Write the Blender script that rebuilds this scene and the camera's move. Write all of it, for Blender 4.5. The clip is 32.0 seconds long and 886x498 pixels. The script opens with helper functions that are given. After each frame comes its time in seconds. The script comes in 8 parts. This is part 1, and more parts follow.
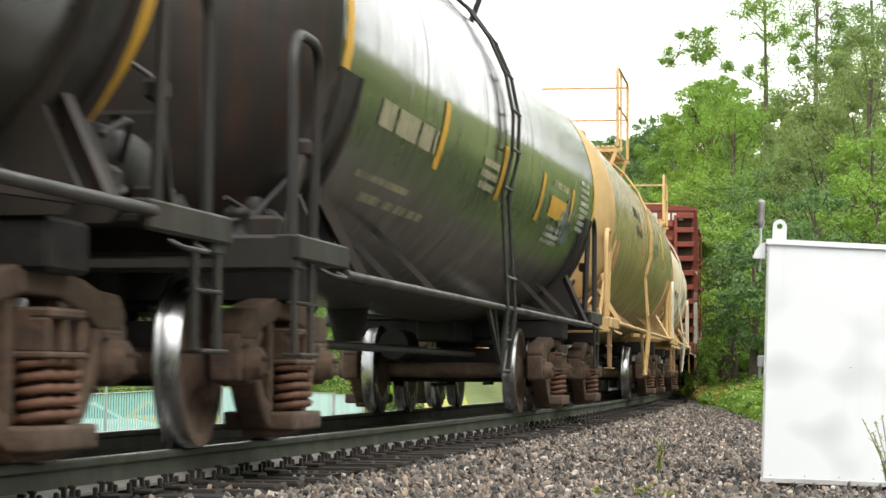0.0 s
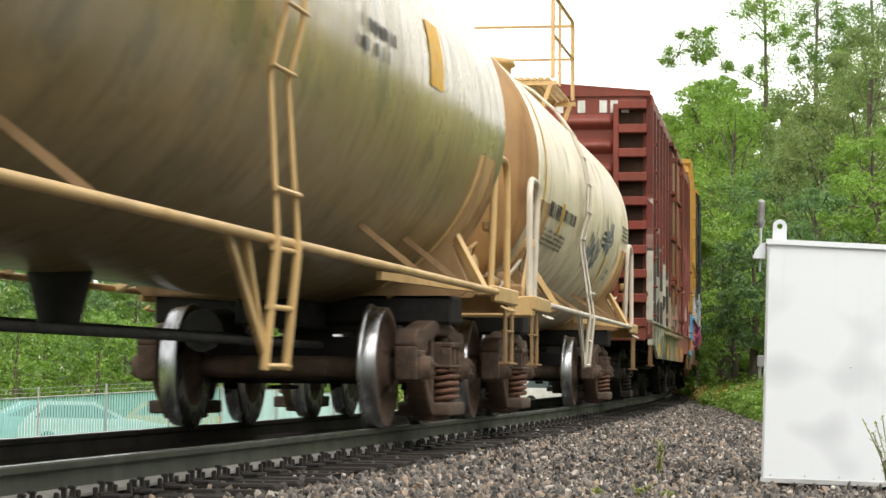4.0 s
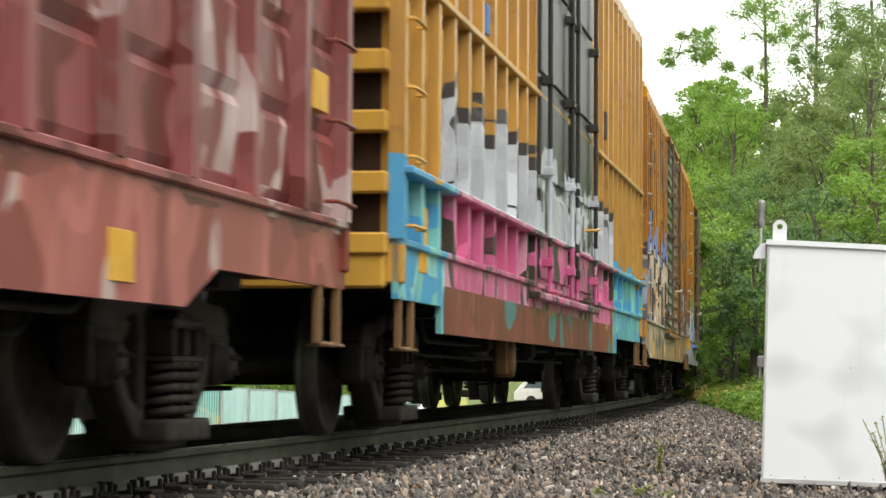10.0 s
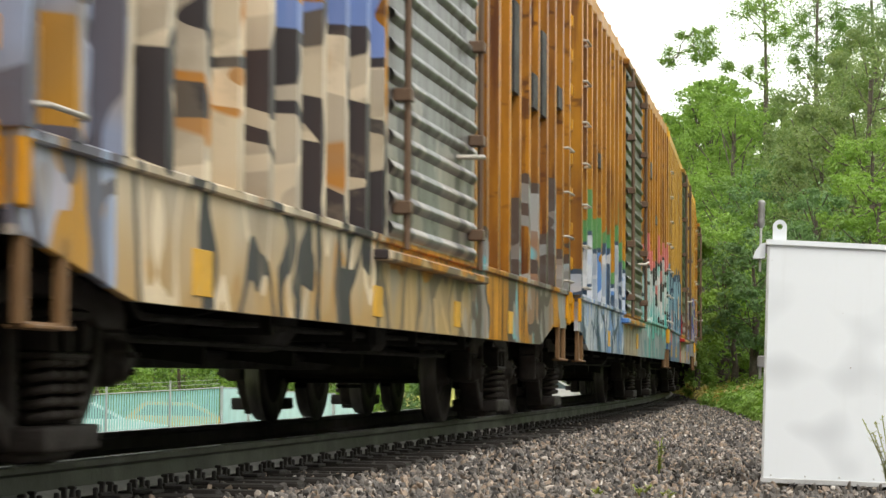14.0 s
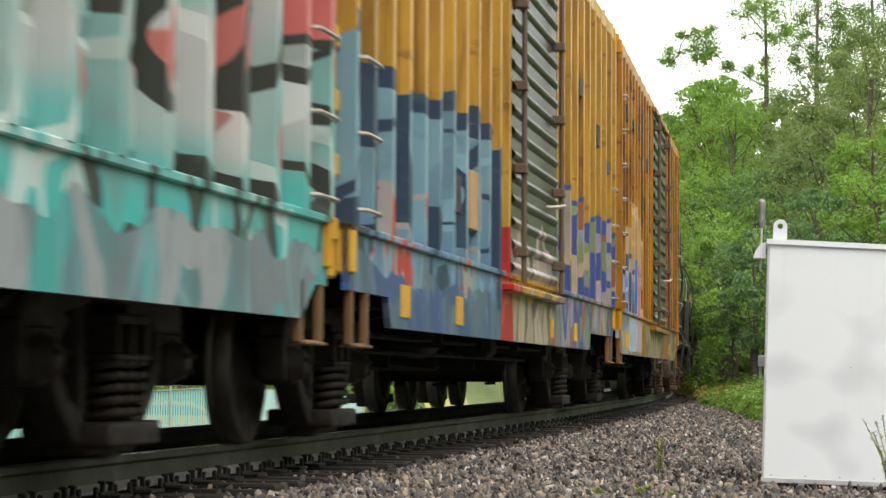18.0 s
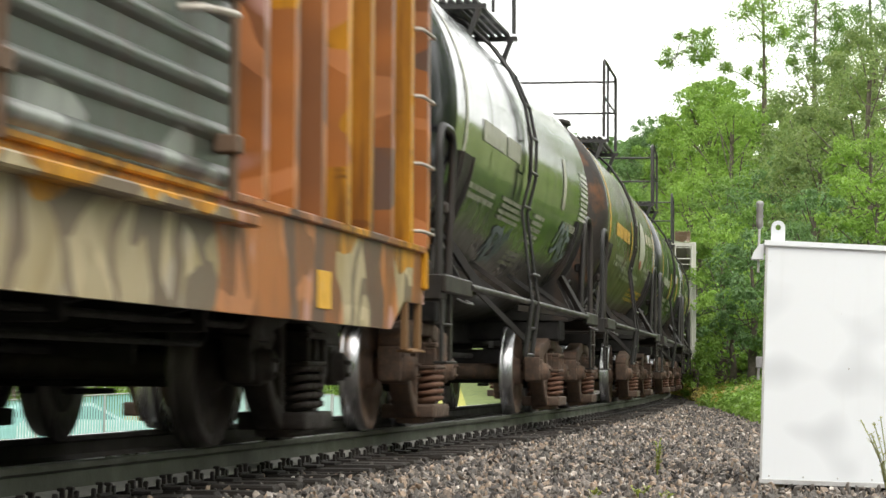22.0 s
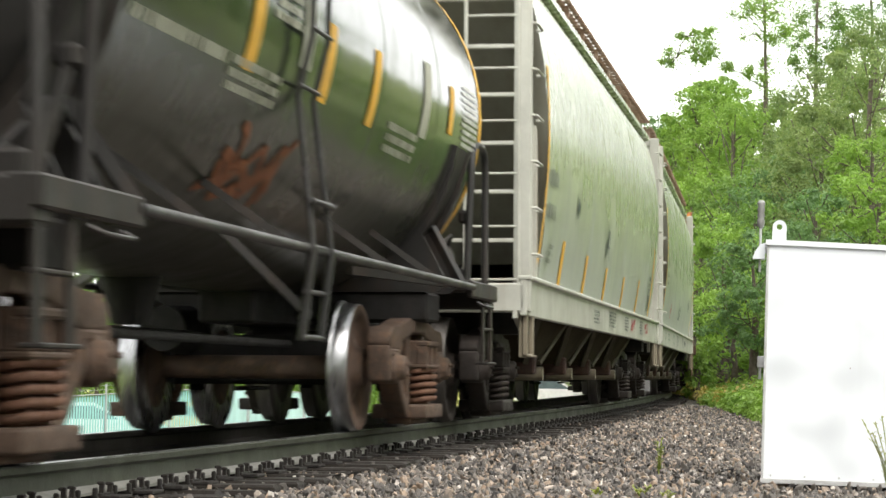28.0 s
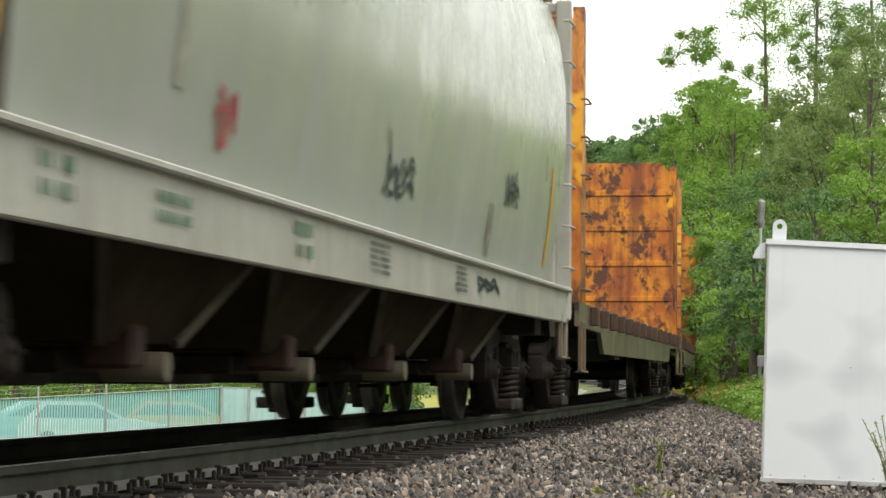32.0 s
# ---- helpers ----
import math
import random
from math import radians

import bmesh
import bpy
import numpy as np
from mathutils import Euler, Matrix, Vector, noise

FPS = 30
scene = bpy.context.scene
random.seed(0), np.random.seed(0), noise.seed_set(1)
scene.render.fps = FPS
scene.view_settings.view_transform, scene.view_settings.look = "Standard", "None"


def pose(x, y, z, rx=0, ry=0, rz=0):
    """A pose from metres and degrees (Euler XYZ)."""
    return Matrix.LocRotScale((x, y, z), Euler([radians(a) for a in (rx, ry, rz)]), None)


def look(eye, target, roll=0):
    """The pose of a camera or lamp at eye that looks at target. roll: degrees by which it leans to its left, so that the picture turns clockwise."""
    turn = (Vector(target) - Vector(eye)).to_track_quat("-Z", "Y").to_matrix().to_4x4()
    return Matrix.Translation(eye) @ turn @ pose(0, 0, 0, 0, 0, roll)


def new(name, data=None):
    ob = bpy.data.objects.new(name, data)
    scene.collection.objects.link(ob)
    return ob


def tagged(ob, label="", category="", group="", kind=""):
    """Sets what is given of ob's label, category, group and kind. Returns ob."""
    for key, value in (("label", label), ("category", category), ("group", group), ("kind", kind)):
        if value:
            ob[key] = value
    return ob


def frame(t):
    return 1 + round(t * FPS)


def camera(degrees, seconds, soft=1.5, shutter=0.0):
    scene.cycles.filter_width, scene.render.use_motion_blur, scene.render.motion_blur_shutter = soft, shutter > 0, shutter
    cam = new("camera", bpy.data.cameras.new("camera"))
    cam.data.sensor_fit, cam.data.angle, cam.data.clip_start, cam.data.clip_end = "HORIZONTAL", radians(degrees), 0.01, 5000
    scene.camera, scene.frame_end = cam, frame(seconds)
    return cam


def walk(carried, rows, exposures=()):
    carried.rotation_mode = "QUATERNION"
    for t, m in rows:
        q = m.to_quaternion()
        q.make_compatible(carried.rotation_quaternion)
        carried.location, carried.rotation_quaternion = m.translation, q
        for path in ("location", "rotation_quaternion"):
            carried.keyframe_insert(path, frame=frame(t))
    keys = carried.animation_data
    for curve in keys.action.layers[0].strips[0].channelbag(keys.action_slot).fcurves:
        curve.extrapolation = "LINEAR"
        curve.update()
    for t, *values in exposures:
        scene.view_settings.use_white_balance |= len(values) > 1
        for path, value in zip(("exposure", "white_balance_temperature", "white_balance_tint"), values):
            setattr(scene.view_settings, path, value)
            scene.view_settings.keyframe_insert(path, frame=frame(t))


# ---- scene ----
# The camera stands beside the outer rail of a long curve.
ZR = 0.33                      # top of the near rail over the flat ground
EYE = (0.0, 0.0, ZR + 0.4351)
PITCH, ROLL, YAW = 2.9503, 0.9255, 0.0
FOV = 21.1447

# The track: a circle whose centre lies on the far side of the rails.
RADIUS = 813.36
TH0 = -0.178493
ANCHOR = (-2.4470, 11.1446)
CX, CY = ANCHOR[0] - RADIUS * math.cos(TH0), ANCHOR[1] - RADIUS * math.sin(TH0)
CANT = 0.0103
U0 = 0.7535                    # middle of a rail head from the centreline

cam = camera(FOV, 32.0, soft=1.5, shutter=0.5)


def aim(dx, dy):
    """The camera's pose, nudged by tiny turns in degrees."""
    return look(EYE, (EYE[0] + 100 * math.tan(radians(YAW + dx)), EYE[1] + 100, EYE[2] + 100 * math.tan(radians(PITCH + dy))), ROLL)


SWAY = [(0, 0, 0), (2, .01, .01), (3.5, 0, 0), (6, .02, .0), (7, .01, 0), (8, -.02, -.015), (9.3, -.015, 0), (10.5, .015, -.02), (12, .02, -.03),
        (13.5, .01, -.015), (14.5, 0, 0), (16.5, 0, .015), (18.5, .015, 0), (20, 0, .005), (21.5, -.04, -.03), (23, -.01, -.015), (24, .01, 0),
        (25.3, 0, .015), (27.5, 0, -.015), (29.3, -.015, -.015), (31, 0, 0), (32, 0, 0)]
walk(cam, [(t, aim(-a, -b)) for t, a, b in SWAY], exposures=[(0, 0.30), (2, 0.22), (4, 0.12), (6, 0.03), (7, 0.05), (8, 0.13), (9, 0.20), (11, 0.15), (13, 0.10), (15, 0.08), (17, 0.02), (18, 0.02), (20, 0.12), (22, 0.26), (24, 0.42), (26, 0.47), (28, 0.45), (29, 0.31), (30, -0.03), (31, -0.15), (32, -0.13)])

# ---- daylight: a bright overcast sky ----
world = bpy.data.worlds.new("overcast")
scene.world = world
world.use_nodes = True
wn, wl = world.node_tree.nodes, world.node_tree.links
wn.clear()
w_out, w_bg = wn.new("ShaderNodeOutputWorld"), wn.new("ShaderNodeBackground")
w_mix, w_sky, w_col = wn.new("ShaderNodeMixRGB"), wn.new("ShaderNodeTexSky"), wn.new("ShaderNodeRGB")
w_sky.sky_type, w_sky.sun_disc = "NISHITA", False
w_sky.sun_elevation, w_sky.sun_rotation = radians(58), radians(150)
w_sky.air_density, w_sky.dust_density = 1.0, 4.0
w_col.outputs[0].default_value = (8.2, 8.2, 7.85, 1)      # the cloud layer
w_mix.inputs[0].default_value = 0.88
w_bg.inputs[1].default_value = 0.25
wl.new(w_sky.outputs[0], w_mix.inputs[1])
wl.new(w_col.outputs[0], w_mix.inputs[2])
wl.new(w_mix.outputs[0], w_bg.inputs[0])
wl.new(w_bg.outputs[0], w_out.inputs[0])
sun_data = bpy.data.lights.new("sun", "SUN")
sun_data.energy, sun_data.angle, sun_data.color = 1.7, radians(35), (1.0, 0.96, 0.9)
sun = new("sun", sun_data)
sun.matrix_world = look((20, -30, 60), (0, 20, 0))


# ---- the train's way along the track ----
KNOTS = (0.0, 12.06, 24.19, 36.47, 48.92, 61.38, 74.03, 87.11, 100.42, 113.91, 127.77, 142.03, 156.6, 171.82, 187.31, 203.14, 218.98)


def travel(t):
    """Metres run since the start, smooth through a value every two seconds."""
    k = (2 * KNOTS[0] - KNOTS[1],) + KNOTS + (2 * KNOTS[-1] - KNOTS[-2],)
    i = min(int(t / 2), 15)
    u = t / 2 - i
    a, b, c, d = k[i:i + 4]
    return b + 0.5 * u * (c - a + u * (2 * a - 5 * b + 4 * c - d + u * (3 * (b - c) + d - a)))


def spot(s, u=0.0, w=0.0):
    """A place s metres along the track, u metres outward of its middle, w metres over the rail tops."""
    th = TH0 + s / RADIUS
    uu = U0 + (u - U0) * math.cos(CANT) - w * math.sin(CANT)
    return Vector((CX + (RADIUS + uu) * math.cos(th), CY + (RADIUS + uu) * math.sin(th), ZR + (u - U0) * math.sin(CANT) + w * math.cos(CANT)))


def on_track(s):
    """The pose of a vehicle there: x away along the track, y to the inner side, z up."""
    th = TH0 + s / RADIUS
    c, d = math.cos(th), math.sin(th)
    ce, se = math.cos(CANT), math.sin(CANT)
    m = Matrix(((-d, -c * ce, -c * se), (c, -d * ce, -d * se), (0, -se, ce))).to_4x4()
    m.translation = spot(s)
    return m


# ---- materials ----
def mixer(nt, fac, a, b, mode="MIX"):
    n = nt.nodes.new("ShaderNodeMixRGB")
    n.blend_type = mode
    for i, v in ((0, fac), (1, a), (2, b)):
        if isinstance(v, (int, float)):
            n.inputs[i].default_value = v if i == 0 else (v, v, v, 1)
        elif isinstance(v, tuple):
            n.inputs[i].default_value = (*v, 1)
        else:
            nt.links.new(v, n.inputs[i])
    return n.outputs[0]


def noise_fac(nt, vec, scale, lo, hi, detail=6, stretch=(1, 1, 1), rough=0.6, at=(0, 0, 0)):
    m = nt.nodes.new("ShaderNodeMapping")
    m.inputs["Scale"].default_value = stretch
    m.inputs["Location"].default_value = at
    nt.links.new(vec, m.inputs[0])
    n = nt.nodes.new("ShaderNodeTexNoise")
    n.inputs["Scale"].default_value, n.inputs["Detail"].default_value, n.inputs["Roughness"].default_value = scale, detail, rough
    nt.links.new(m.outputs[0], n.inputs["Vector"])
    r = nt.nodes.new("ShaderNodeMapRange")
    r.inputs[1].default_value, r.inputs[2].default_value = lo, hi
    nt.links.new(n.outputs[0], r.inputs[0])
    return r.outputs[0]


def maths(nt, op, a, b=0.0, clamp=False):
    n = nt.nodes.new("ShaderNodeMath")
    n.operation, n.use_clamp = op, clamp
    for i, v in ((0, a), (1, b)):
        if isinstance(v, (int, float)):
            n.inputs[i].default_value = v
        else:
            nt.links.new(v, n.inputs[i])
    return n.outputs[0]


def base_material(name):
    m = bpy.data.materials.new(name)
    m.use_nodes = True
    nt = m.node_tree
    bsdf = nt.nodes["Principled BSDF"]
    co = nt.nodes.new("ShaderNodeTexCoord")
    return m, nt, bsdf, co.outputs["Object"]


def bumped(nt, bsdf, height, strength=0.3, distance=0.01):
    b = nt.nodes.new("ShaderNodeBump")
    b.inputs["Strength"].default_value, b.inputs["Distance"].default_value = strength, distance
    nt.links.new(height, b.inputs["Height"])
    nt.links.new(b.outputs[0], bsdf.inputs["Normal"])


def surface(name, base, dark=None, light=None, rough=0.6, metal=0.0, scale=3.0, grain=40.0, bump=0.25, streak=0.0, streak_col=None, amount=0.6, spec=0.5, rim=None):
    """A worn surface: base colour with patches of two tones, fine grain, and upright streaks where asked."""
    m, nt, bsdf, vec = base_material(name)
    dark = dark or tuple(c * 0.6 for c in base)
    light = light or tuple(min(1, c * 1.25) for c in base)
    c = mixer(nt, maths(nt, "MULTIPLY", noise_fac(nt, vec, scale, 0.42, 0.68), amount), base, dark)
    c = mixer(nt, maths(nt, "MULTIPLY", noise_fac(nt, vec, scale * 2.3, 0.5, 0.75, at=(7, 3, 1)), amount), c, light)
    if streak:
        f = noise_fac(nt, vec, 2.2, 0.48, 0.72, stretch=(2.6, 2.6, 0.16), at=(3, 9, 4))
        c = mixer(nt, maths(nt, "MULTIPLY", f, streak), c, streak_col or (0.12, 0.06, 0.035))
    g = noise_fac(nt, vec, grain, 0.25, 0.75)
    c = mixer(nt, maths(nt, "MULTIPLY", g, 0.18), c, dark)
    nt.links.new(c, bsdf.inputs["Base Color"])
    r = nt.nodes.new("ShaderNodeMapRange")
    r.inputs[3].default_value, r.inputs[4].default_value = max(0.05, rough - 0.12), min(1, rough + 0.15)
    nt.links.new(noise_fac(nt, vec, scale * 1.7, 0.3, 0.7, at=(1, 2, 8)), r.inputs[0])
    nt.links.new(r.outputs[0], bsdf.inputs["Roughness"])
    bsdf.inputs["Metallic"].default_value = metal
    bsdf.inputs["Specular IOR Level"].default_value = spec
    if bump:
        bumped(nt, bsdf, g, bump, 0.006)
    return m


# ---- mesh building ----
class Shape:
    """Collects faces of one mesh."""

    def __init__(self):
        self.v, self.f, self.m, self.s = [], [], [], []

    def add(self, verts, faces, mi=0, smooth=False):
        o = len(self.v)
        self.v.extend(tuple(p) for p in verts)
        self.f.extend(tuple(i + o for i in f) for f in faces)
        self.m.extend([mi] * len(faces))
        self.s.extend([smooth] * len(faces))
        return self

    def box(self, x0, x1, y0, y1, z0, z1, mi=0, c=0.008):
        """A block with chamfered edges."""
        x0, x1, y0, y1, z0, z1 = min(x0, x1), max(x0, x1), min(y0, y1), max(y0, y1), min(z0, z1), max(z0, z1)
        c = min(c, (x1 - x0) * .3, (y1 - y0) * .3, (z1 - z0) * .3)
        if c < 0.0015:
            p = [(x, y, z) for x in (x0, x1) for y in (y0, y1) for z in (z0, z1)]
            return self.add(p, [(0, 1, 3, 2), (4, 6, 7, 5), (0, 4, 5, 1), (2, 3, 7, 6), (0, 2, 6, 4), (1, 5, 7, 3)], mi)
        verts, at = [], {}
        for ix, x in enumerate((x0, x1)):
            for iy, y in enumerate((y0, y1)):
                for iz, z in enumerate((z0, z1)):
                    sx, sy, sz = (c, -c)[ix], (c, -c)[iy], (c, -c)[iz]
                    for k, d in enumerate(((0, sy, sz), (sx, 0, sz), (sx, sy, 0))):
                        at[ix, iy, iz, k] = len(verts)
                        verts.append((x + d[0], y + d[1], z + d[2]))
        faces = []
        for i in (0, 1):
            a = [at[i, 0, 0, 0], at[i, 1, 0, 0], at[i, 1, 1, 0], at[i, 0, 1, 0]]
            faces.append(a if i else a[::-1])
            a = [at[0, i, 0, 1], at[0, i, 1, 1], at[1, i, 1, 1], at[1, i, 0, 1]]
            faces.append(a if i else a[::-1])
            a = [at[0, 0, i, 2], at[1, 0, i, 2], at[1, 1, i, 2], at[0, 1, i, 2]]
            faces.append(a if i else a[::-1])
        for a in (0, 1):
            for b in (0, 1):
                faces.append((at[a, b, 0, 0], at[a, b, 1, 0], at[a, b, 1, 1], at[a, b, 0, 1]))
                faces.append((at[a, 0, b, 0], at[a, 1, b, 0], at[a, 1, b, 2], at[a, 0, b, 2]))
                faces.append((at[0, a, b, 1], at[1, a, b, 1], at[1, a, b, 2], at[0, a, b, 2]))
                for d in (0, 1):
                    faces.append((at[a, b, d, 0], at[a, b, d, 1], at[a, b, d, 2]))
        return self.add(verts, faces, mi)

    def prism(self, poly, a0, a1, axis="y", mi=0):
        """A flat outline drawn out along an axis: (x, z) along y, (y, z) along x, (x, y) along z."""
        put = {"y": lambda p, a: (p[0], a, p[1]), "x": lambda p, a: (a, p[0], p[1]), "z": lambda p, a: (p[0], p[1], a)}[axis]
        n = len(poly)
        verts = [put(p, a0) for p in poly] + [put(p, a1) for p in poly]
        faces = [tuple(range(n)), tuple(range(2 * n - 1, n - 1, -1))] + [(i, (i + 1) % n, n + (i + 1) % n, n + i) for i in range(n)]
        return self.add(verts, faces, mi)

    def beam(self, p, q, w, h, mi=0, up=(0, 0, 1)):
        """A bar of w by h between two points."""
        p, q, up = Vector(p), Vector(q), Vector(up)
        d = (q - p).normalized()
        if abs(d.dot(up)) > 0.98:
            up = Vector((1, 0, 0))
        a = d.cross(up).normalized()
        b = a.cross(d)
        verts = [e + a * (i * w / 2) + b * (j * h / 2) for e in (p, q) for i, j in ((-1, -1), (1, -1), (1, 1), (-1, 1))]
        return self.add(verts, [(0, 1, 2, 3), (7, 6, 5, 4), (0, 4, 5, 1), (1, 5, 6, 2), (2, 6, 7, 3), (3, 7, 4, 0)], mi)

    def tube(self, pts, r, n=6, mi=0, closed=False):
        pts = [Vector(p) for p in pts]
        verts, k = [], len(pts)
        up = Vector((0, 0, 1))
        for i, p in enumerate(pts):
            d = (pts[min(i + 1, k - 1)] - pts[max(i - 1, 0)]).normalized()
            if abs(d.dot(up)) > 0.95:
                up = Vector((1, 0, 0)) if abs(d.x) < 0.9 else Vector((0, 1, 0))
            a = d.cross(up).normalized()
            b = a.cross(d)
            verts += [p + (a * math.cos(j * math.tau / n) + b * math.sin(j * math.tau / n)) * r for j in range(n)]
            up = b
        faces = [(i * n + j, i * n + (j + 1) % n, (i + 1) * n + (j + 1) % n, (i + 1) * n + j) for i in range(k - 1) for j in range(n)]
        self.add(verts, faces, mi, True)
        return self.add([verts[i] for i in range(n)] + verts[-n:], [tuple(range(n))[::-1], tuple(range(n, 2 * n))], mi)

    def lathe(self, profile, centre, axis="y", n=24, mi=0, smooth=True, caps=True):
        """Turns (along, radius) pairs about an axis through centre."""
        c = Vector(centre)
        put = {"x": lambda a, r, t: (a, r * math.cos(t), r * math.sin(t)), "y": lambda a, r, t: (r * math.cos(t), a, r * math.sin(t)),
               "z": lambda a, r, t: (r * math.cos(t), r * math.sin(t), a)}[axis]
        k = len(profile)
        verts = [c + Vector(put(a, r, j * math.tau / n)) for a, r in profile for j in range(n)]
        faces = [(i * n + j, i * n + (j + 1) % n, (i + 1) * n + (j + 1) % n, (i + 1) * n + j) for i in range(k - 1) for j in range(n)]
        self.add(verts, faces, mi, smooth)
        if caps:
            self.add(verts[:n], [tuple(range(n))[::-1]], mi)
            self.add(verts[-n:], [tuple(range(n))], mi)
        return self

    def coil(self, centre, r, wire, height, turns, n=10):
        k = turns * n
        x, y, z = centre
        return self.tube([(x + r * math.cos(i * math.tau / n), y + r * math.sin(i * math.tau / n), z + height * i / k) for i in range(k + 1)], wire, 5)

    def mesh(self, name, mats, bevel=0.0):
        me = bpy.data.meshes.new(name)
        me.from_pydata(self.v, [], self.f)
        for m in mats:
            me.materials.append(m)
        me.polygons.foreach_set("material_index", self.m)
        me.polygons.foreach_set("use_smooth", self.s)
        bm = bmesh.new()
        bm.from_mesh(me)
        bmesh.ops.recalc_face_normals(bm, faces=bm.faces)
        if bevel:
            sharp = [e for e in bm.edges if len(e.link_faces) == 2 and e.calc_face_angle(0) > 0.5]
            bmesh.ops.bevel(bm, geom=sharp, offset=bevel, segments=2, profile=0.6, affect="EDGES", clamp_overlap=True)
            for f in bm.faces:
                f.smooth = True
        bm.to_mesh(me)
        bm.free()
        return me


STORE = {}


def part(name, shape, mats, parent, label="", at=None):
    """Links a shape (or a mesh kept under a key) as one mesh object under a thing or a part."""
    me = shape
    if isinstance(shape, Shape):
        me = shape.mesh(name, mats if isinstance(mats, (list, tuple)) else [mats])
    ob = new(name, me)
    ob.parent = parent
    if at is not None:
        ob.matrix_basis = at
    return tagged(ob, label)


def shared(key, make, mats, bevel=0.0):
    if key not in STORE:
        STORE[key] = make().mesh(key, mats if isinstance(mats, (list, tuple)) else [mats], bevel)
    return STORE[key]


def thing(name, label, category, group="", kind=""):
    return tagged(new(name), label, category, group, kind)


def bent(pts, cut=0.12, steps=4):
    """A polyline with its corners rounded."""
    pts = [Vector(p) for p in pts]
    out = [pts[0]]
    for a, b, c in zip(pts, pts[1:], pts[2:]):
        p, q = b + (a - b).normalized() * cut, b + (c - b).normalized() * cut
        out += [p * (1 - t) ** 2 + b * 2 * t * (1 - t) + q * t * t for t in (i / steps for i in range(steps + 1))]
    return out + [pts[-1]]


# ---- train materials ----
IRON = surface("cast_iron_rust", (0.125, 0.083, 0.060), (0.035, 0.024, 0.019), (0.27, 0.15, 0.085), 0.75, 0.2, 5, 50, 0.5)
IRON_DARK = surface("cast_iron_black", (0.019, 0.0125, 0.009), (0.007, 0.005, 0.004), (0.045, 0.027, 0.018), 0.7, 0.0, 5, 50, 0.5)
SPRING_DARK = surface("spring_dark", (0.034, 0.024, 0.019), (0.014, 0.011, 0.009), (0.06, 0.042, 0.032), 0.7, 0.2, 9, 60, 0.3)
WHEEL_DARK = surface("tread_dull", (0.11, 0.10, 0.092), (0.05, 0.045, 0.04), (0.2, 0.19, 0.18), 0.45, 0.8, 6, 80, 0.08)
# grime, taken near black so its colour also deepens shade under the cars
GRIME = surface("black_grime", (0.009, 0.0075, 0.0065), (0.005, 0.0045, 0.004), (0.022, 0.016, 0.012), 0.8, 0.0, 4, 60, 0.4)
STEEL = surface("polished_tread", (0.42, 0.42, 0.43), (0.25, 0.25, 0.26), (0.6, 0.6, 0.6), 0.28, 1.0, 6, 80, 0.08)
SPRING = surface("spring_rust", (0.16, 0.075, 0.045), (0.05, 0.03, 0.02), (0.28, 0.15, 0.09), 0.7, 0.2, 9, 60, 0.3)
GREYPIPE = surface("grey_pipe", (0.30, 0.30, 0.29), (0.12, 0.10, 0.09), (0.5, 0.5, 0.48), 0.45, 0.5, 6, 60, 0.15)
WHITE = surface("marking_white", (0.62, 0.62, 0.58), (0.35, 0.34, 0.3), None, 0.6, 0, 6, 60, 0.1)
YELLOW = surface("marking_yellow", (0.72, 0.40, 0.03), (0.45, 0.25, 0.04), None, 0.5, 0, 6, 60, 0.1)


def paint(name, base, rust=(0.16, 0.07, 0.035), streak=0.5, rough=0.45, dirt=(0.08, 0.065, 0.05), skirt=0.0, spec=0.5, amount=0.5):
    return surface(name, base, tuple(b * 0.55 + d * 0.3 for b, d in zip(base, dirt)), tuple(min(1, b * 1.2 + 0.01) for b in base), rough, 0.0, 1.3, 30, 0.12, streak, rust, amount, spec)


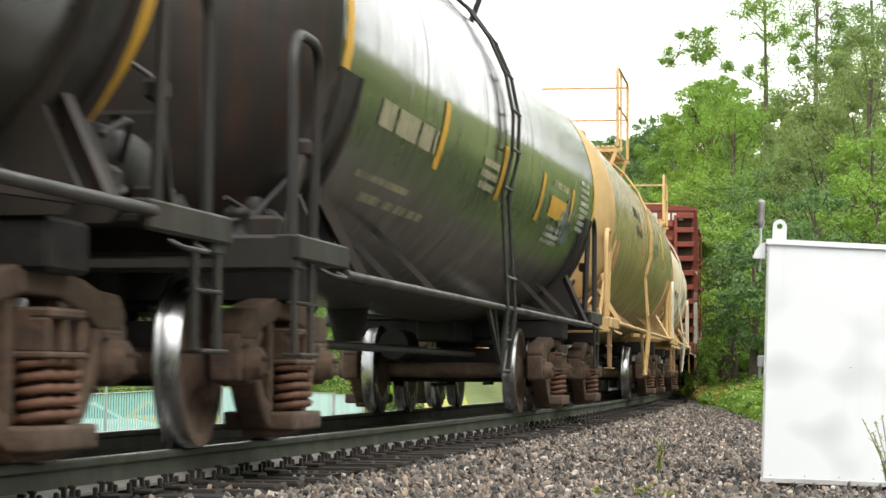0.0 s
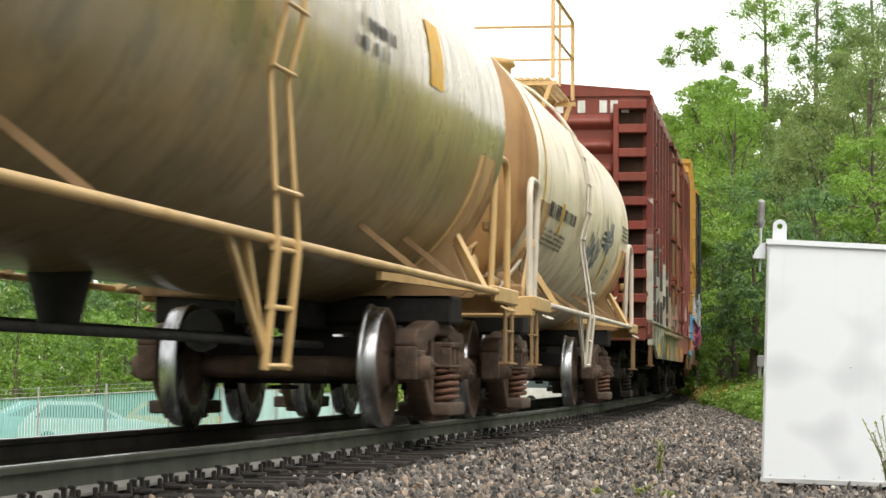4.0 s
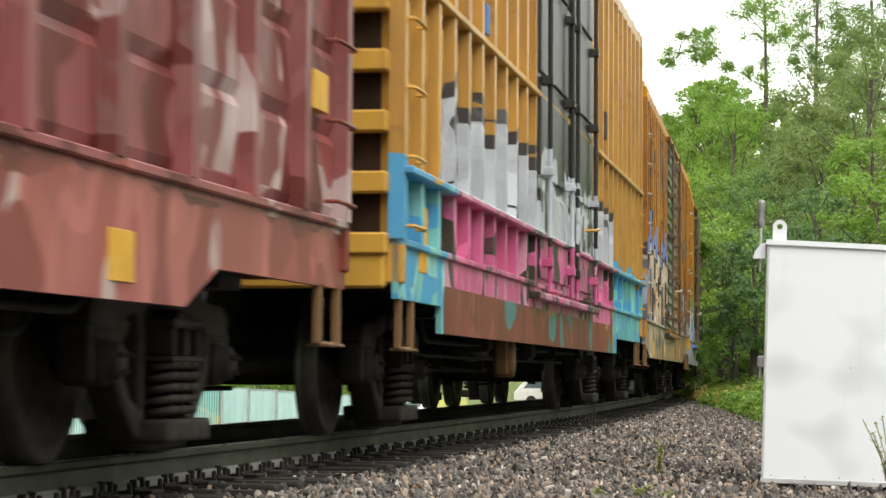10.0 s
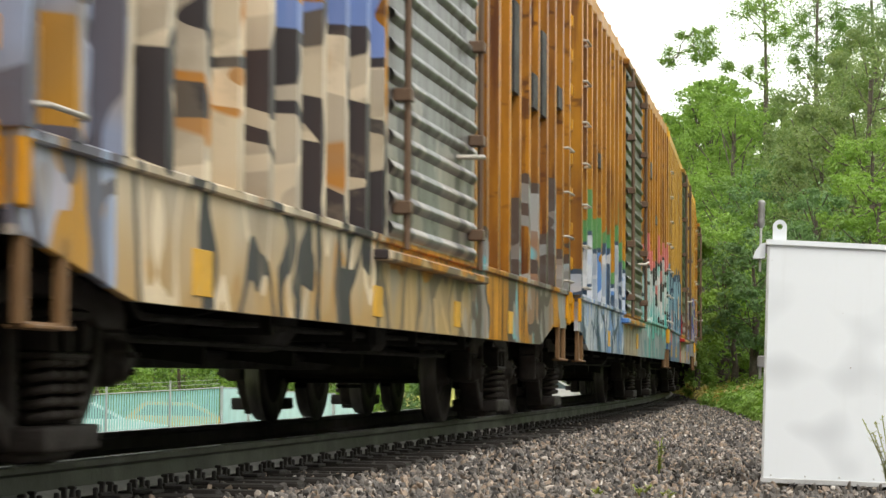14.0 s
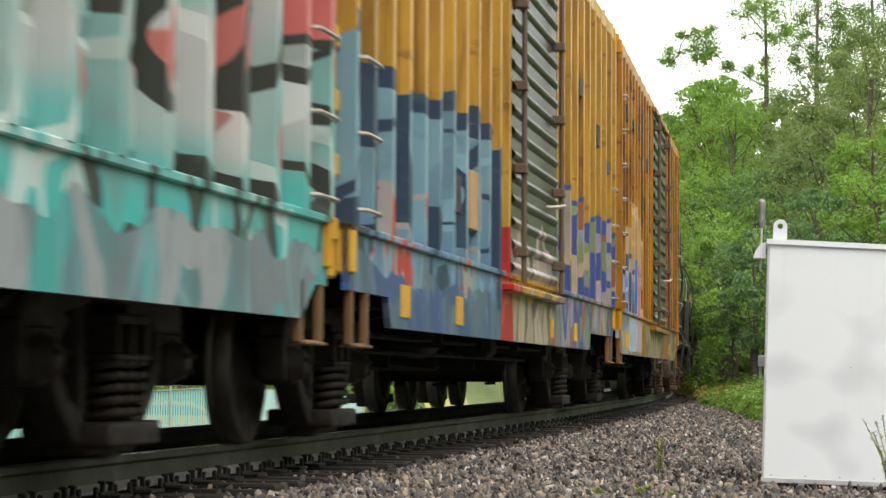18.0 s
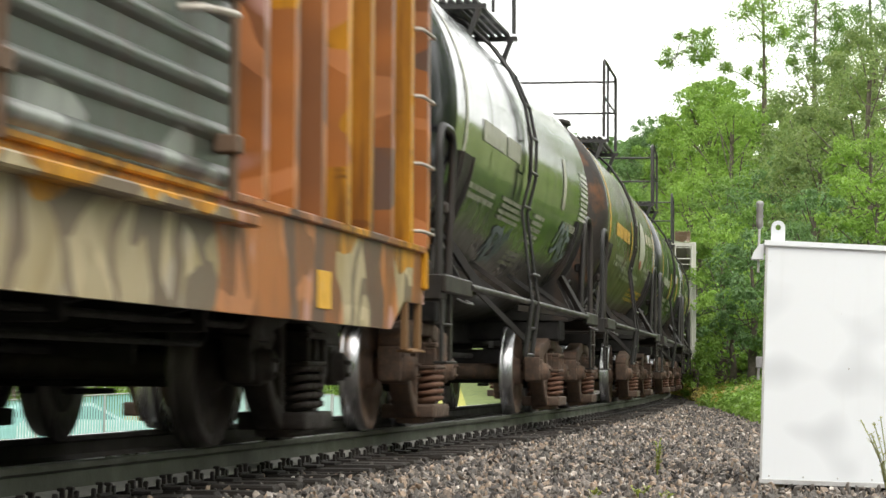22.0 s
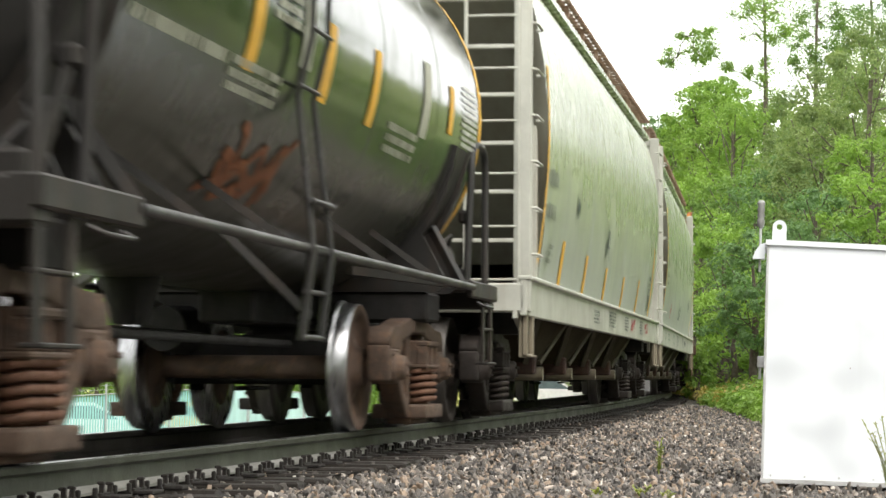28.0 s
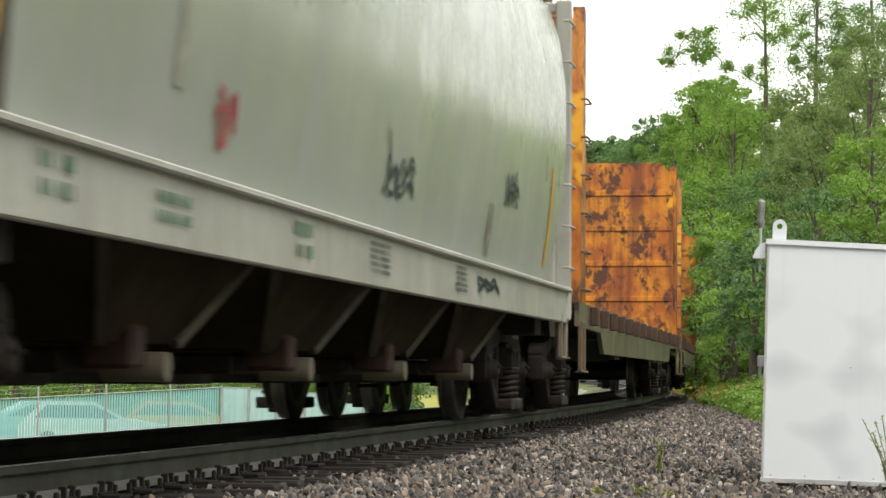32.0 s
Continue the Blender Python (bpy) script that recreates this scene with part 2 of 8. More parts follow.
def glossy_tank(name, base, dust, streak_col, rough=0.13, dust_top=2.0, patches=None, ragged=(1, 1, 0.6), coat=0.22):
    """Dark gloss paint with road dust caked on its lower side and thin runs of dirt; on the ivory tank the dust tone
    also holds shade.
    """
    m, nt, bsdf, vec = base_material(name)
    sep = nt.nodes.new("ShaderNodeSeparateXYZ")
    nt.links.new(vec, sep.inputs[0])
    c = mixer(nt, maths(nt, "MULTIPLY", noise_fac(nt, vec, 0.9, 0.45, 0.7), 0.5), base, tuple(x * 1.7 for x in base))
    if patches:
        c = mixer(nt, noise_fac(nt, vec, 1.6, 0.56, 0.62, 5, at=(4, 4, 2)), c, patches)
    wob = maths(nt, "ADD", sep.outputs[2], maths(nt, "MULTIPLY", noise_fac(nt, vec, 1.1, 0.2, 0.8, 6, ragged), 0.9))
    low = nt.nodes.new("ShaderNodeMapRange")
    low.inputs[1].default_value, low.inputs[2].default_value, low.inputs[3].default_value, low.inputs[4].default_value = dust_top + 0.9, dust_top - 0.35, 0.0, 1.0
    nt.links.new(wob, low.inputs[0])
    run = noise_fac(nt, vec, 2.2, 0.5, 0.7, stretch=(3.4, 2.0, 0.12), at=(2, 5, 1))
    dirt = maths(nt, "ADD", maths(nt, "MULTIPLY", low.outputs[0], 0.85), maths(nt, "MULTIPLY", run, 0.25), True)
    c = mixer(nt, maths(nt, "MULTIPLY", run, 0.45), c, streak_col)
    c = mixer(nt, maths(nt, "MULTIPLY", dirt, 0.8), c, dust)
    nt.links.new(c, bsdf.inputs["Base Color"])
    r = maths(nt, "ADD", maths(nt, "MULTIPLY", dirt, 0.42), rough)
    nt.links.new(maths(nt, "ADD", r, maths(nt, "MULTIPLY", noise_fac(nt, vec, 3.0, 0.35, 0.7), 0.08)), bsdf.inputs["Roughness"])
    nt.links.new(maths(nt, "SUBTRACT", 0.75, maths(nt, "MULTIPLY", dirt, 0.5)), bsdf.inputs["Specular IOR Level"])
    bsdf.inputs["Coat Weight"].default_value, bsdf.inputs["Coat Roughness"].default_value = coat, 0.15
    bumped(nt, bsdf, noise_fac(nt, vec, 2.5, 0.2, 0.8, 2), 0.05, 0.02)
    return m


def white_noise(nt, dims, w=None, v=None):
    n = nt.nodes.new("ShaderNodeTexWhiteNoise")
    n.noise_dimensions = dims
    if w is not None:
        nt.links.new(w, n.inputs["W"])
    if v is not None:
        nt.links.new(v, n.inputs["Vector"])
    s = nt.nodes.new("ShaderNodeSeparateColor")
    nt.links.new(n.outputs["Color"], s.inputs[0])
    return s.outputs


def both(nt, a, b):
    return maths(nt, "MULTIPLY", a, b)


def raw_noise(nt, vec, scale, stretch, at, detail=1.0):
    return noise_fac(nt, vec, scale, 0.0, 1.0, detail, stretch, 0.5, at)


def near(nt, value, level, width):
    return maths(nt, "LESS_THAN", maths(nt, "ABSOLUTE", maths(nt, "SUBTRACT", value, level)), width)


def sprayed(nt, vec, sep, seed_off, c, x0, x1, z0, top, fill, fill2, third, edge, seed, rag=0.2, pitch=0.6, line=0.09, gap=0.1, holes=0.2, halo=None, low=None, low_z=1.2, keep=1.0, hole_col=None, thirds=0.2):
    """Adds a row of sprayed letters between two places along the side: bent strokes, curved gaps and counters under an outlined top."""
    bend = maths(nt, "SUBTRACT", raw_noise(nt, vec, 1.1, (0.8, 0.1, 1.2), (seed, 0, seed)), 0.5)
    curl = maths(nt, "SUBTRACT", raw_noise(nt, vec, 2.6, (1, 0.1, 1), (seed * 2, 1, seed)), 0.5)
    warp = maths(nt, "ADD", maths(nt, "MULTIPLY", bend, 1.3 * pitch + 0.25), maths(nt, "MULTIPLY", curl, 0.7 * pitch))
    x = maths(nt, "ADD", maths(nt, "ADD", sep.outputs[0], warp), seed_off)
    k = maths(nt, "ADD", maths(nt, "DIVIDE", x, pitch * 1.2), seed * 7.3 + 40)
    cell, f = maths(nt, "FLOOR", k), maths(nt, "FRACT", k)
    r = white_noise(nt, "1D", cell)
    wave = maths(nt, "MULTIPLY", maths(nt, "SUBTRACT", raw_noise(nt, vec, 2.2, (1, 0.1, 0.15), (seed, 3, 1)), 0.5), 0.45)
    d = maths(nt, "SUBTRACT", maths(nt, "ADD", maths(nt, "SUBTRACT", top, maths(nt, "MULTIPLY", r[0], rag)), wave), sep.outputs[2])
    along = maths(nt, "ADD", sep.outputs[0], maths(nt, "MULTIPLY", warp, 0.5))
    span = both(nt, both(nt, maths(nt, "GREATER_THAN", along, x0), maths(nt, "LESS_THAN", along, x1)), maths(nt, "GREATER_THAN", sep.outputs[2], z0))
    if keep < 1:
        span = both(nt, span, maths(nt, "LESS_THAN", r[2], keep))
    tilt = maths(nt, "MULTIPLY", curl, 0.55)
    kz = maths(nt, "ADD", maths(nt, "DIVIDE", maths(nt, "ADD", sep.outputs[2], tilt), 0.46), maths(nt, "MULTIPLY", r[1], 5.0))
    cz, fz = maths(nt, "FLOOR", kz), maths(nt, "FRACT", kz)
    comb = nt.nodes.new("ShaderNodeCombineXYZ")
    nt.links.new(cell, comb.inputs[0])
    nt.links.new(cz, comb.inputs[1])
    r2 = white_noise(nt, "3D", None, comb.outputs[0])
    art = mixer(nt, noise_fac(nt, vec, 1.3, 0.46, 0.56, 2, (1, 0.1, 0.6), at=(seed, 1, 2)), fill, fill2)
    cut = 0.66 - 0.30 * thirds
    art = mixer(nt, noise_fac(nt, vec, 2.1, cut, cut + 0.012, 1.5, (1, 0.1, 0.55), 0.5, (seed * 3, 2, 5)), art, third)
    if low:
        m = nt.nodes.new("ShaderNodeMapRange")
        m.inputs[1].default_value, m.inputs[2].default_value = low_z + 0.28, low_z - 0.28
        nt.links.new(maths(nt, "ADD", sep.outputs[2], tilt), m.inputs[0])
        art = mixer(nt, m.outputs[0], art, low)
    # broad shade and lighter bevels inside the letters
    art = mixer(nt, maths(nt, "MULTIPLY", near(nt, raw_noise(nt, vec, 1.7, (1, 0.1, 0.6), (seed, 9, 3)), 0.56, 0.022), 0.7), art, tuple(min(1, v * 1.35 + 0.05) for v in fill))
    art = mixer(nt, maths(nt, "MULTIPLY", noise_fac(nt, vec, 1.6, 0.52, 0.60, 2, (1, 0.1, 0.7), at=(2, seed, 7)), 0.4), art, tuple(v * 0.6 for v in fill2))
    if holes:
        ex = maths(nt, "DIVIDE", maths(nt, "SUBTRACT", f, 0.58), maths(nt, "ADD", maths(nt, "MULTIPLY", r2[2], 0.18), 0.20))
        ez = maths(nt, "DIVIDE", maths(nt, "SUBTRACT", fz, 0.5), 0.42)
        inside = maths(nt, "LESS_THAN", maths(nt, "ADD", both(nt, ex, ex), both(nt, ez, ez)), 1.0)
        art = mixer(nt, both(nt, inside, maths(nt, "LESS_THAN", r2[0], holes)), art, hole_col or edge)
        if line or holes > 0.24:
            art = mixer(nt, near(nt, raw_noise(nt, vec, 1.5, (1, 0.1, 0.75), (seed, 4, seed)), 0.5, 0.05 * min(1, holes * 2.5)), art, edge)
    if gap:
        art = mixer(nt, both(nt, maths(nt, "LESS_THAN", f, min(0.4, 2.2 * gap / pitch)), maths(nt, "GREATER_THAN", r[1], 0.35)), art, edge)
    art = mixer(nt, maths(nt, "LESS_THAN", d, line), art, edge) if line else art
    # worn through and streaked
    art = mixer(nt, maths(nt, "MULTIPLY", noise_fac(nt, vec, 5.0, 0.58, 0.64, 5, (1.2, 0.2, 0.4), at=(seed, 3, 3)), 0.3), art, tuple(v * 0.5 for v in fill))
    if halo:
        c = mixer(nt, maths(nt, "MULTIPLY", both(nt, span, maths(nt, "GREATER_THAN", d, maths(nt, "MULTIPLY", r[2], -0.5))), 0.85), c, halo)
    return mixer(nt, both(nt, span, maths(nt, "GREATER_THAN", d, 0.0)), c, art)


def graffiti(name, body, zones, rust=(0.16, 0.07, 0.035), wear=0.5, rough=0.36, spec=0.25):
    """Worn body paint with sprayed pieces on it; the flanks of the posts are mixed towards the rust colour."""
    m, nt, bsdf, vec = base_material(name)
    sep = nt.nodes.new("ShaderNodeSeparateXYZ")
    nt.links.new(vec, sep.inputs[0])
    info = nt.nodes.new("ShaderNodeObjectInfo")
    rnd = maths(nt, "SUBTRACT", info.outputs["Random"], 0.5)
    streaks = noise_fac(nt, vec, 2.2, 0.48, 0.7, stretch=(2.6, 1.0, 0.16), at=(3, 1, 4))
    c = mixer(nt, maths(nt, "MULTIPLY", noise_fac(nt, vec, 1.3, 0.42, 0.7), 0.5), body, tuple(x * 0.68 for x in body))
    c = mixer(nt, maths(nt, "MULTIPLY", info.outputs["Random"], 0.28), c, tuple(x * 0.6 for x in body))
    c = mixer(nt, maths(nt, "MULTIPLY", streaks, wear), c, rust)
    c = mixer(nt, maths(nt, "MULTIPLY", noise_fac(nt, vec, 5.0, 0.5, 0.62, 6, (2.2, 1.0, 0.09), at=(1, 7, 2)), min(1, wear * 1.2)), c, tuple(x * 0.6 for x in rust))
    c = mixer(nt, maths(nt, "MULTIPLY", noise_fac(nt, vec, 5.0, 0.60, 0.66, 4, (1, 0.2, 1.0)), wear), c, tuple(x * 0.5 for x in rust))
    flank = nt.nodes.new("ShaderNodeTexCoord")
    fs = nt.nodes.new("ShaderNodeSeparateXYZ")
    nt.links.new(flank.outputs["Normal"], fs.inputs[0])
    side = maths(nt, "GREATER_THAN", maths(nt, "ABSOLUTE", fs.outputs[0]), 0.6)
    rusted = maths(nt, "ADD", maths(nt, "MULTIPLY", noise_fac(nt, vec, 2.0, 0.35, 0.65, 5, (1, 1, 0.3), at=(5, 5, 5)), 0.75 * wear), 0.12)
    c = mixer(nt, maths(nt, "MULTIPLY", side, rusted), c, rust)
    off = maths(nt, "MULTIPLY", rnd, 0.22)
    for z in zones:
        c = sprayed(nt, vec, sep, off, c, **z)
    c = mixer(nt, maths(nt, "MULTIPLY", streaks, 0.22 * wear), c, rust)
    # faces turned along the car get an even darker tone, over the spray too
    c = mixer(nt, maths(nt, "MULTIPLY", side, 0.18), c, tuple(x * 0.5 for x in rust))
    nt.links.new(c, bsdf.inputs["Base Color"])
    bsdf.inputs["Roughness"].default_value = rough
    bsdf.inputs["Specular IOR Level"].default_value = spec
    bumped(nt, bsdf, noise_fac(nt, vec, 30, 0.25, 0.75), 0.12, 0.006)
    return m


# ---- bogies ----
def make_wheelset():
    s = Shape()
    s.lathe([(-1.0, 0.075), (-0.78, 0.085), (0.78, 0.085), (1.0, 0.075)], (0, 0, 0), "y", 10)
    for d in (-1, 1):
        s.lathe([(d * a, r) for a, r in ((0.682, 0.30), (0.686, 0.475), (0.694, 0.482), (0.71, 0.478), (0.722, 0.462))], (0, 0, 0), "y", 40, 1, True, False)
        s.lathe([(d * a, r) for a, r in ((0.722, 0.462), (0.822, 0.452), (0.826, 0.446))], (0, 0, 0), "y", 40, 1, True, False)
        s.lathe([(d * a, r) for a, r in ((0.826, 0.446), (0.824, 0.385), (0.795, 0.375), (0.765, 0.25), (0.80, 0.15), (0.86, 0.135), (0.86, 0.08))], (0, 0, 0), "y", 40, 0, True, False)
        s.lathe([(d * a, r) for a, r in ((0.682, 0.30), (0.70, 0.2), (0.66, 0.14), (0.62, 0.09))], (0, 0, 0), "y", 40, 0, True, False)
    return s


def make_side_frame():
    """Slim cast frame: arched top, two columns beside the spring window, sloping lower arms and jaws over the bearings; outer face towards -y."""
    s = Shape()
    for d in (-1, 1):
        s.prism([(d * 0.24, 0.70), (d * 0.56, 0.655), (d * 0.72, 0.585), (d * 1.04, 0.585), (d * 1.09, 0.63), (d * 1.07, 0.70), (d * 0.98, 0.75), (d * 0.72, 0.76), (d * 0.50, 0.80), (d * 0.24, 0.83)], -0.085, 0.085)
        s.prism([(d * 0.255, 0.19), (d * 0.34, 0.17), (d * 0.365, 0.62), (d * 0.40, 0.70), (d * 0.255, 0.72)], -0.07, 0.07)
        s.prism([(d * 0.30, 0.21), (d * 0.33, 0.085), (d * 0.44, 0.115), (d * 0.60, 0.24), (d * 0.775, 0.42), (d * 0.775, 0.60), (d * 0.69, 0.60), (d * 0.66, 0.45), (d * 0.50, 0.29), (d * 0.40, 0.25)], -0.08, 0.08)
        s.prism([(d * 1.02, 0.36), (d * 1.075, 0.36), (d * 1.10, 0.62), (d * 1.02, 0.60)], -0.085, 0.085)
        s.prism([(d * 0.44, 0.63), (d * 0.60, 0.50), (d * 0.66, 0.50), (d * 0.69, 0.60), (d * 0.56, 0.67)], -0.06, 0.06)
    s.prism([(-0.26, 0.71), (0.26, 0.71), (0.24, 0.835), (-0.24, 0.835)], -0.10, 0.10)
    s.prism([(-0.35, 0.085), (0.35, 0.085), (0.36, 0.19), (-0.36, 0.19)], -0.21, 0.20)
    s.prism([(-0.30, 0.045), (0.30, 0.045), (0.34, 0.09), (-0.34, 0.09)], -0.10, 0.10)
    return s


def make_spring():
    return Shape().coil((0, 0, 0.195), 0.064, 0.0205, 0.265, 5)


def make_seat():
    """The bolster's end over the springs, with two cast pockets in its face."""
    s = Shape().box(-0.25, 0.25, -0.20, 0.18, 0.455, 0.485, 0, 0.012).box(-0.22, 0.22, -0.12, 0.16, 0.48, 0.66, 0, 0.012)
    s.box(-0.22, 0.22, -0.20, -0.11, 0.615, 0.66, 0, 0.012)
    for x in (-0.20, 0.0, 0.20):
        s.box(x - 0.022, x + 0.022, -0.195, -0.11, 0.48, 0.62, 0, 0.01)
    return s


def make_bolster():
    s = Shape()
    s.prism([(-1.12, 0.50), (1.12, 0.50), (1.12, 0.64), (0.6, 0.70), (-0.6, 0.70), (-1.12, 0.64)], -0.21, 0.21, "x")
    s.lathe([(0.68, 0.2), (0.80, 0.2)], (0, 0, 0), "z", 16)
    for d in (-1, 1):
        s.box(-0.1, 0.1, d * 0.56, d * 0.72, 0.68, 0.76)
    return s


def make_brake():
    s = Shape()
    for d in (-1, 1):
        s.tube([(d * 0.40, -0.72, 0.36), (d * 0.36, 0, 0.36), (d * 0.40, 0.72, 0.36)], 0.035, 6)
        for e in (-1, 1):
            s.box(d * 0.36, d * 0.42, e * 0.68, e * 0.80, 0.28, 0.52, 0, 0.015)
    s.beam((-0.4, 0.1, 0.4), (0.4, 0.1, 0.62), 0.03, 0.07)
    s.tube([(-0.45, 0.2, 0.3), (0.45, 0.2, 0.3)], 0.02, 6)
    return s


def make_bearing():
    """Roller bearing with its end cap, and the adapter that the frame sits on."""
    s = Shape()
    s.lathe([(0.07, 0.115), (-0.10, 0.118), (-0.12, 0.105), (-0.125, 0.09), (-0.165, 0.088), (-0.185, 0.06), (-0.19, 0.03)], (0, 0, 0), "y", 18)
    s.box(-0.13, 0.13, -0.11, 0.09, 0.075, 0.14, 0, 0.02)
    for a in (0.5, 2.6, 4.7):
        s.lathe([(-0.175, 0.016), (-0.205, 0.016)], (0.05 * math.cos(a), 0, 0.05 * math.sin(a)), "y", 6)
    return s


WHEELSETS = []


def bogie(car, x, iron=None):
    iron = iron or IRON
    b = part("bogie", shared("bolster", make_bolster, GRIME, 0.02), None, car, "cast bogie bolster, grimy, darkened for shade", pose(x, 0, 0))
    for d in (-1, 1):
        turn = pose(0, d * 1.0, 0, 0, 0, 0 if d < 0 else 180)
        part("side_frame", shared("side_frame_" + iron.name, make_side_frame, iron, 0.02), None, b, "rusty cast side frame", turn)
        sm = SPRING_DARK if iron is IRON_DARK else SPRING
        for sx, sy in ((-0.165, -0.115), (0.0, -0.115), (0.165, -0.115), (-0.165, 0.085), (0.165, 0.085)):
            part("coil_spring", shared("coil_spring_" + iron.name, make_spring, sm), None, b, "rusty coil spring", turn @ pose(sx, sy, 0))
        part("spring_seat", shared("spring_seat_" + iron.name, make_seat, iron), None, b, "", turn)
        for e in (-1, 1):
            part("bearing_cap", shared("bearing_cap_" + iron.name, make_bearing, iron), None, b, "", pose(e * 0.889, d * 0.985, 0.457, 0, 0, 0 if d < 0 else 180))
    part("brake_beam", shared("brake_beam", make_brake, GRIME), None, b)
    for e in (-1, 1):
        w = part("wheelset", shared("wheelset_" + iron.name, make_wheelset, [iron, WHEEL_DARK if iron is IRON_DARK else STEEL]), None, b, "steel wheels with polished treads", pose(e * 0.889, 0, 0.457))
        WHEELSETS.append((w, e * 0.889))
    return b


def make_coupler():
    """Points towards -x."""
    s = Shape()
    s.box(-0.62, 0.0, -0.09, 0.09, 0.80, 0.96, 0, 0.02)
    s.prism([(-0.62, -0.10), (-0.60, 0.14), (-0.80, 0.17), (-0.86, 0.05), (-0.76, 0.02), (-0.78, -0.12)], 0.74, 1.02, "z")
    s.tube(bent([(-0.1, -0.22, 0.85), (-0.35, -0.25, 0.62), (-0.62, -0.2, 0.58), (-0.8, -0.12, 0.66)], 0.1), 0.03, 6)
    return s


CARS = []


def vehicle(name, label, category, q0, q1, t0, t1, iron=None, group="freight cars of the train"):
    """An empty car between the coupler planes q0 and q1, with bogies at t0 and t1; returns it and its map from train metres to its own."""
    mid = (t0 + t1) / 2
    car = thing(name, label, category, group)
    car.matrix_basis = on_track(mid)
    CARS.append((car, mid))
    for t in (t0, t1):
        bogie(car, t - mid, iron)
    for d, q in ((1, q0), (-1, q1)):
        part("coupler", shared("coupler", make_coupler, GRIME), None, car, "", pose(q - mid + d * 0.80, 0, 0, 0, 0, 0 if d > 0 else 180))
    return car, lambda q: q - mid


def ladder(parent, x, y, z0, z1, width, mat, along="x", steps=None, rail=0.018, name="ladder"):
    """Two stiles and rungs; width runs along x on a side, along y on an end."""
    s = Shape()
    a = (lambda d: (x + d, y)) if along == "x" else (lambda d: (x, y + d))
    for d in (0, width):
        s.beam((*a(d), z0), (*a(d), z1), 0.05, 0.012) if rail > 0.02 else s.tube([(*a(d), z0), (*a(d), z1)], rail, 6)
    n = steps or max(2, round((z1 - z0) / 0.42))
    for i in range(n):
        z = z0 + 0.08 + i * (z1 - z0 - 0.16) / (n - 1)
        s.tube([(*a(0), z), (*a(width), z)], 0.012, 5)
    return part(name, s, mat, parent)


def scrawl(rng, x, z, width, height, y_of, thick=0.035, strokes=3):
    """Sprayed handwriting-like loops as thin flat ribbons, not readable."""
    s = Shape()
    for k in range(strokes):
        n = 7
        pts = [Vector((x + width * (i + rng.uniform(-.3, .3)) / n, 0, z + height * rng.random())) for i in range(n)]
        pts = bent(pts, min(width / n, height) * 0.4, 4)
        verts = []
        for i, p in enumerate(pts):
            d = (pts[min(i + 1, len(pts) - 1)] - pts[max(i - 1, 0)]).normalized()
            o = Vector((-d.z, 0, d.x)) * thick / 2
            for q in (p - o, p + o):
                verts.append((q.x, y_of(q.z), q.z))
        s.add(verts, [(2 * i, 2 * i + 1, 2 * i + 3, 2 * i + 2) for i in range(len(pts) - 1)])
    return s


def grab(parent, p, q, out, mat, r=0.012):
    """A grab iron from p to q, standing off by out."""
    p, q, o = Vector(p), Vector(q), Vector(out)
    return part("grab_iron", Shape().tube(bent([p, p + o, q + o, q], 0.03, 2), r, 5), mat, parent)


def sill_step(parent, x, y, z, mat, w=0.4, h=0.42):
    s = Shape().tube(bent([(x - w / 2, y, z), (x - w / 2, y, z - h), (x + w / 2, y, z - h), (x + w / 2, y, z)], 0.05, 2), 0.016, 5)
    s.box(x - w / 2, x + w / 2, y - 0.05, y + 0.05, z - h - 0.012, z - h + 0.004, 0, 0.004)
    for d in (-1, 1):
        s.box(x + d * w / 2 - 0.035, x + d * w / 2 + 0.035, y - 0.02, y + 0.02, z - h, z + 0.02, 0, 0.006)
    return part("sill_step", s, mat, parent)

# near-black brown that stands for the shade between the end rungs
SLOT_SHADE = surface("slot_shade", (0.035, 0.020, 0.013), (0.015, 0.010, 0.008), (0.07, 0.035, 0.016), 0.85, 0, 3, spec=0.15)
STEPDIRT = paint("dirty_step", (0.17, 0.09, 0.035), (0.08, 0.04, 0.02), 0.6, 0.6, spec=0.3)


# ---- tank cars ----
def patch(x0, x1, a0, a1, r, zc, s=None, n=3, lift=0.004, shear=0.0):
    """A sheet laid on the shell between two places along it and two angles over the near horizon."""
    s = s or Shape()
    verts = []
    for i in range(n + 1):
        a = radians(a0 + (a1 - a0) * i / n)
        for x in (x0, x1):
            verts.append((x + shear * i / n, -(r + lift) * math.cos(a), zc + (r + lift) * math.sin(a)))
    return s.add(verts, [(2 * i, 2 * i + 1, 2 * i + 3, 2 * i + 2) for i in range(n)], 0, True)


def lettering(rng, x0, x1, a0, a1, r, zc, rows=1, fill=0.75, word=5):
    """Rows of worn stencil strokes that stand for small writing."""
    s = Shape()
    step = (a1 - a0) / rows
    for k in range(rows):
        x = x0 + rng.random() * 0.05
        h = step * 0.62
        unit = h * math.pi / 180 * r * 0.55
        while x < x1 - unit:
            if rng.random() < fill:
                patch(x, x + unit * 0.78, a1 - step * k - h, a1 - step * k, r, zc, s, 1)
            x += unit * (1.0 if rng.random() < 0.85 else 2.0)
    return s


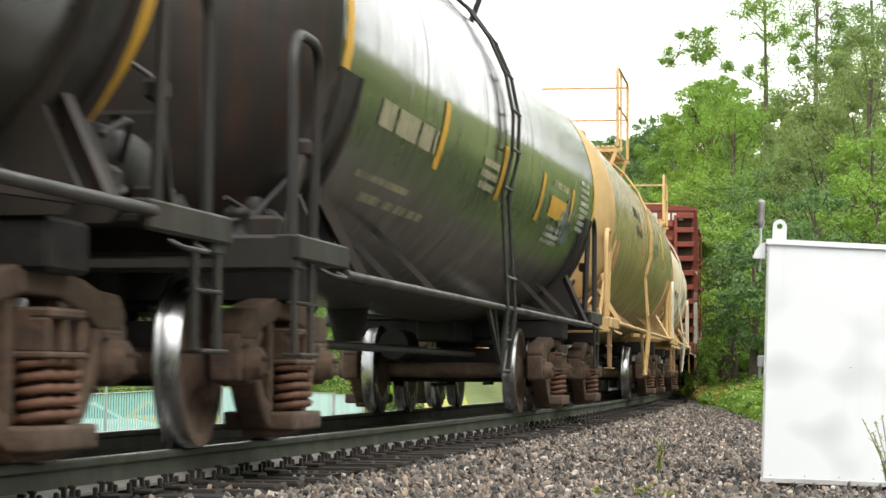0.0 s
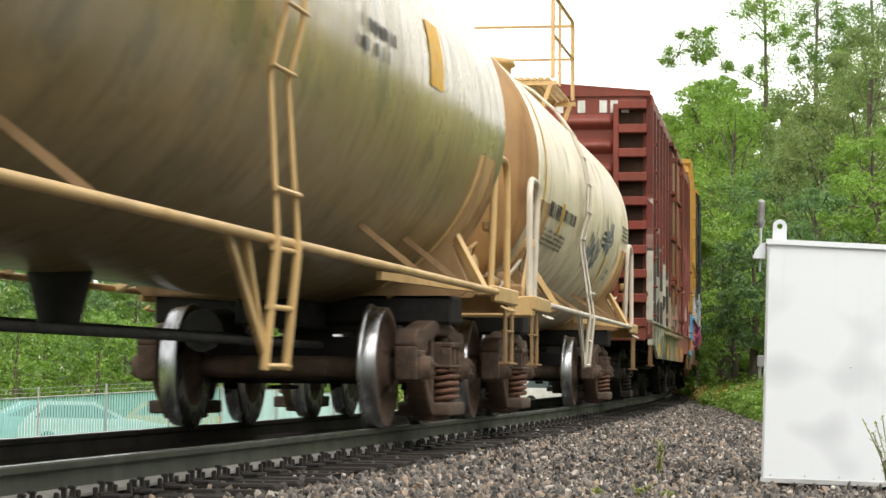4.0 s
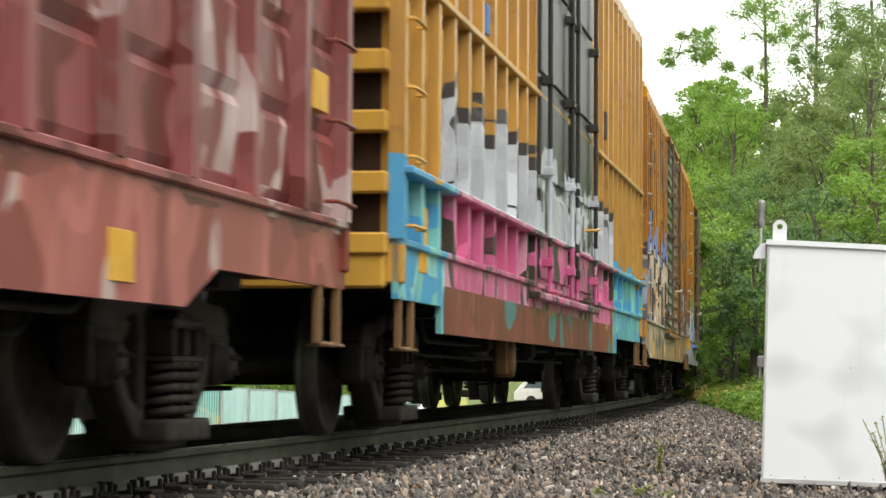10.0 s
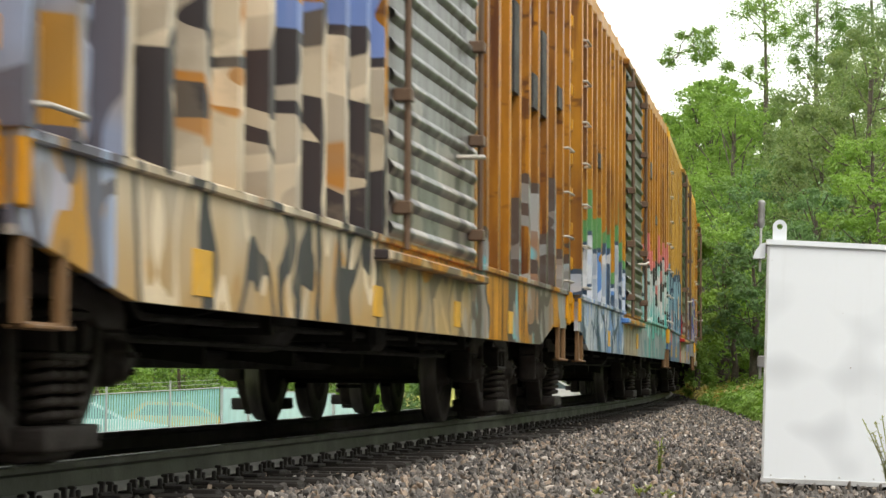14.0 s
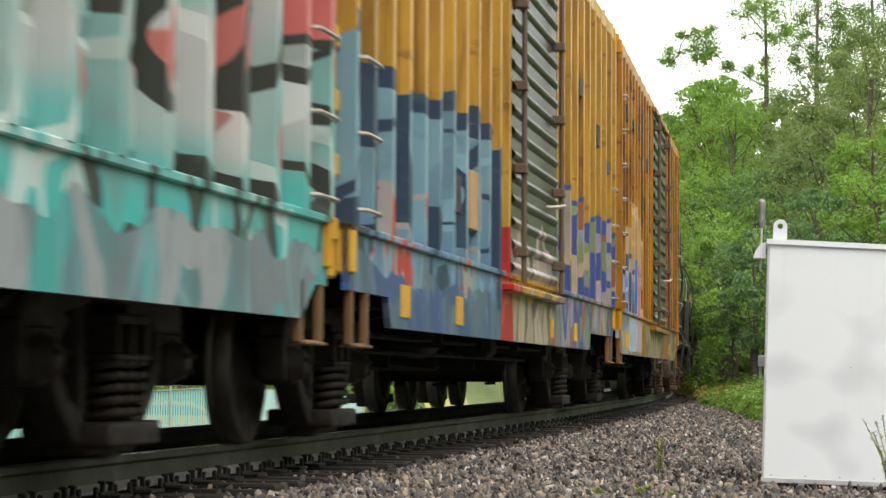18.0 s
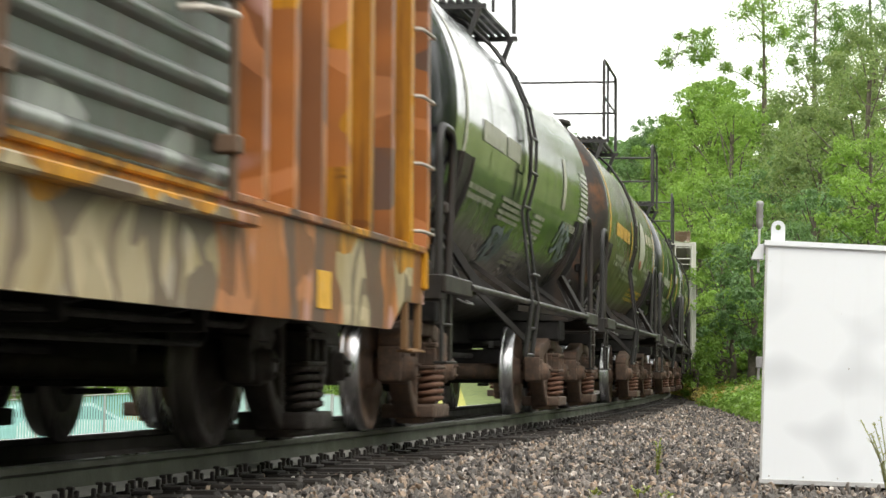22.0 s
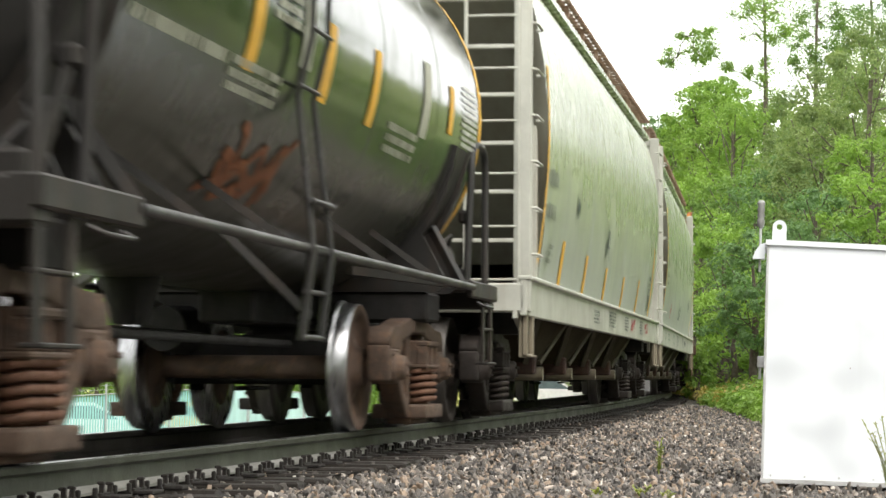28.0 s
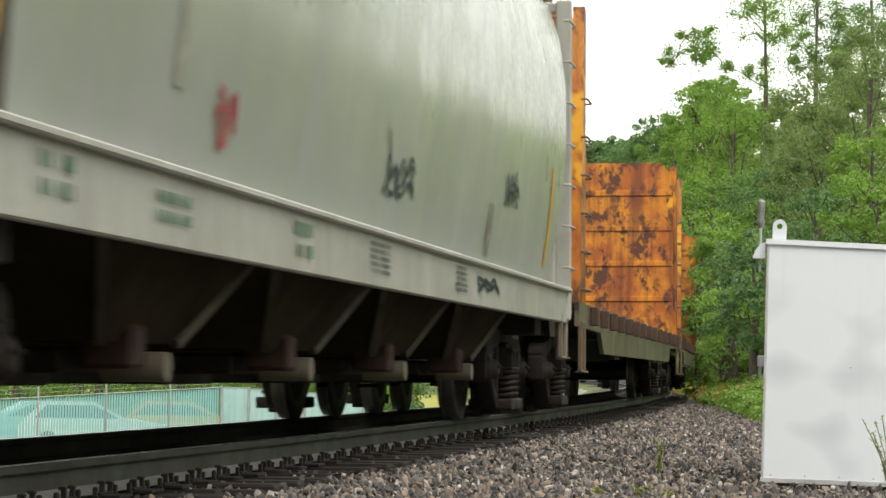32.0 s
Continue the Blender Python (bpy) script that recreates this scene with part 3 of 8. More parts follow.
def tank_car(name, label, q0, q1, t0, t1, e0, e1, r, zc, skin, headskin, frame_mat, rail_mat, mark, bands=(), stripes=(), blocks=(), dome=True, seed=1, iron=None, rail_z=1.07,
             ladder_at=None, scrawls=(), emblems=(), dirty=None, hoop=2.2, tower=1.05, tower_mat=None, head_depth=0.62):
    rng = random.Random(seed)
    car, X = vehicle(name, label, "tank car", q0, q1, t0, t1, iron)
    x0, x1 = X(e0), X(e1)
    mid = (x0 + x1) / 2
    d = head_depth
    n = 9
    dirty = dirty or frame_mat
    prof = [(x0 + d * (1 - math.cos(i / n * math.pi / 2)), max(0.02, r * math.sin(i / n * math.pi / 2))) for i in range(n + 1)]
    prof2 = [(x1 - (a - x0), b) for a, b in prof][::-1]
    part("tank_head", Shape().lathe(prof, (0, 0, zc), "x", 48, 0, True, False), headskin, car)
    part("tank_head", Shape().lathe(prof2, (0, 0, zc), "x", 48, 0, True, False), headskin, car)
    xa, xb = x0 + d, x1 - d
    prof = []
    rings = 5
    for i in range(rings):
        a, b = xa + (xb - xa) * i / rings, xa + (xb - xa) * (i + 1) / rings
        prof += [(a + (0.001 if i else 0), r), (a + 0.010, r + 0.003), (a + 0.016, r + 0.0035), (a + 0.05, r + 0.0035), (b - 0.05, r + 0.0035), (b - 0.016, r + 0.0035), (b - 0.010, r + 0.003)]
    shell = Shape().lathe(prof + [(xb, r)], (0, 0, zc), "x", 64, 0, True, False)
    part("tank_shell", shell, skin, car)
    for q, width, m in bands:
        x = X(q)
        part("painted_band", Shape().lathe([(x, r + 0.009), (x + width, r + 0.009)], (0, 0, zc), "x", 48, 0, True, False), m, car, "painted band round the tank")
    for q, width, a0, a1, m in stripes:
        part("stripe", patch(X(q), X(q) + width, a0, a1, r, zc, None, 6, 0.010), m, car)
    for q, ln, a0, a1, rows, fill, m in blocks:
        part("stencil_lettering", lettering(rng, X(q), X(q) + ln, a0, a1, r + 0.008, zc, rows, fill), m, car, "worn stencil writing")["kind"] = "stuff"
    for q, z, wd, ht, m in scrawls:
        part("sprayed_scrawl", scrawl(rng, X(q), z, wd, ht, lambda zz: -math.sqrt(max(0.1, (r + 0.012) ** 2 - (zz - zc) ** 2)), 0.05, 4), m, car, "sprayed scrawl")["kind"] = "stuff"
    for q, a, rx, rz, m in emblems:
        disc = Shape()
        for k in range(14):
            v0, v1 = -1 + k / 7, -1 + (k + 1) / 7
            wd = rx * math.sqrt(max(0, 1 - (v0 + v1) ** 2 / 4))
            patch(X(q) - wd, X(q) + wd, a + math.degrees(rz / r * v0), a + math.degrees(rz / r * v1), r, zc, disc, 2, 0.012)
        part("emblem", disc, m, car, "round painted emblem")
    # stub sills, saddles, end platforms
    for sgn, q, t in ((1, q0, t0), (-1, q1, t1)):
        e, b = X(q) + sgn * 0.62, X(t)
        lo = zc - r
        part("stub_sill", Shape().box(e, b + sgn * 1.5, -0.2, 0.2, 0.76, lo + 0.12, 0, 0.02), GRIME, car)
        part("end_sill", Shape().box(e, e + sgn * 0.22, -1.45, 1.45, 0.93, 1.12, 0, 0.02).box(e + sgn * 0.2, e + sgn * 0.62, -1.42, 1.42, 1.06, 1.10), frame_mat, car)
        sad = Shape()
        for dx in (-0.28, 0.22):
            pts = [(-1.35, 1.08), (-1.28, 1.02), (1.28, 1.02), (1.35, 1.08)]
            arc = [(1.33 * math.cos(a) * r / 1.33, zc + r * math.sin(a)) for a in (radians(-38 - 104 * i / 10) for i in range(11))]
            sad.prism(pts + [(y, z - 0.004) for y, z in arc], b + dx, b + dx + 0.05, "x")
        part("bolster", Shape().box(b - 0.25, b + 0.25, -1.2, 1.2, 0.80, 1.02, 0, 0.02), GRIME, car)
        part("saddle", sad, dirty, car)
        # wrapper plates that carry the shell, with a capped outer edge
        for w in (-1, 1):
            ang = [radians(-64 + 52 * i / 8) for i in range(9)]
            for dx in (-0.27, 0.23):
                out = [(w * (r + 0.012 + 0.11 * (1 - i / 10)) * math.cos(a), zc + (r + 0.012 + 0.11 * (1 - i / 10)) * math.sin(a)) for i, a in enumerate(ang)]
                part("saddle_web", Shape().prism(out + [(w * (r - 0.02) * math.cos(a), zc + (r - 0.02) * math.sin(a)) for a in ang[::-1]], b + dx, b + dx + 0.035, "x"), dirty, car)
            ring = [(w * (r + 0.022) * math.cos(a), zc + (r + 0.022) * math.sin(a)) for a in ang] + [(w * (r - 0.01) * math.cos(a), zc + (r - 0.01) * math.sin(a)) for a in ang[::-1]]
            part("saddle_wrapper", Shape().prism(ring, b - 0.30, b + 0.30, "x"), frame_mat, car)
        for w in (-1, 1):
            top = bent([(e + sgn * 0.16, w * 1.40, 1.1), (e + sgn * 0.16, w * 1.40, hoop), (e + sgn * 0.80, w * 1.40, hoop), (e + sgn * 0.80, w * 1.36, 1.12)], 0.22, 6)
            part("handrail_hoop", Shape().tube(top, 0.03, 8), rail_mat, car)
            part("side_channel", Shape().box(e, e + sgn * 1.25, w * 1.43, w * 1.48, 0.99, 1.12, 0, 0.012).box(e, e + sgn * 1.25, w * 1.34, w * 1.44, 1.09, 1.12, 0, 0.008), frame_mat, car)
            for dx in (0.05, 0.42):
                part("step_hanger", Shape().box(e + sgn * dx, e + sgn * (dx + 0.07), w * 1.42, w * 1.445, 0.50, 1.0, 0, 0.004), dirty, car)
            for z, d1, d2 in ((0.49, 1.38, 1.48), (0.76, 1.40, 1.45)):
                part("step_tread", Shape().box(e + sgn * 0.05, e + sgn * 0.48, w * d1, w * d2, z, z + 0.02, 0, 0.005), dirty, car)
            part("side_brace", Shape().beam((b + sgn * 1.6, w * 0.9, 1.12), (b + sgn * 0.5, w * 1.42, rail_z), 0.05, 0.06).beam((b + sgn * 0.1, w * 1.2, 1.5), (b + sgn * 0.3, w * 1.46, rail_z), 0.05, 0.06), frame_mat, car)
            for dx in (1.35, 2.9):
                part("strut", Shape().beam((b + sgn * dx - 0.12, w * math.sqrt(r * r - (zc - 1.40) ** 2), 1.40), (b + sgn * dx, w * 1.46, rail_z), 0.025, 0.042), dirty, car)
            grab(car, (e + sgn * 0.55, w * 1.47, 0.96), (e + sgn * 0.95, w * 1.47, 0.96), (0, w * 0.06, -0.03), rail_mat)
        # brake valves and pipes on the end platform
        v = e + sgn * 0.5
        part("valve_body", Shape().lathe([(1.10, 0.05), (1.13, 0.08), (1.15, 0.06), (1.22, 0.055), (1.25, 0.075), (1.28, 0.075), (1.31, 0.03)], (v, -1.02, 0), "z", 12), dirty, car)
        part("valve_block", Shape().box(v - sgn * 0.2, v - sgn * 0.06, -1.3, -1.12, 1.12, 1.24, 0, 0.02), dirty, car)
        part("valve_housing", Shape().box(v + sgn * 0.16, v + sgn * 0.34, -1.18, -0.92, 1.12, 1.30, 0, 0.03).lathe([(1.28, 0.05), (1.34, 0.06), (1.37, 0.03)], (v + sgn * 0.25, -1.05, 0), "z", 10), dirty, car)
        part("air_tank", Shape().lathe([(-0.72, 0.05), (-0.68, 0.12), (-0.30, 0.12), (-0.26, 0.05)], (v + sgn * 0.1, 0, 1.26), "y", 14), dirty, car)
        for k, (za, zb) in enumerate(((1.22, 1.5), (1.34, 1.18), (1.16, 1.28))):
            part("air_pipe", Shape().tube(bent([(v - sgn * 0.12 * k, -1.08 + 0.1 * k, za), (v + sgn * (0.3 - 0.1 * k), -1.25 + 0.05 * k, zb), (v + sgn * (0.55 + 0.2 * k), -1.2 + 0.3 * k, zb - 0.1)], 0.08), 0.016, 6), rail_mat, car)
        part("brake_lever", Shape().beam((v - sgn * 0.1, -1.3, 1.13), (v + sgn * 0.2, -1.34, 1.62), 0.03, 0.05).box(v + sgn * 0.15, v + sgn * 0.25, -1.38, -1.28, 1.58, 1.68, 0, 0.02), frame_mat, car)
    # running rail, centre ladder, braces
    la = X(ladder_at) if ladder_at else mid - 0.65
    foot = 0.44 if r > 1.43 else 0.52 if tower_mat else 0.60
    a, b = X(q0) + 1.8, X(q1) - 1.8
    for w in (-1, 1):
        part("running_rail", Shape().tube([(a, w * 1.47, rail_z), (b, w * 1.47, rail_z)], 0.028, 8), GREYPIPE if rail_mat == GRIME else rail_mat, car, "long pipe handrail along the side")
        s = Shape()
        for dx in (-0.22, 0.22):
            pts = [(la + dx, w * 1.44, foot - 0.02), (la + dx, w * 1.50, rail_z)]
            for k in range(9):
                an = radians(-20 + 12.5 * k)
                pts.append((la + dx * 0.82, w * (r + 0.07) * math.cos(an), zc + (r + 0.07) * math.sin(an)))
            s.tube(pts[:2], 0.026, 5)
            s.tube(pts[1:], 0.017, 5)
        for k in range(4):
            z = foot + k * (rail_z + 0.25 - foot) / 3
            s.tube([(la - 0.26, w * (1.45 + 0.05 * k / 3), z), (la + 0.26, w * (1.45 + 0.05 * k / 3), z)], 0.016, 5)
        for k in range(9):
            an = radians(-18 + 12 * k)
            y, z = w * (r + 0.075) * math.cos(an), zc + (r + 0.075) * math.sin(an)
            s.tube([(la - 0.24, y, z), (la + 0.24, y, z)], 0.013, 5)
        part("ladder", s, rail_mat, car)
        if r > 1.43 or tower_mat:
            for dx in (0.95, 0.62):
                part("ladder_brace", Shape().beam((la - dx, w * 1.44, rail_z), (la - 0.2, w * 1.43, 0.50), 0.028, 0.045), rail_mat, car)
        else:
            part("ladder_brace", Shape().beam((la - 0.3, w * 0.98, 1.20), (la, w * 1.43, 0.72), 0.028, 0.045), rail_mat, car)
    # manway, platform and top railing
    top = zc + r
    man = Shape().lathe([(top - 0.1, 0.45), (top + 0.22, 0.45), (top + 0.24, 0.5), (top + 0.30, 0.48), (top + 0.34, 0.2)], (mid, 0, 0), "z", 20)
    man.box(mid + 0.6, mid + 1.0, -0.25, 0.25, top - 0.1, top + 0.35, 0, 0.03)
    part("manway", man, frame_mat if dome else skin, car, "bolted manway cover on top of the tank")
    pm = tower_mat or rail_mat
    for w in (-1, 1):
        for k in range(7):
            part("walkway_slat", Shape().box(mid - 1.1, mid + 1.1, w * (0.52 + k * 0.075), w * (0.57 + k * 0.075), top - 0.07, top - 0.035, 0, 0.004), pm, car)
        plat = Shape()
        plat.beam((mid - 1.05, w * 0.45, top - 0.1), (mid - 1.05, w * 1.1, top - 0.1), 0.06, 0.05)
        plat.beam((mid + 1.05, w * 0.45, top - 0.1), (mid + 1.05, w * 1.1, top - 0.1), 0.06, 0.05)
        plat.beam((mid - 1.05, w * 1.04, top - 0.1), (mid - 1.05, w * 0.92, top - 0.42), 0.05, 0.05)
        plat.beam((mid + 1.05, w * 1.04, top - 0.1), (mid + 1.05, w * 0.92, top - 0.42), 0.05, 0.05)
        plat.beam((mid - 1.05, w * 0.8, top - 0.1), (mid + 1.05, w * 0.8, top - 0.1), 0.05, 0.04)
        part("walkway_frame", plat, pm, car)
    if tower:
        for w in (-1, 1):
            rail = Shape()
            rail.tube(bent([(mid - 1.08, w * 1.06, top - 0.05), (mid - 1.08, w * 1.06, top + tower), (mid + 1.08, w * 1.06, top + tower), (mid + 1.08, w * 1.06, top - 0.05)], 0.12), 0.024, 6)
            rail.tube([(mid - 1.08, w * 1.06, top + tower * 0.5), (mid + 1.08, w * 1.06, top + tower * 0.5)], 0.018, 5)
            rail.tube([(mid - 0.35, w * 1.06, top - 0.05), (mid - 0.35, w * 1.06, top + tower)], 0.02, 5)
            part("safety_rail", rail, pm, car)
        part("safety_rail", Shape().tube([(mid + 1.08, -1.06, top + tower * 0.95), (mid + 1.08, 1.06, top + tower * 0.95)], 0.02, 5).tube([(mid + 1.08, -1.06, top + tower * 0.5), (mid + 1.08, 1.06, top + tower * 0.5)], 0.018, 5), pm, car)
    # brake gear under the shell and on the far platform
    part("brake_cylinder", Shape().lathe([(X(t1) - 1.5, 0.16), (X(t1) - 0.95, 0.18), (X(t1) - 0.9, 0.08)], (0, 0.45, 0.72), "x", 14), GRIME, car)
    part("air_reservoir", Shape().lathe([(X(q1) - 1.3, 0.1), (X(q1) - 1.25, 0.2), (X(q1) - 0.72, 0.2), (X(q1) - 0.66, 0.1)], (0, -0.95, 1.32), "x", 18), frame_mat, car)
    part("brake_rod", Shape().tube([(X(t0) + 1.2, 0.2, 0.68), (X(t1) - 1.2, 0.2, 0.68)], 0.022, 5).tube([(X(t0) + 1.1, -0.35, 0.62), (X(t1) - 1.1, -0.35, 0.62)], 0.03, 6), GRIME, car)
    part("brake_wheel", Shape().tube([(X(q0) + 0.55, -0.5 + 0.27 * math.cos(k * math.tau / 16), 1.75 + 0.27 * math.sin(k * math.tau / 16)) for k in range(17)], 0.018, 5)
         .beam((X(q0) + 0.6, -0.5, 1.1), (X(q0) + 0.6, -0.5, 1.75), 0.07, 0.07).beam((X(q0) + 0.55, -0.77, 1.75), (X(q0) + 0.55, -0.23, 1.75), 0.02, 0.02), rail_mat, car)
    part("outlet_valve", Shape().lathe([(zc - r - 0.28, 0.12), (zc - r + 0.05, 0.2)], (mid + 0.3, 0, 0), "z", 12), GRIME, car)
    return car


# ---- box cars ----
def box_car(name, label, q0, q1, t0, t1, b0, b1, eave, roof, skin, low_skin, post_gap, doors, door_mat, end_mat, trim_mat, seed=1, ribs=9, sill_lo=0.68, sill_end=0.86, iron=None,
            door_style="ribbed", rail_mat=None, tags=(), ledge=None, inner=None, end_bars=False, slopes=(0.9, 0.5), back=1.51, gear=None):
    rng = random.Random(seed)
    car, X = vehicle(name, label, "box car", q0, q1, t0, t1, iron or IRON_DARK)
    x0, x1 = X(b0), X(b1)
    rail_mat = rail_mat or trim_mat
    H = back
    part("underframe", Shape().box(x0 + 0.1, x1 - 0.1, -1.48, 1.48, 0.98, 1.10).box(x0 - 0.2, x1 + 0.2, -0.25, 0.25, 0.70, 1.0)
         .box(X(t0) - 0.2, X(t0) + 0.2, -1.4, 1.4, 0.80, 1.0).box(X(t1) - 0.2, X(t1) + 0.2, -1.4, 1.4, 0.80, 1.0), GRIME, car, "grimy steel underframe, darkened for shade")
    for k in range(6):
        x = X(t0) + 1.6 + (X(t1) - X(t0) - 3.2) * k / 5
        part("crossbearer", Shape().prism([(-1.45, 0.98), (-1.45, 0.86), (-0.3, 0.62), (0.3, 0.62), (1.45, 0.86), (1.45, 0.98)], x - 0.05, x + 0.05, "x"), GRIME, car)
    spans = []
    xs = x0
    for a, b in doors:
        spans.append((xs, X(a)))
        xs = X(b)
    spans.append((xs, x1))
    for w in (-1, 1):
        # sill plate that drops between the bogies
        u0, u1 = w * 1.53, w * 1.57
        ia, ib = X(inner[0]) if inner else X(t0) + 1.25, X(inner[1]) if inner else X(t1) - 1.25
        for a, b in ((x0, ia), (ia, ib), (ib, x1)):
            lo0 = sill_lo if a == ia else sill_end
            pts = [(a, sill_end if a != ia else lo0), (b, sill_end if a != ia else lo0), (b, 1.20), (a, 1.20)]
            if a == ia:
                e0, e1 = slopes
                pts = [(a, sill_end), (a + e0, sill_lo), (b - e1, sill_lo), (b, sill_end), (b, 1.20), (a, 1.20)]
            part("side_sill", Shape().prism(pts, u0, u1), low_skin, car)
        part("sill_flange", Shape().box(x0, x1, w * 1.50, w * 1.60, 1.18, 1.225), low_skin, car)
        part("top_chord", Shape().box(x0, x1, w * 1.46, w * 1.585, eave - 0.16, eave), trim_mat, car)
        if ledge:
            part("belt_rail", Shape().box(x0, x1, w * 1.50, w * 1.66, ledge - 0.05, ledge, 0, 0.01), low_skin, car)
            part("belt_rail", Shape().box(x0, x1, w * 1.50, w * 1.625, 2.84, 2.90, 0, 0.01), skin, car)
        for a, b in spans:
            n = max(1, round((b - a) / post_gap))
            g = (b - a) / n
            for i in range(n):
                part("side_panel", panel_shape(a + i * g, g, 1.22, eave - 0.16 - 1.22, w * H, w), low_skin, car)
            for i in range(n + 1):
                x = min(max(a + i * g, a + 0.05), b - 0.05)
                part("side_post", Shape().prism([(x - 0.08, w * H), (x - 0.055, w * 1.605), (x + 0.055, w * 1.605), (x + 0.08, w * H)], 1.22, eave - 0.16, "z"), low_skin, car)
        for a, b in doors:
            make_door(car, X(a), X(b), w, eave, door_mat, trim_mat, door_style, rail_mat, low_skin)
        # corner ladders and steps
        for x, sg in ((x0, 1), (x1, -1)):
            n = 7 if sg > 0 else 4
            for k in range(n):
                z = 1.3 + k * 0.42
                grab(car, (x + sg * 0.08, w * 1.58, z), (x + sg * 0.52, w * 1.58, z), (0, w * 0.07, 0), rail_mat)
            sill_step(car, x + sg * 0.32, w * 1.55, sill_end, STEPDIRT, 0.42, 0.30)
            part("corner_post", Shape().box(x, x + sg * 0.09, w * 1.44, w * 1.60, 0.95, eave, 0, 0.012), trim_mat, car)
    # ends with pressed ribs
    for x, sg in ((x0, -1), (x1, 1)):
        part("end_wall", Shape().box(x, x - sg * 0.05, -1.50, 1.50, 1.0, roof - 0.12), end_mat, car)
        prof = [(0, 0.0), (0.03, 0.05), (0.085, 0.10), (0.085, 0.17), (0.03, 0.22), (0, 0.27)]
        gap = (roof - 0.35 - 1.15) / ribs
        for k in range(ribs):
            z = 1.18 + k * gap
            s2 = gap / 0.42
            n = len(prof)
            verts = []
            for yy, f in ((-1.02, 0.3), (-0.96, 1), (0.96, 1), (1.02, 0.3)):
                verts += [(x + sg * (0.002 + 1.35 * p * f), yy, z + zz * s2) for p, zz in prof]
            part("end_rib", Shape().add(verts, [(j * n + i, j * n + i + 1, (j + 1) * n + i + 1, (j + 1) * n + i) for j in range(3) for i in range(n - 1)], 0, True), end_mat, car)
        part("end_sill", Shape().box(x, x + sg * 0.12, -1.5, 1.5, 0.92, 1.14, 0, 0.015), end_mat, car)
        for w in (-1, 1):
            part("end_post", Shape().box(x, x + sg * 0.14, w * 1.03, w * 1.11, 1.1, roof - 0.3, 0, 0.01), end_mat, car)
            # added plate whose dark colour is the shade behind the rungs
            part("recess_plate", Shape().box(x, x + sg * 0.006, w * 1.11, w * 1.46, 1.14, roof - 0.3), SLOT_SHADE, car, "added dark plate, shade between the rungs put into its colour")
            for k in range(ribs + 1):
                z = 1.12 + k * gap
                part("end_rung", Shape().box(x + sg * 0.02, x + sg * 0.15, w * 1.10, w * 1.52, z, z + 0.13, 0, 0.012), end_mat, car)
        part("brake_wheel", Shape().tube([(x + sg * 0.22, 0.5 + 0.27 * math.cos(k * math.tau / 14), 2.2 + 0.27 * math.sin(k * math.tau / 14)) for k in range(15)], 0.018, 5), rail_mat, car) if sg > 0 else None
        part("air_hose", Shape().tube(bent([(x + sg * 0.1, -0.4, 0.9), (x + sg * 0.35, -0.42, 0.7), (x + sg * 0.6, -0.3, 0.6)], 0.1), 0.028, 6), GRIME, car)
    if end_bars:
        s = Shape()
        y = 1.1
        while y > -1.2:
            if rng.random() < 0.75:
                s.add([(x0 - 0.012, y, roof - 0.42), (x0 - 0.012, y - 0.11, roof - 0.42), (x0 - 0.012, y - 0.11, roof - 0.24), (x0 - 0.012, y, roof - 0.24)], [(0, 1, 2, 3)])
            y -= 0.16
        part("stencil_lettering", s, WHITE, car, "worn white stencil marks")["kind"] = "stuff"
    # roof
    r = Shape()
    r.prism([(-1.56, eave - 0.02), (1.56, eave - 0.02), (1.56, eave + 0.03), (0, roof), (-1.56, eave + 0.03)], x0 - 0.03, x1 + 0.03, "x")
    n = round((x1 - x0) / 1.0)
    for i in range(n + 1):
        x = x0 + (x1 - x0) * i / n
        r.prism([(-1.57, eave + 0.03), (0, roof), (1.57, eave + 0.03), (1.57, eave + 0.06), (0, roof + 0.035), (-1.57, eave + 0.06)], x - 0.035, x + 0.035, "x")
    part("roof", r, trim_mat, car, "weathered steel roof with cross seams")
    part("brake_rod", Shape().tube([(X(t0) + 1.2, 0.3, 0.66), (X(t1) - 1.2, 0.3, 0.66)], 0.022, 5).tube([(X(t0) + 1.1, -0.5, 0.60), (X(t1) - 1.1, -0.5, 0.6)], 0.025, 5), GRIME, car)
    part("brake_cylinder", Shape().lathe([(1.0, 0.16), (1.6, 0.18), (1.66, 0.08)], (0, -0.6, 0.76), "x", 14), GRIME, car)
    part("air_reservoir", Shape().lathe([(-2.3, 0.08), (-2.24, 0.19), (-1.3, 0.19), (-1.24, 0.08)], (0, -0.85, 0.72), "x", 16), GRIME, car)
    a, b = X(t0) + 1.5, X(t1) - 1.5
    part("fish_belly_sill", Shape().prism([(a, 0.72), (a + 1.4, 0.44), (b - 1.4, 0.44), (b, 0.72), (b, 0.98), (a, 0.98)], -0.24, 0.24), GRIME, car, "deep grimy centre sill, darkened for shade")
    for k, (yy, zz, rr) in enumerate(((-1.30, 0.80, 0.018), (-1.12, 0.66, 0.022), (-0.95, 0.56, 0.018), (-0.45, 0.52, 0.026), (0.7, 0.58, 0.022), (1.15, 0.7, 0.018))):
        part("air_pipe", Shape().tube(bent([(a - 0.9 + 0.12 * k, yy, 0.95), (a - 0.5 + 0.12 * k, yy, zz), (b + 0.3 - 0.2 * k, yy, zz), (b + 0.6 - 0.1 * k, yy, 0.95)], 0.1), rr, 6), GRIME, car)
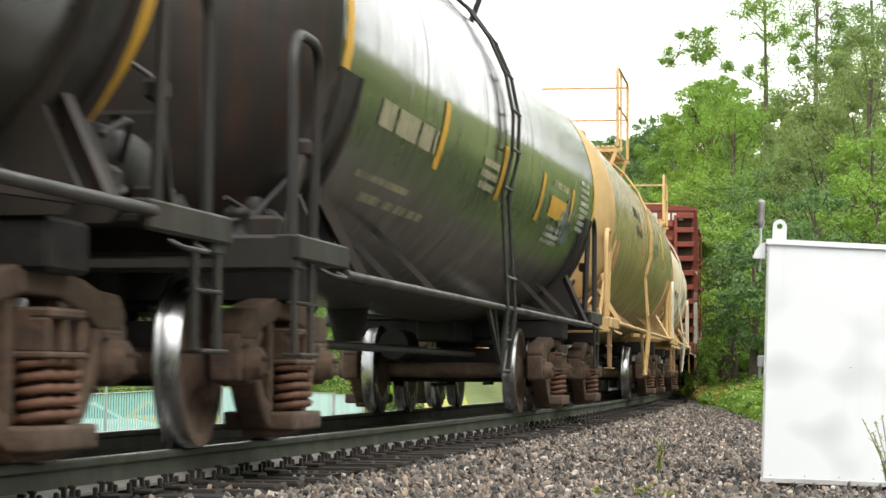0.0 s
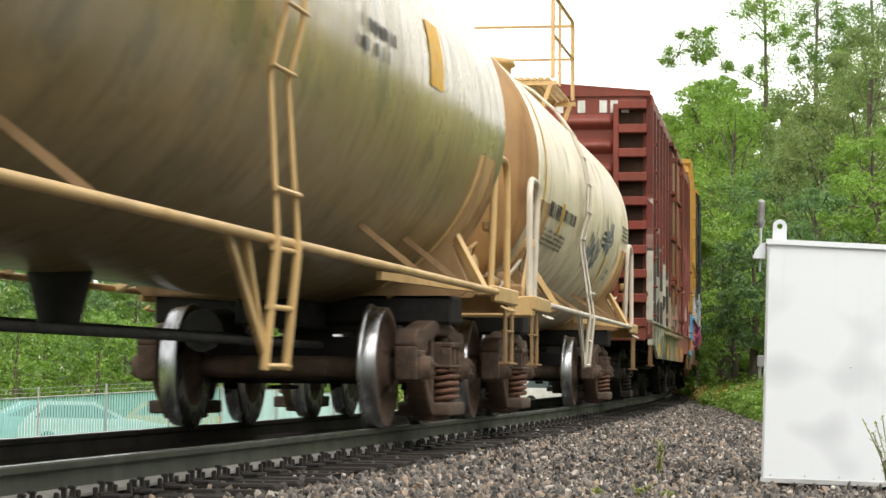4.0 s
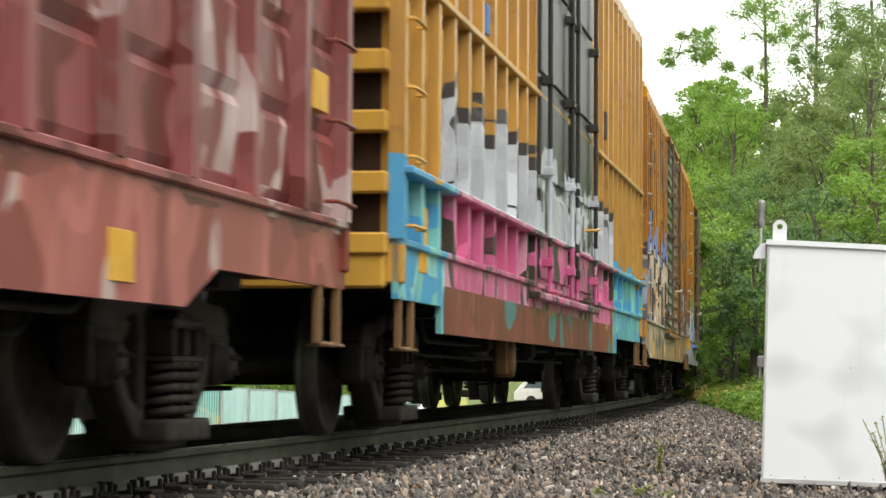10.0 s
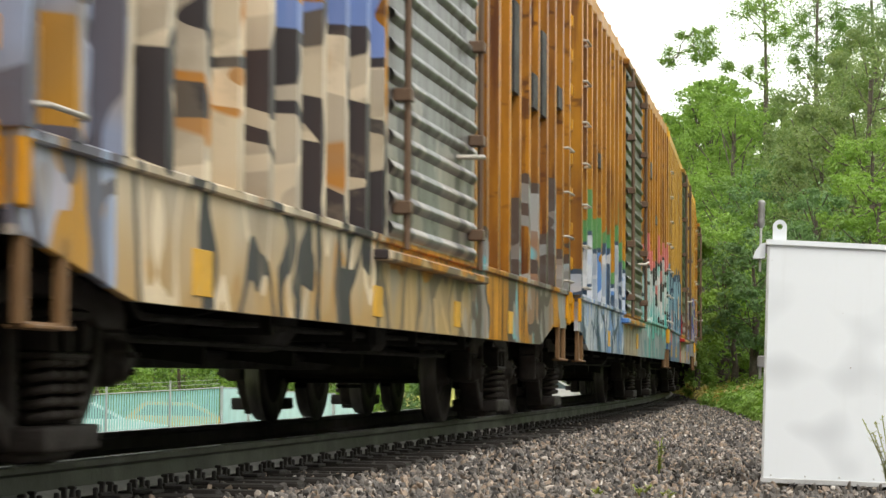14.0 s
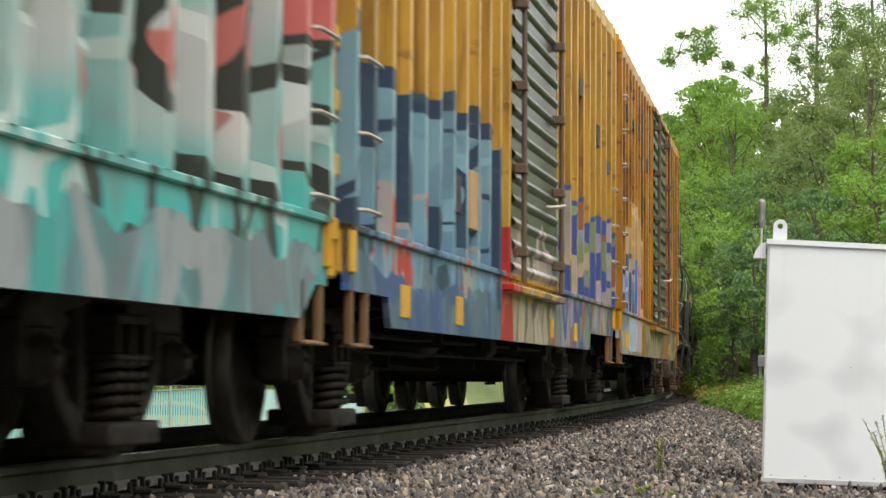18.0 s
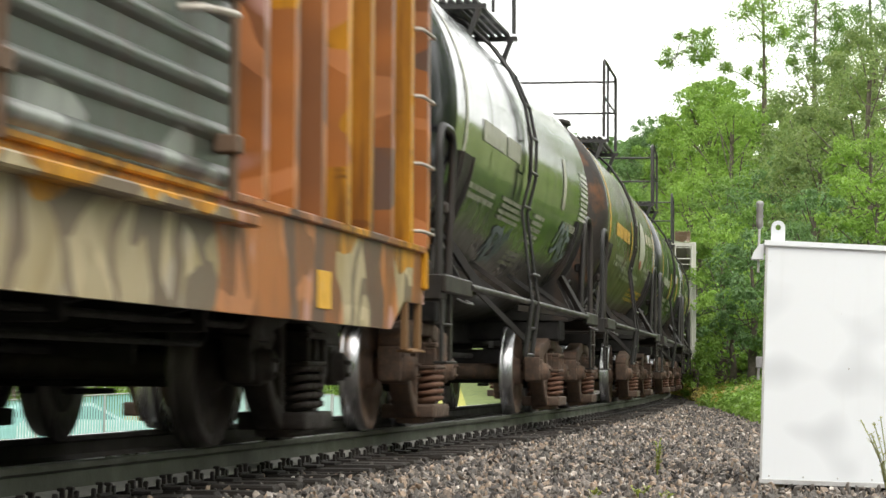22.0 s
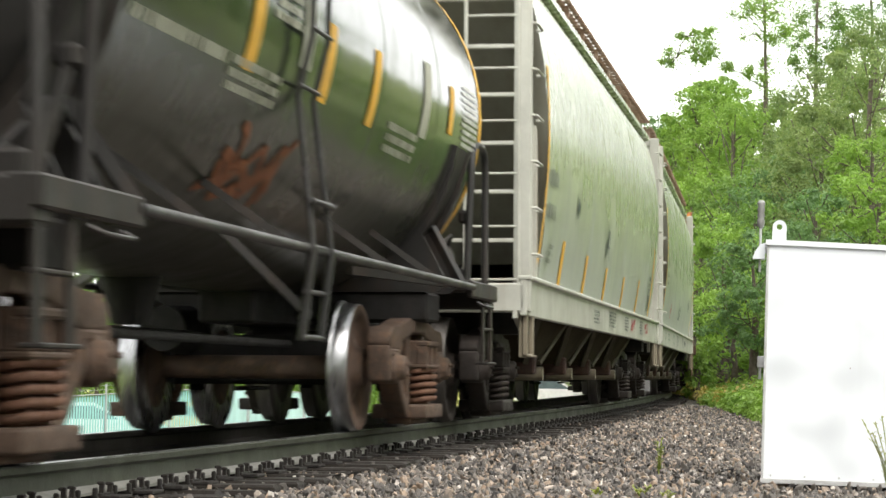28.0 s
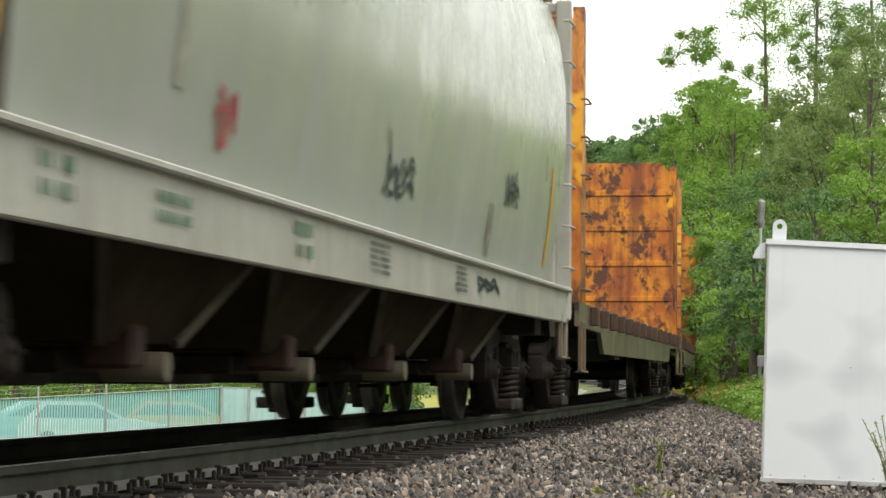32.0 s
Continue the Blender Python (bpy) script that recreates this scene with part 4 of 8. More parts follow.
    for k in range(4):
        x = a + (b - a) * (k + 0.6) / 4.3
        part("pipe_hanger", Shape().box(x, x + 0.05, -1.34, -1.28, 0.62, 1.0, 0, 0.006).box(x, x + 0.05, -1.34, -0.9, 0.60, 0.64, 0, 0.006), GRIME, car)
        part("brake_lever", Shape().beam((x + 0.3, -0.9, 0.50), (x + 0.45, 0.3, 0.62), 0.03, 0.10), GRIME, car)
    part("control_valve", Shape().box(0.2, 0.62, -1.2, -0.85, 0.56, 0.92, 0, 0.04).lathe([(0.62, 0.11), (0.74, 0.11), (0.78, 0.05)], (0, -1.02, 0.72), "x", 12), GRIME, car)
    if gear:
        gx = X(gear)
        part("handbrake_frame", Shape().prism([(gx - 0.20, 1.0), (gx + 0.22, 1.0), (gx + 0.16, 0.62), (gx + 0.06, 0.42), (gx - 0.10, 0.42), (gx - 0.16, 0.62)], -1.42, -1.34), STEPDIRT, car, "dirty yellow hanger plate under the side sill")
        part("handbrake_drum", Shape().lathe([(-1.46, 0.06), (-1.45, 0.17), (-1.30, 0.17), (-1.28, 0.06)], (gx + 0.12, 0, 0.56), "y", 16), STEPDIRT, car)
    # small plates and placards on the near side
    for q, z, wd, ht, m in tags:
        part("placard", Shape().box(X(q), X(q) + wd, -1.577 if z < 1.2 else -1.604, -1.568 if z < 1.2 else -1.53, z, z + ht, 0, 0.002), m, car)
    return car


def panel_shape(x, g, z, h, y, w):
    """Sheet between two posts, with shallow pressed ridges."""
    s = Shape()
    n = 7
    d = y + 0.026 * w
    verts, faces = [], []
    for k in range(n + 1):
        verts += [(x, y, z + h * k / n), (x + g, y, z + h * k / n)]
    for k in range(n):
        z0, z1 = z + h * k / n + 0.05, z + h * (k + 1) / n - 0.05
        o = len(verts)
        verts += [(x + 0.09, d, z0 + 0.02), (x + g - 0.09, d, z0 + 0.02), (x + g - 0.09, d, z1), (x + 0.09, d, z1)]
        a, b, c, e = 2 * k, 2 * k + 1, 2 * k + 3, 2 * k + 2
        faces += [(o, o + 1, o + 2, o + 3), (a, b, o + 1, o), (b, c, o + 2, o + 1), (c, e, o + 3, o + 2), (e, a, o, o + 3)]
    return s.add(verts, faces)


def make_door(car, a, b, w, eave, mat, trim, style, rail_mat, low):
    """Sliding or plug doors standing proud of the side, with tracks and lock rods."""
    z0, z1 = 1.20, eave - 0.20
    part("door_track", Shape().box(a - 1.6 if style == "sliding" else a - 0.2, b + 0.3, w * 1.56, w * 1.66, 1.07, 1.13, 0, 0.01), low, car)
    part("door_track", Shape().box(a - 0.2, b + 0.2, w * 1.56, w * 1.66, z1, z1 + 0.08, 0, 0.01), low, car)
    d = part("door", Shape().box(a, b, w * 1.50, w * 1.60, z0, z1, 0, 0.01), mat, car, "closed freight door")
    if style == "ribbed":
        n = 17
        g = (z1 - z0) / n
        for k in range(n):
            z = z0 + k * g
            prof = [(1.60, 0.03), (1.618, 0.05), (1.630, 0.075), (1.630, 0.095), (1.618, 0.12), (1.60, 0.14)]
            verts = [(x, w * p, z + zz * g / 0.22) for x in (a + 0.08, b - 0.08) for p, zz in prof]
            part("door_rib", Shape().add(verts, [(i, i + 1, i + 7, i + 6) for i in range(5)], 0, True), mat, d)
    elif style == "plug":
        half = (a + b) / 2
        for c, e in ((a, half), (half, b)):
            for k in range(4):
                zz0, zz1 = z0 + (z1 - z0) * k / 4 + 0.06, z0 + (z1 - z0) * (k + 1) / 4 - 0.06
                part("door_panel", Shape().box(c + 0.1, e - 0.1, w * 1.59, w * 1.625, zz0, zz1, 0, 0.012), mat, d)
    else:
        for k in range(4):
            zz0, zz1 = z0 + (z1 - z0) * k / 4 + 0.05, z0 + (z1 - z0) * (k + 1) / 4 - 0.05
            part("door_panel", Shape().box(a + 0.12, b - 0.12, w * 1.59, w * 1.622, zz0, zz1, 0, 0.01), mat, d)
            part("door_rib", Shape().box(a, b, w * 1.59, w * 1.66, zz1 + 0.02, zz1 + 0.08, 0, 0.01), trim, d)
    places = (a + 0.35, (a + b) / 2 - 0.25, (a + b) / 2 + 0.25, b - 0.35) if style == "plug" else (a + 0.25, b - 0.25)
    for x in places:
        rod_mat = RODS if style == "ribbed" else mat
        part("lock_rod", Shape().tube([(x, w * 1.68, z0 - 0.05), (x, w * 1.68, z1)], 0.022, 6), rod_mat, d)
        for k in range(5):
            z = z0 + 0.2 + (z1 - z0 - 0.4) * k / 4
            part("rod_keeper", Shape().box(x - 0.06, x + 0.06, w * 1.6, w * 1.71, z - 0.04, z + 0.04, 0, 0.008), rod_mat, d)
    part("door_handle", Shape().tube(bent([(b - 0.9, w * 1.62, 1.9), (b - 0.9, w * 1.72, 1.9), (b - 0.35, w * 1.72, 1.95)], 0.04, 2), 0.018, 5), rail_mat, d)


# ---- covered hoppers and the bulkhead flat car ----
def hopper_car(name, label, q0, q1, t0, t1, b0, b1, skin, sill_mat, dark, walk_mat, marks=(), tags=(), seed=1, strips=()):
    rng = random.Random(seed)
    car, X = vehicle(name, label, "hopper car", q0, q1, t0, t1, IRON_DARK)
    x0, x1 = X(b0), X(b1)
    section = [(1.46, 1.24), (1.535, 1.7), (1.585, 2.2), (1.60, 2.7), (1.575, 3.2), (1.50, 3.65), (1.40, 3.95), (1.34, 4.06)]
    inset_lo, inset_hi = 1.25, 0.55
    for w in (-1, 1):
        n = 9
        for k in range(n):
            # one curved sheet between two weld lines; the outer ones are cut to the end slope
            verts, m = [], len(section)
            for i, f in ((0, k / n), (1, (k + 1) / n)):
                for y, z in section:
                    h = (z - 1.24) / 2.82
                    a = x0 + inset_lo + (inset_hi - inset_lo) * h
                    b = x1 - inset_lo - (inset_hi - inset_lo) * h
                    verts.append((a + (b - a) * f, w * y, z))
            part("side_sheet", Shape().add(verts, [(i, i + 1, m + i + 1, m + i) for i in range(m - 1)], 0, True), skin, car)
        part("side_sill", Shape().box(x0, x1, w * 1.46, w * 1.52, 0.92, 1.235, 0, 0.01).box(x0, x1, w * 1.44, w * 1.56, 1.225, 1.265, 0, 0.01), sill_mat, car, "pale side sill with a bright worn flange")
        part("eave_rail", Shape().box(x0 + 0.55, x1 - 0.55, w * 1.30, w * 1.43, 4.03, 4.12, 0, 0.015).box(x0 + 0.55, x1 - 0.55, w * 1.22, w * 1.36, 4.13, 4.19, 0, 0.015), skin, car)
        for x, sg in ((x0, 1), (x1, -1)):
            part("corner_post", Shape().box(x + sg * 0.02, x + sg * 0.14, w * 1.40, w * 1.55, 0.95, 4.12, 0, 0.012), sill_mat, car)
            part("end_post", Shape().box(x + sg * 0.9, x + sg * 0.98, w * 1.36, w * 1.5, 1.2, 3.2, 0, 0.012), sill_mat, car)
            for k in range(7):
                z = 1.45 + k * 0.40
                grab(car, (x + sg * 0.08, w * 1.53, z), (x + sg * 0.55, w * 1.53, z), (0, w * 0.06, 0), sill_mat, 0.013)
            sill_step(car, x + sg * 0.3, w * 1.5, 0.98, HOP_STEP, 0.42, 0.40)
    roof = Shape().prism([(-1.34, 4.06), (1.34, 4.06), (1.30, 4.13), (0.7, 4.26), (0, 4.31), (-0.7, 4.26), (-1.30, 4.13)], x0 + 0.62, x1 - 0.62, "x")
    part("roof", roof, skin, car)
    rw = Shape()
    for w in (-1, 1):
        for k in range(5):
            rw.box(x0 - 0.1, x1 + 0.1, w * (0.98 + k * 0.085), w * (1.03 + k * 0.085), 4.40, 4.425, 0, 0.003)
        for k in range(60):
            x = x0 + (x1 - x0) * k / 59
            rw.box(x - 0.02, x + 0.02, w * 0.96, w * 1.40, 4.37, 4.40, 0, 0.003)
            if k % 6 == 0:
                rw.beam((x, w * 1.32, 4.12), (x, w * 1.32, 4.38), 0.04, 0.04)
    part("running_board", rw, walk_mat, car, "rusty grated running boards on the roof")
    for k in range(5):
        x = x0 + 2.2 + (x1 - x0 - 4.4) * k / 4
        part("roof_hatch", Shape().lathe([(4.24, 0.38), (4.42, 0.38), (4.45, 0.42), (4.5, 0.3)], (x, 0, 0), "z", 16), skin, car)
    for x, sg in ((x0, 1), (x1, -1)):
        top, lo = x + sg * 0.62, x + sg * 3.0
        part("slope_sheet", Shape().add([(top, -1.33, 4.06), (top, 1.33, 4.06), (lo, 1.45, 1.5), (lo, -1.45, 1.5)], [(0, 1, 2, 3)]).add(
            [(top + sg * .03, -1.33, 4.06), (top + sg * .03, 1.33, 4.06), (lo + sg * .03, 1.45, 1.5), (lo + sg * .03, -1.45, 1.5)], [(3, 2, 1, 0)]), HOP_SHADE, car, "slope sheet with the end's shade put into its colour")
        part("end_frame", Shape().box(x, x + sg * 0.16, -1.5, 1.5, 0.95, 1.2, 0, 0.015).box(x + sg * 0.1, x + sg * 1.5, -1.4, 1.4, 1.16, 1.2), sill_mat, car)
        part("end_rail", Shape().box(x + sg * 0.02, x + sg * 0.1, -1.48, 1.48, 4.0, 4.1, 0, 0.01), sill_mat, car)
        for w in (-1, 1):
            ev = []
            for y, z in section:
                xi = x + sg * (inset_lo + (inset_hi - inset_lo) * (z - 1.24) / 2.82)
                ev += [(xi, w * y, z), (xi, w * (y - 0.13), z), (xi + sg * 0.02, w * (y - 0.13), z)]
            part("end_flange", Shape().add(ev, [(3 * i + k, 3 * i + k + 1, 3 * i + k + 4, 3 * i + k + 3) for i in range(len(section) - 1) for k in (0, 1)], 0, True), HOP_SHADE, car)
            for k in range(6):
                z = 1.55 + k * 0.42
                part("end_rung", Shape().box(x + sg * 0.03, x + sg * 0.07, w * 0.55, w * 1.44, z, z + 0.035, 0, 0.006), sill_mat, car)
            part("step_plate", Shape().box(x + sg * 0.08, x + sg * 0.44, w * 1.44, w * 1.48, 0.56, 0.97, 0, 0.01), HOP_STEP, car)
            part("bracket", Shape().prism([(x + sg * 0.0, 0.97), (x + sg * 0.0, 0.90), (x + sg * 0.5, 0.78), (x + sg * 0.62, 0.97)], w * 1.40, w * 1.44), sill_mat, car)
        for y in (-0.6, 0.6):
            part("slope_brace", Shape().beam((x + sg * 0.15, y, 1.2), (x + sg * 1.2, y, 3.4), 0.08, 0.1).box(x + sg * 0.06, x + sg * 0.16, y - 0.05, y + 0.05, 1.2, 4.0, 0, 0.01), sill_mat, car)
        ladder(car, x + sg * 0.02, -1.44, 1.15, 4.05, 0.46, sill_mat, "y")
        part("draft_sill", Shape().box(x - sg * 0.1, x + sg * 3.2, -0.25, 0.25, 0.72, 1.05, 0, 0.02).box(X(t0 if sg > 0 else t1) - 0.2, X(t0 if sg > 0 else t1) + 0.2, -1.4, 1.4, 0.78, 1.0), dark, car)
        part("end_gear", Shape().lathe([(0.0, 0.13), (0.4, 0.16)], (x + sg * 0.6 - (0.4 if sg < 0 else 0), -0.5, 1.42), "x", 12).box(x + sg * 0.5, x + sg * 0.9, 0.0, 0.5, 1.2, 1.6, 0, 0.03), dark, car, "valve and reservoir on the end platform")
        part("air_hose", Shape().tube(bent([(x, -0.4, 0.9), (x - sg * 0.3, -0.42, 0.7), (x - sg * 0.55, -0.3, 0.6)], 0.1), 0.028, 6), GRIME, car)
    # discharge bays under the body
    a, b = X(t0) + 1.25, X(t1) - 1.25
    nb = 4
    for k in range(nb):
        p, q = a + (b - a) * k / nb, a + (b - a) * (k + 1) / nb
        c = (p + q) / 2
        top = [(p, -1.44, 1.15), (q, -1.44, 1.15), (q, 1.44, 1.15), (p, 1.44, 1.15)]
        bot = [(c - 0.55, -1.08, 0.54), (c + 0.55, -1.08, 0.54), (c + 0.55, 1.08, 0.54), (c - 0.55, 1.08, 0.54)]
        part("hopper_bay", Shape().add(top + bot, [(0, 1, 5, 4), (1, 2, 6, 5), (2, 3, 7, 6), (3, 0, 4, 7), (4, 5, 6, 7)]), BAYS, car, "tapered discharge bay caked with dirt")
        part("outlet_gate", Shape().box(c - 0.36, c + 0.36, -0.85, 0.85, 0.40, 0.52, 0, 0.02).box(c - 0.5, c + 0.5, -0.5, 0.5, 0.34, 0.42), IRON_DARK, car)
        part("gate_box", Shape().box(c - 0.3, c - 0.08, -1.16, -0.9, 0.42, 0.62, 0, 0.02), GATE, car)
        part("gate_shaft", Shape().tube([(c + 0.12, -1.2, 0.43), (c + 0.12, -0.9, 0.43)], 0.07, 12), HOP_STEP, car)
        # bars in a lighter tone, painted as edges that catch light
        for e, f in ((p, c - 0.57), (q, c + 0.57)):
            part("bay_edge", Shape().beam((e, -1.40, 1.15), (f, -1.10, 0.54), 0.05, 0.05), BAYLIT, car)
    part("centre_sill", Shape().box(a - 0.4, b + 0.4, -0.2, 0.2, 0.56, 0.72, 0, 0.02), dark, car)
    for q, z, wd, rows, ht, m in marks:
        s = Shape()
        for k in range(rows):
            zz = z + ht * (1 - (k + 1) / rows)
            y = 1.53 if z < 1.25 else next(ya + (yb - ya) * (zz - za) / (zb - za) for (ya, za), (yb, zb) in zip(section, section[1:]) if zz <= zb) + 0.014
            x = X(q)
            u = ht / rows * 0.42
            while x < X(q) + wd:
                if rng.random() < 0.7:
                    y2 = y if z < 1.25 else y + 0.01
                    s.add([(x, -y, zz), (x + u * 0.75, -y, zz), (x + u * 0.75, -y2, zz + ht / rows * 0.62), (x, -y2, zz + ht / rows * 0.62)], [(0, 1, 2, 3)])
                x += u
        part("stencil_lettering", s, m, car, "worn stencil writing")["kind"] = "stuff"
    for q, z0, z1, wd, m in strips:
        pts = [z0 + (z1 - z0) * i / 6 for i in range(7)]
        ys = [next(ya + (yb - ya) * (z - za) / (zb - za) for (ya, za), (yb, zb) in zip(section, section[1:]) if z <= zb) + 0.008 for z in pts]
        verts = [(X(q) + dx, -y, z) for y, z in zip(ys, pts) for dx in (0, wd)]
        part("stripe", Shape().add(verts, [(2 * i, 2 * i + 1, 2 * i + 3, 2 * i + 2) for i in range(6)], 0, True), m, car)

    def side(z):
        for (ya, za), (yb, zb) in zip(section, section[1:]):
            if z <= zb:
                return -(ya + (yb - ya) * (z - za) / (zb - za) + 0.013)
        return -1.6
    for q, z, wd, ht, m in tags:
        part("sprayed_scrawl", scrawl(rng, X(q), z, wd, ht, side if z > 1.26 else (lambda zz: -1.528), 0.035), m, car, "sprayed scrawl")["kind"] = "stuff"
    return car


def bulkhead_car(q0, q1, t0, t1, b0, b1, deck_mat, rust, dark):
    car, X = vehicle("bulkhead_flat_car", "empty orange bulkhead flat car, badly rusted, with tall end walls", "flat car", q0, q1, t0, t1, IRON_DARK)
    x0, x1 = X(b0), X(b1)
    part("centre_sill", Shape().box(x0, x1, -0.3, 0.3, 0.66, 1.0, 0, 0.02), dark, car)
    n = 32
    for k in range(n):
        a, b = x0 + (x1 - x0) * k / n, x0 + (x1 - x0) * (k + 1) / n
        part("deck_plank", Shape().box(a + 0.004, b - 0.004, -1.42, 1.42, 1.10, 1.165, 0, 0.006), dark, car)
    for w in (-1, 1):
        part("side_sill", Shape().prism([(x0, 1.17), (x1, 1.17), (x1, 0.92), (X(t1) - 1.4, 0.9), (X(t1) - 1.9, 0.66), (X(t0) + 1.9, 0.66), (X(t0) + 1.4, 0.9), (x0, 0.92)], w * 1.43, w * 1.48), deck_mat, car)
        for k in range(14):
            x = x0 + 1.4 + (x1 - x0 - 2.8) * k / 13
            part("stake_pocket", Shape().box(x - 0.08, x + 0.08, w * 1.48, w * 1.57, 0.95, 1.16, 0, 0.01), F_POCKET, car)
    for x, sg in ((x0, 1), (x1, -1)):
        s = Shape().prism([(-1.42, 1.16), (1.42, 1.16), (1.42, 4.15), (1.2, 4.40), (-1.2, 4.40), (-1.42, 4.15)], x + sg * 0.72, x + sg * 0.80, "x")
        part("bulkhead", s, rust, car, "rust-streaked orange bulkhead")
        for y in (-1.42, -0.72, 0, 0.72, 1.42):
            part("bulkhead_post", Shape().prism([(x + sg * 0.72, 4.34), (x + sg * 0.50, 4.34), (x + sg * 0.08, 1.16), (x + sg * 0.72, 1.16)], y - 0.06, y + 0.06), rust, car)
        for k in range(4):
            part("bulkhead_rib", Shape().box(x + sg * 0.80, x + sg * 0.83, -1.40, 1.40, 1.8 + k * 0.66, 1.9 + k * 0.66, 0, 0.01), rust, car)
        for w in (-1, 1):
            for k in range(6):
                grab(car, (x + sg * 0.12, w * 1.48, 1.3 + k * 0.4), (x + sg * 0.6, w * 1.48, 1.3 + k * 0.4), (0, w * 0.07, 0), deck_mat)
            sill_step(car, x + sg * 0.32, w * 1.48, 0.95, deck_mat, 0.42, 0.5)
    return car


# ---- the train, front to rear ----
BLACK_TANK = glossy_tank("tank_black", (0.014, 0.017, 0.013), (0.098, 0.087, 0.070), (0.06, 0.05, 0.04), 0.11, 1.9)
RUSTY_HEAD = paint("tank_head_rusty", (0.018, 0.015, 0.013), (0.07, 0.026, 0.014), 0.7, 0.4)
BLACK_HEAD = glossy_tank("tank_head_black", (0.008, 0.009, 0.010), (0.03, 0.026, 0.022), (0.03, 0.022, 0.018), 0.2, 1.5)
CREAM = glossy_tank("tank_cream", (0.33, 0.235, 0.095), (0.17, 0.125, 0.055), (0.17, 0.13, 0.06), 0.2, 1.9, (0.20, 0.155, 0.065))
CREAM_HEAD = paint("head_cream", (0.52, 0.36, 0.16), (0.22, 0.15, 0.07), 0.4, 0.4)
CREAM_FRAME = paint("frame_cream", (0.60, 0.40, 0.17), (0.2, 0.11, 0.05), 0.5, 0.5)
# the darker lower side is dirt and the tank's own shading painted together
IVORY = glossy_tank("tank_ivory", (0.74, 0.64, 0.47), (0.26, 0.20, 0.12), (0.34, 0.26, 0.16), 0.34, 1.45, (0.56, 0.46, 0.30), coat=0.05)
CREAM_DIRT = paint("frame_cream_dirty", (0.30, 0.185, 0.085), (0.10, 0.05, 0.025), 0.8, 0.6, spec=0.3)
ORANGE_HEAD = paint("head_orange", (0.36, 0.20, 0.075), (0.16, 0.07, 0.03), 0.7, 0.5)
OLIVE_TANK = glossy_tank("tank_dark_green", (0.012, 0.019, 0.009), (0.070, 0.059, 0.046), (0.05, 0.045, 0.035), 0.10, 1.6)
BROWN_TANK = glossy_tank("tank_brown_green", (0.042, 0.037, 0.011), (0.072, 0.038, 0.020), (0.11, 0.05, 0.018), 0.16, 2.0, (0.10, 0.05, 0.016))
DARKFRAME = paint("frame_dark", (0.014, 0.013, 0.012), (0.06, 0.035, 0.022), 0.5, 0.55, spec=0.35)
RAIL_DARK = paint("rail_dark", (0.022, 0.022, 0.022), (0.07, 0.04, 0.03), 0.3, 0.45, spec=0.4)

PALEBLUE, BLUEGREY = surface("pale_blue_scrawl", (0.17, 0.215, 0.21), (0.08, 0.11, 0.11), None, 0.6, 0, 6), surface("blue_grey_scrawl", (0.20, 0.22, 0.25), None, None, 0.6, 0, 6)
OLDCREAM = surface("old_cream_marking", (0.50, 0.46, 0.30), (0.28, 0.25, 0.16), None, 0.55, 0, 6, 60, 0.1)
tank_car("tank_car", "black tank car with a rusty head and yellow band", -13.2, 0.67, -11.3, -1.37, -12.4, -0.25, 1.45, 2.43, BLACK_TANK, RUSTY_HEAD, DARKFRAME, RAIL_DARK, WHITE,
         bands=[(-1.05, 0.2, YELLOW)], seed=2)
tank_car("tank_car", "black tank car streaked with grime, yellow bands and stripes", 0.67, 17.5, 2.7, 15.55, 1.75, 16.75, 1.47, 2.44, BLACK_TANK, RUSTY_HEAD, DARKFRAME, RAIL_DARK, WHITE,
         bands=[(2.45, 0.2, YELLOW), (15.9, 0.16, YELLOW)],
         stripes=[(5.87, 0.2, -23, -4, YELLOW), (8.87, 0.2, -23, -5, YELLOW), (11.47, 0.2, -23, -5, YELLOW), (13.85, 0.18, -17, -4, YELLOW), (12.25, 1.25, -19, -11, YELLOW)],
         blocks=[(3.75, 2.05, -23.5, -13, 1, 0.95, OLDCREAM), (3.75, 1.8, -34, -31, 1, 0.8, OLDCREAM), (4.2, 2.3, -40, -36, 1, 0.8, OLDCREAM), (7.9, 0.85, -23, -12, 3, 0.95, OLDCREAM), (12.2, 1.3, -9, -5, 1, 0.8, OLDCREAM), (12.4, 1.3, -30, -22, 3, 0.7, WHITE), (14.6, 0.8, -20, 2, 8, 0.85, WHITE)], seed=3, rail_z=0.96, ladder_at=9.05, scrawls=[(13.2, 1.7, 1.2, 0.5, PALEBLUE)])
tank_car("tank_car", "cream tank car with brown dirt down its sides", 17.5, 34.2, 19.5, 32.1, 18.25, 33.45, 1.47, 2.42, CREAM, CREAM_HEAD, CREAM_FRAME, CREAM_FRAME, WHITE,
         bands=[], stripes=[(29.4, 0.5, -2, 16, YELLOW)], blocks=[(22.5, 1.6, -4, 14, 2, 0.5, GRIME), (27.0, 1.2, -6, 4, 2, 0.5, GRIME)], dirty=CREAM_DIRT, seed=4, tower=1.15, ladder_at=25.3)
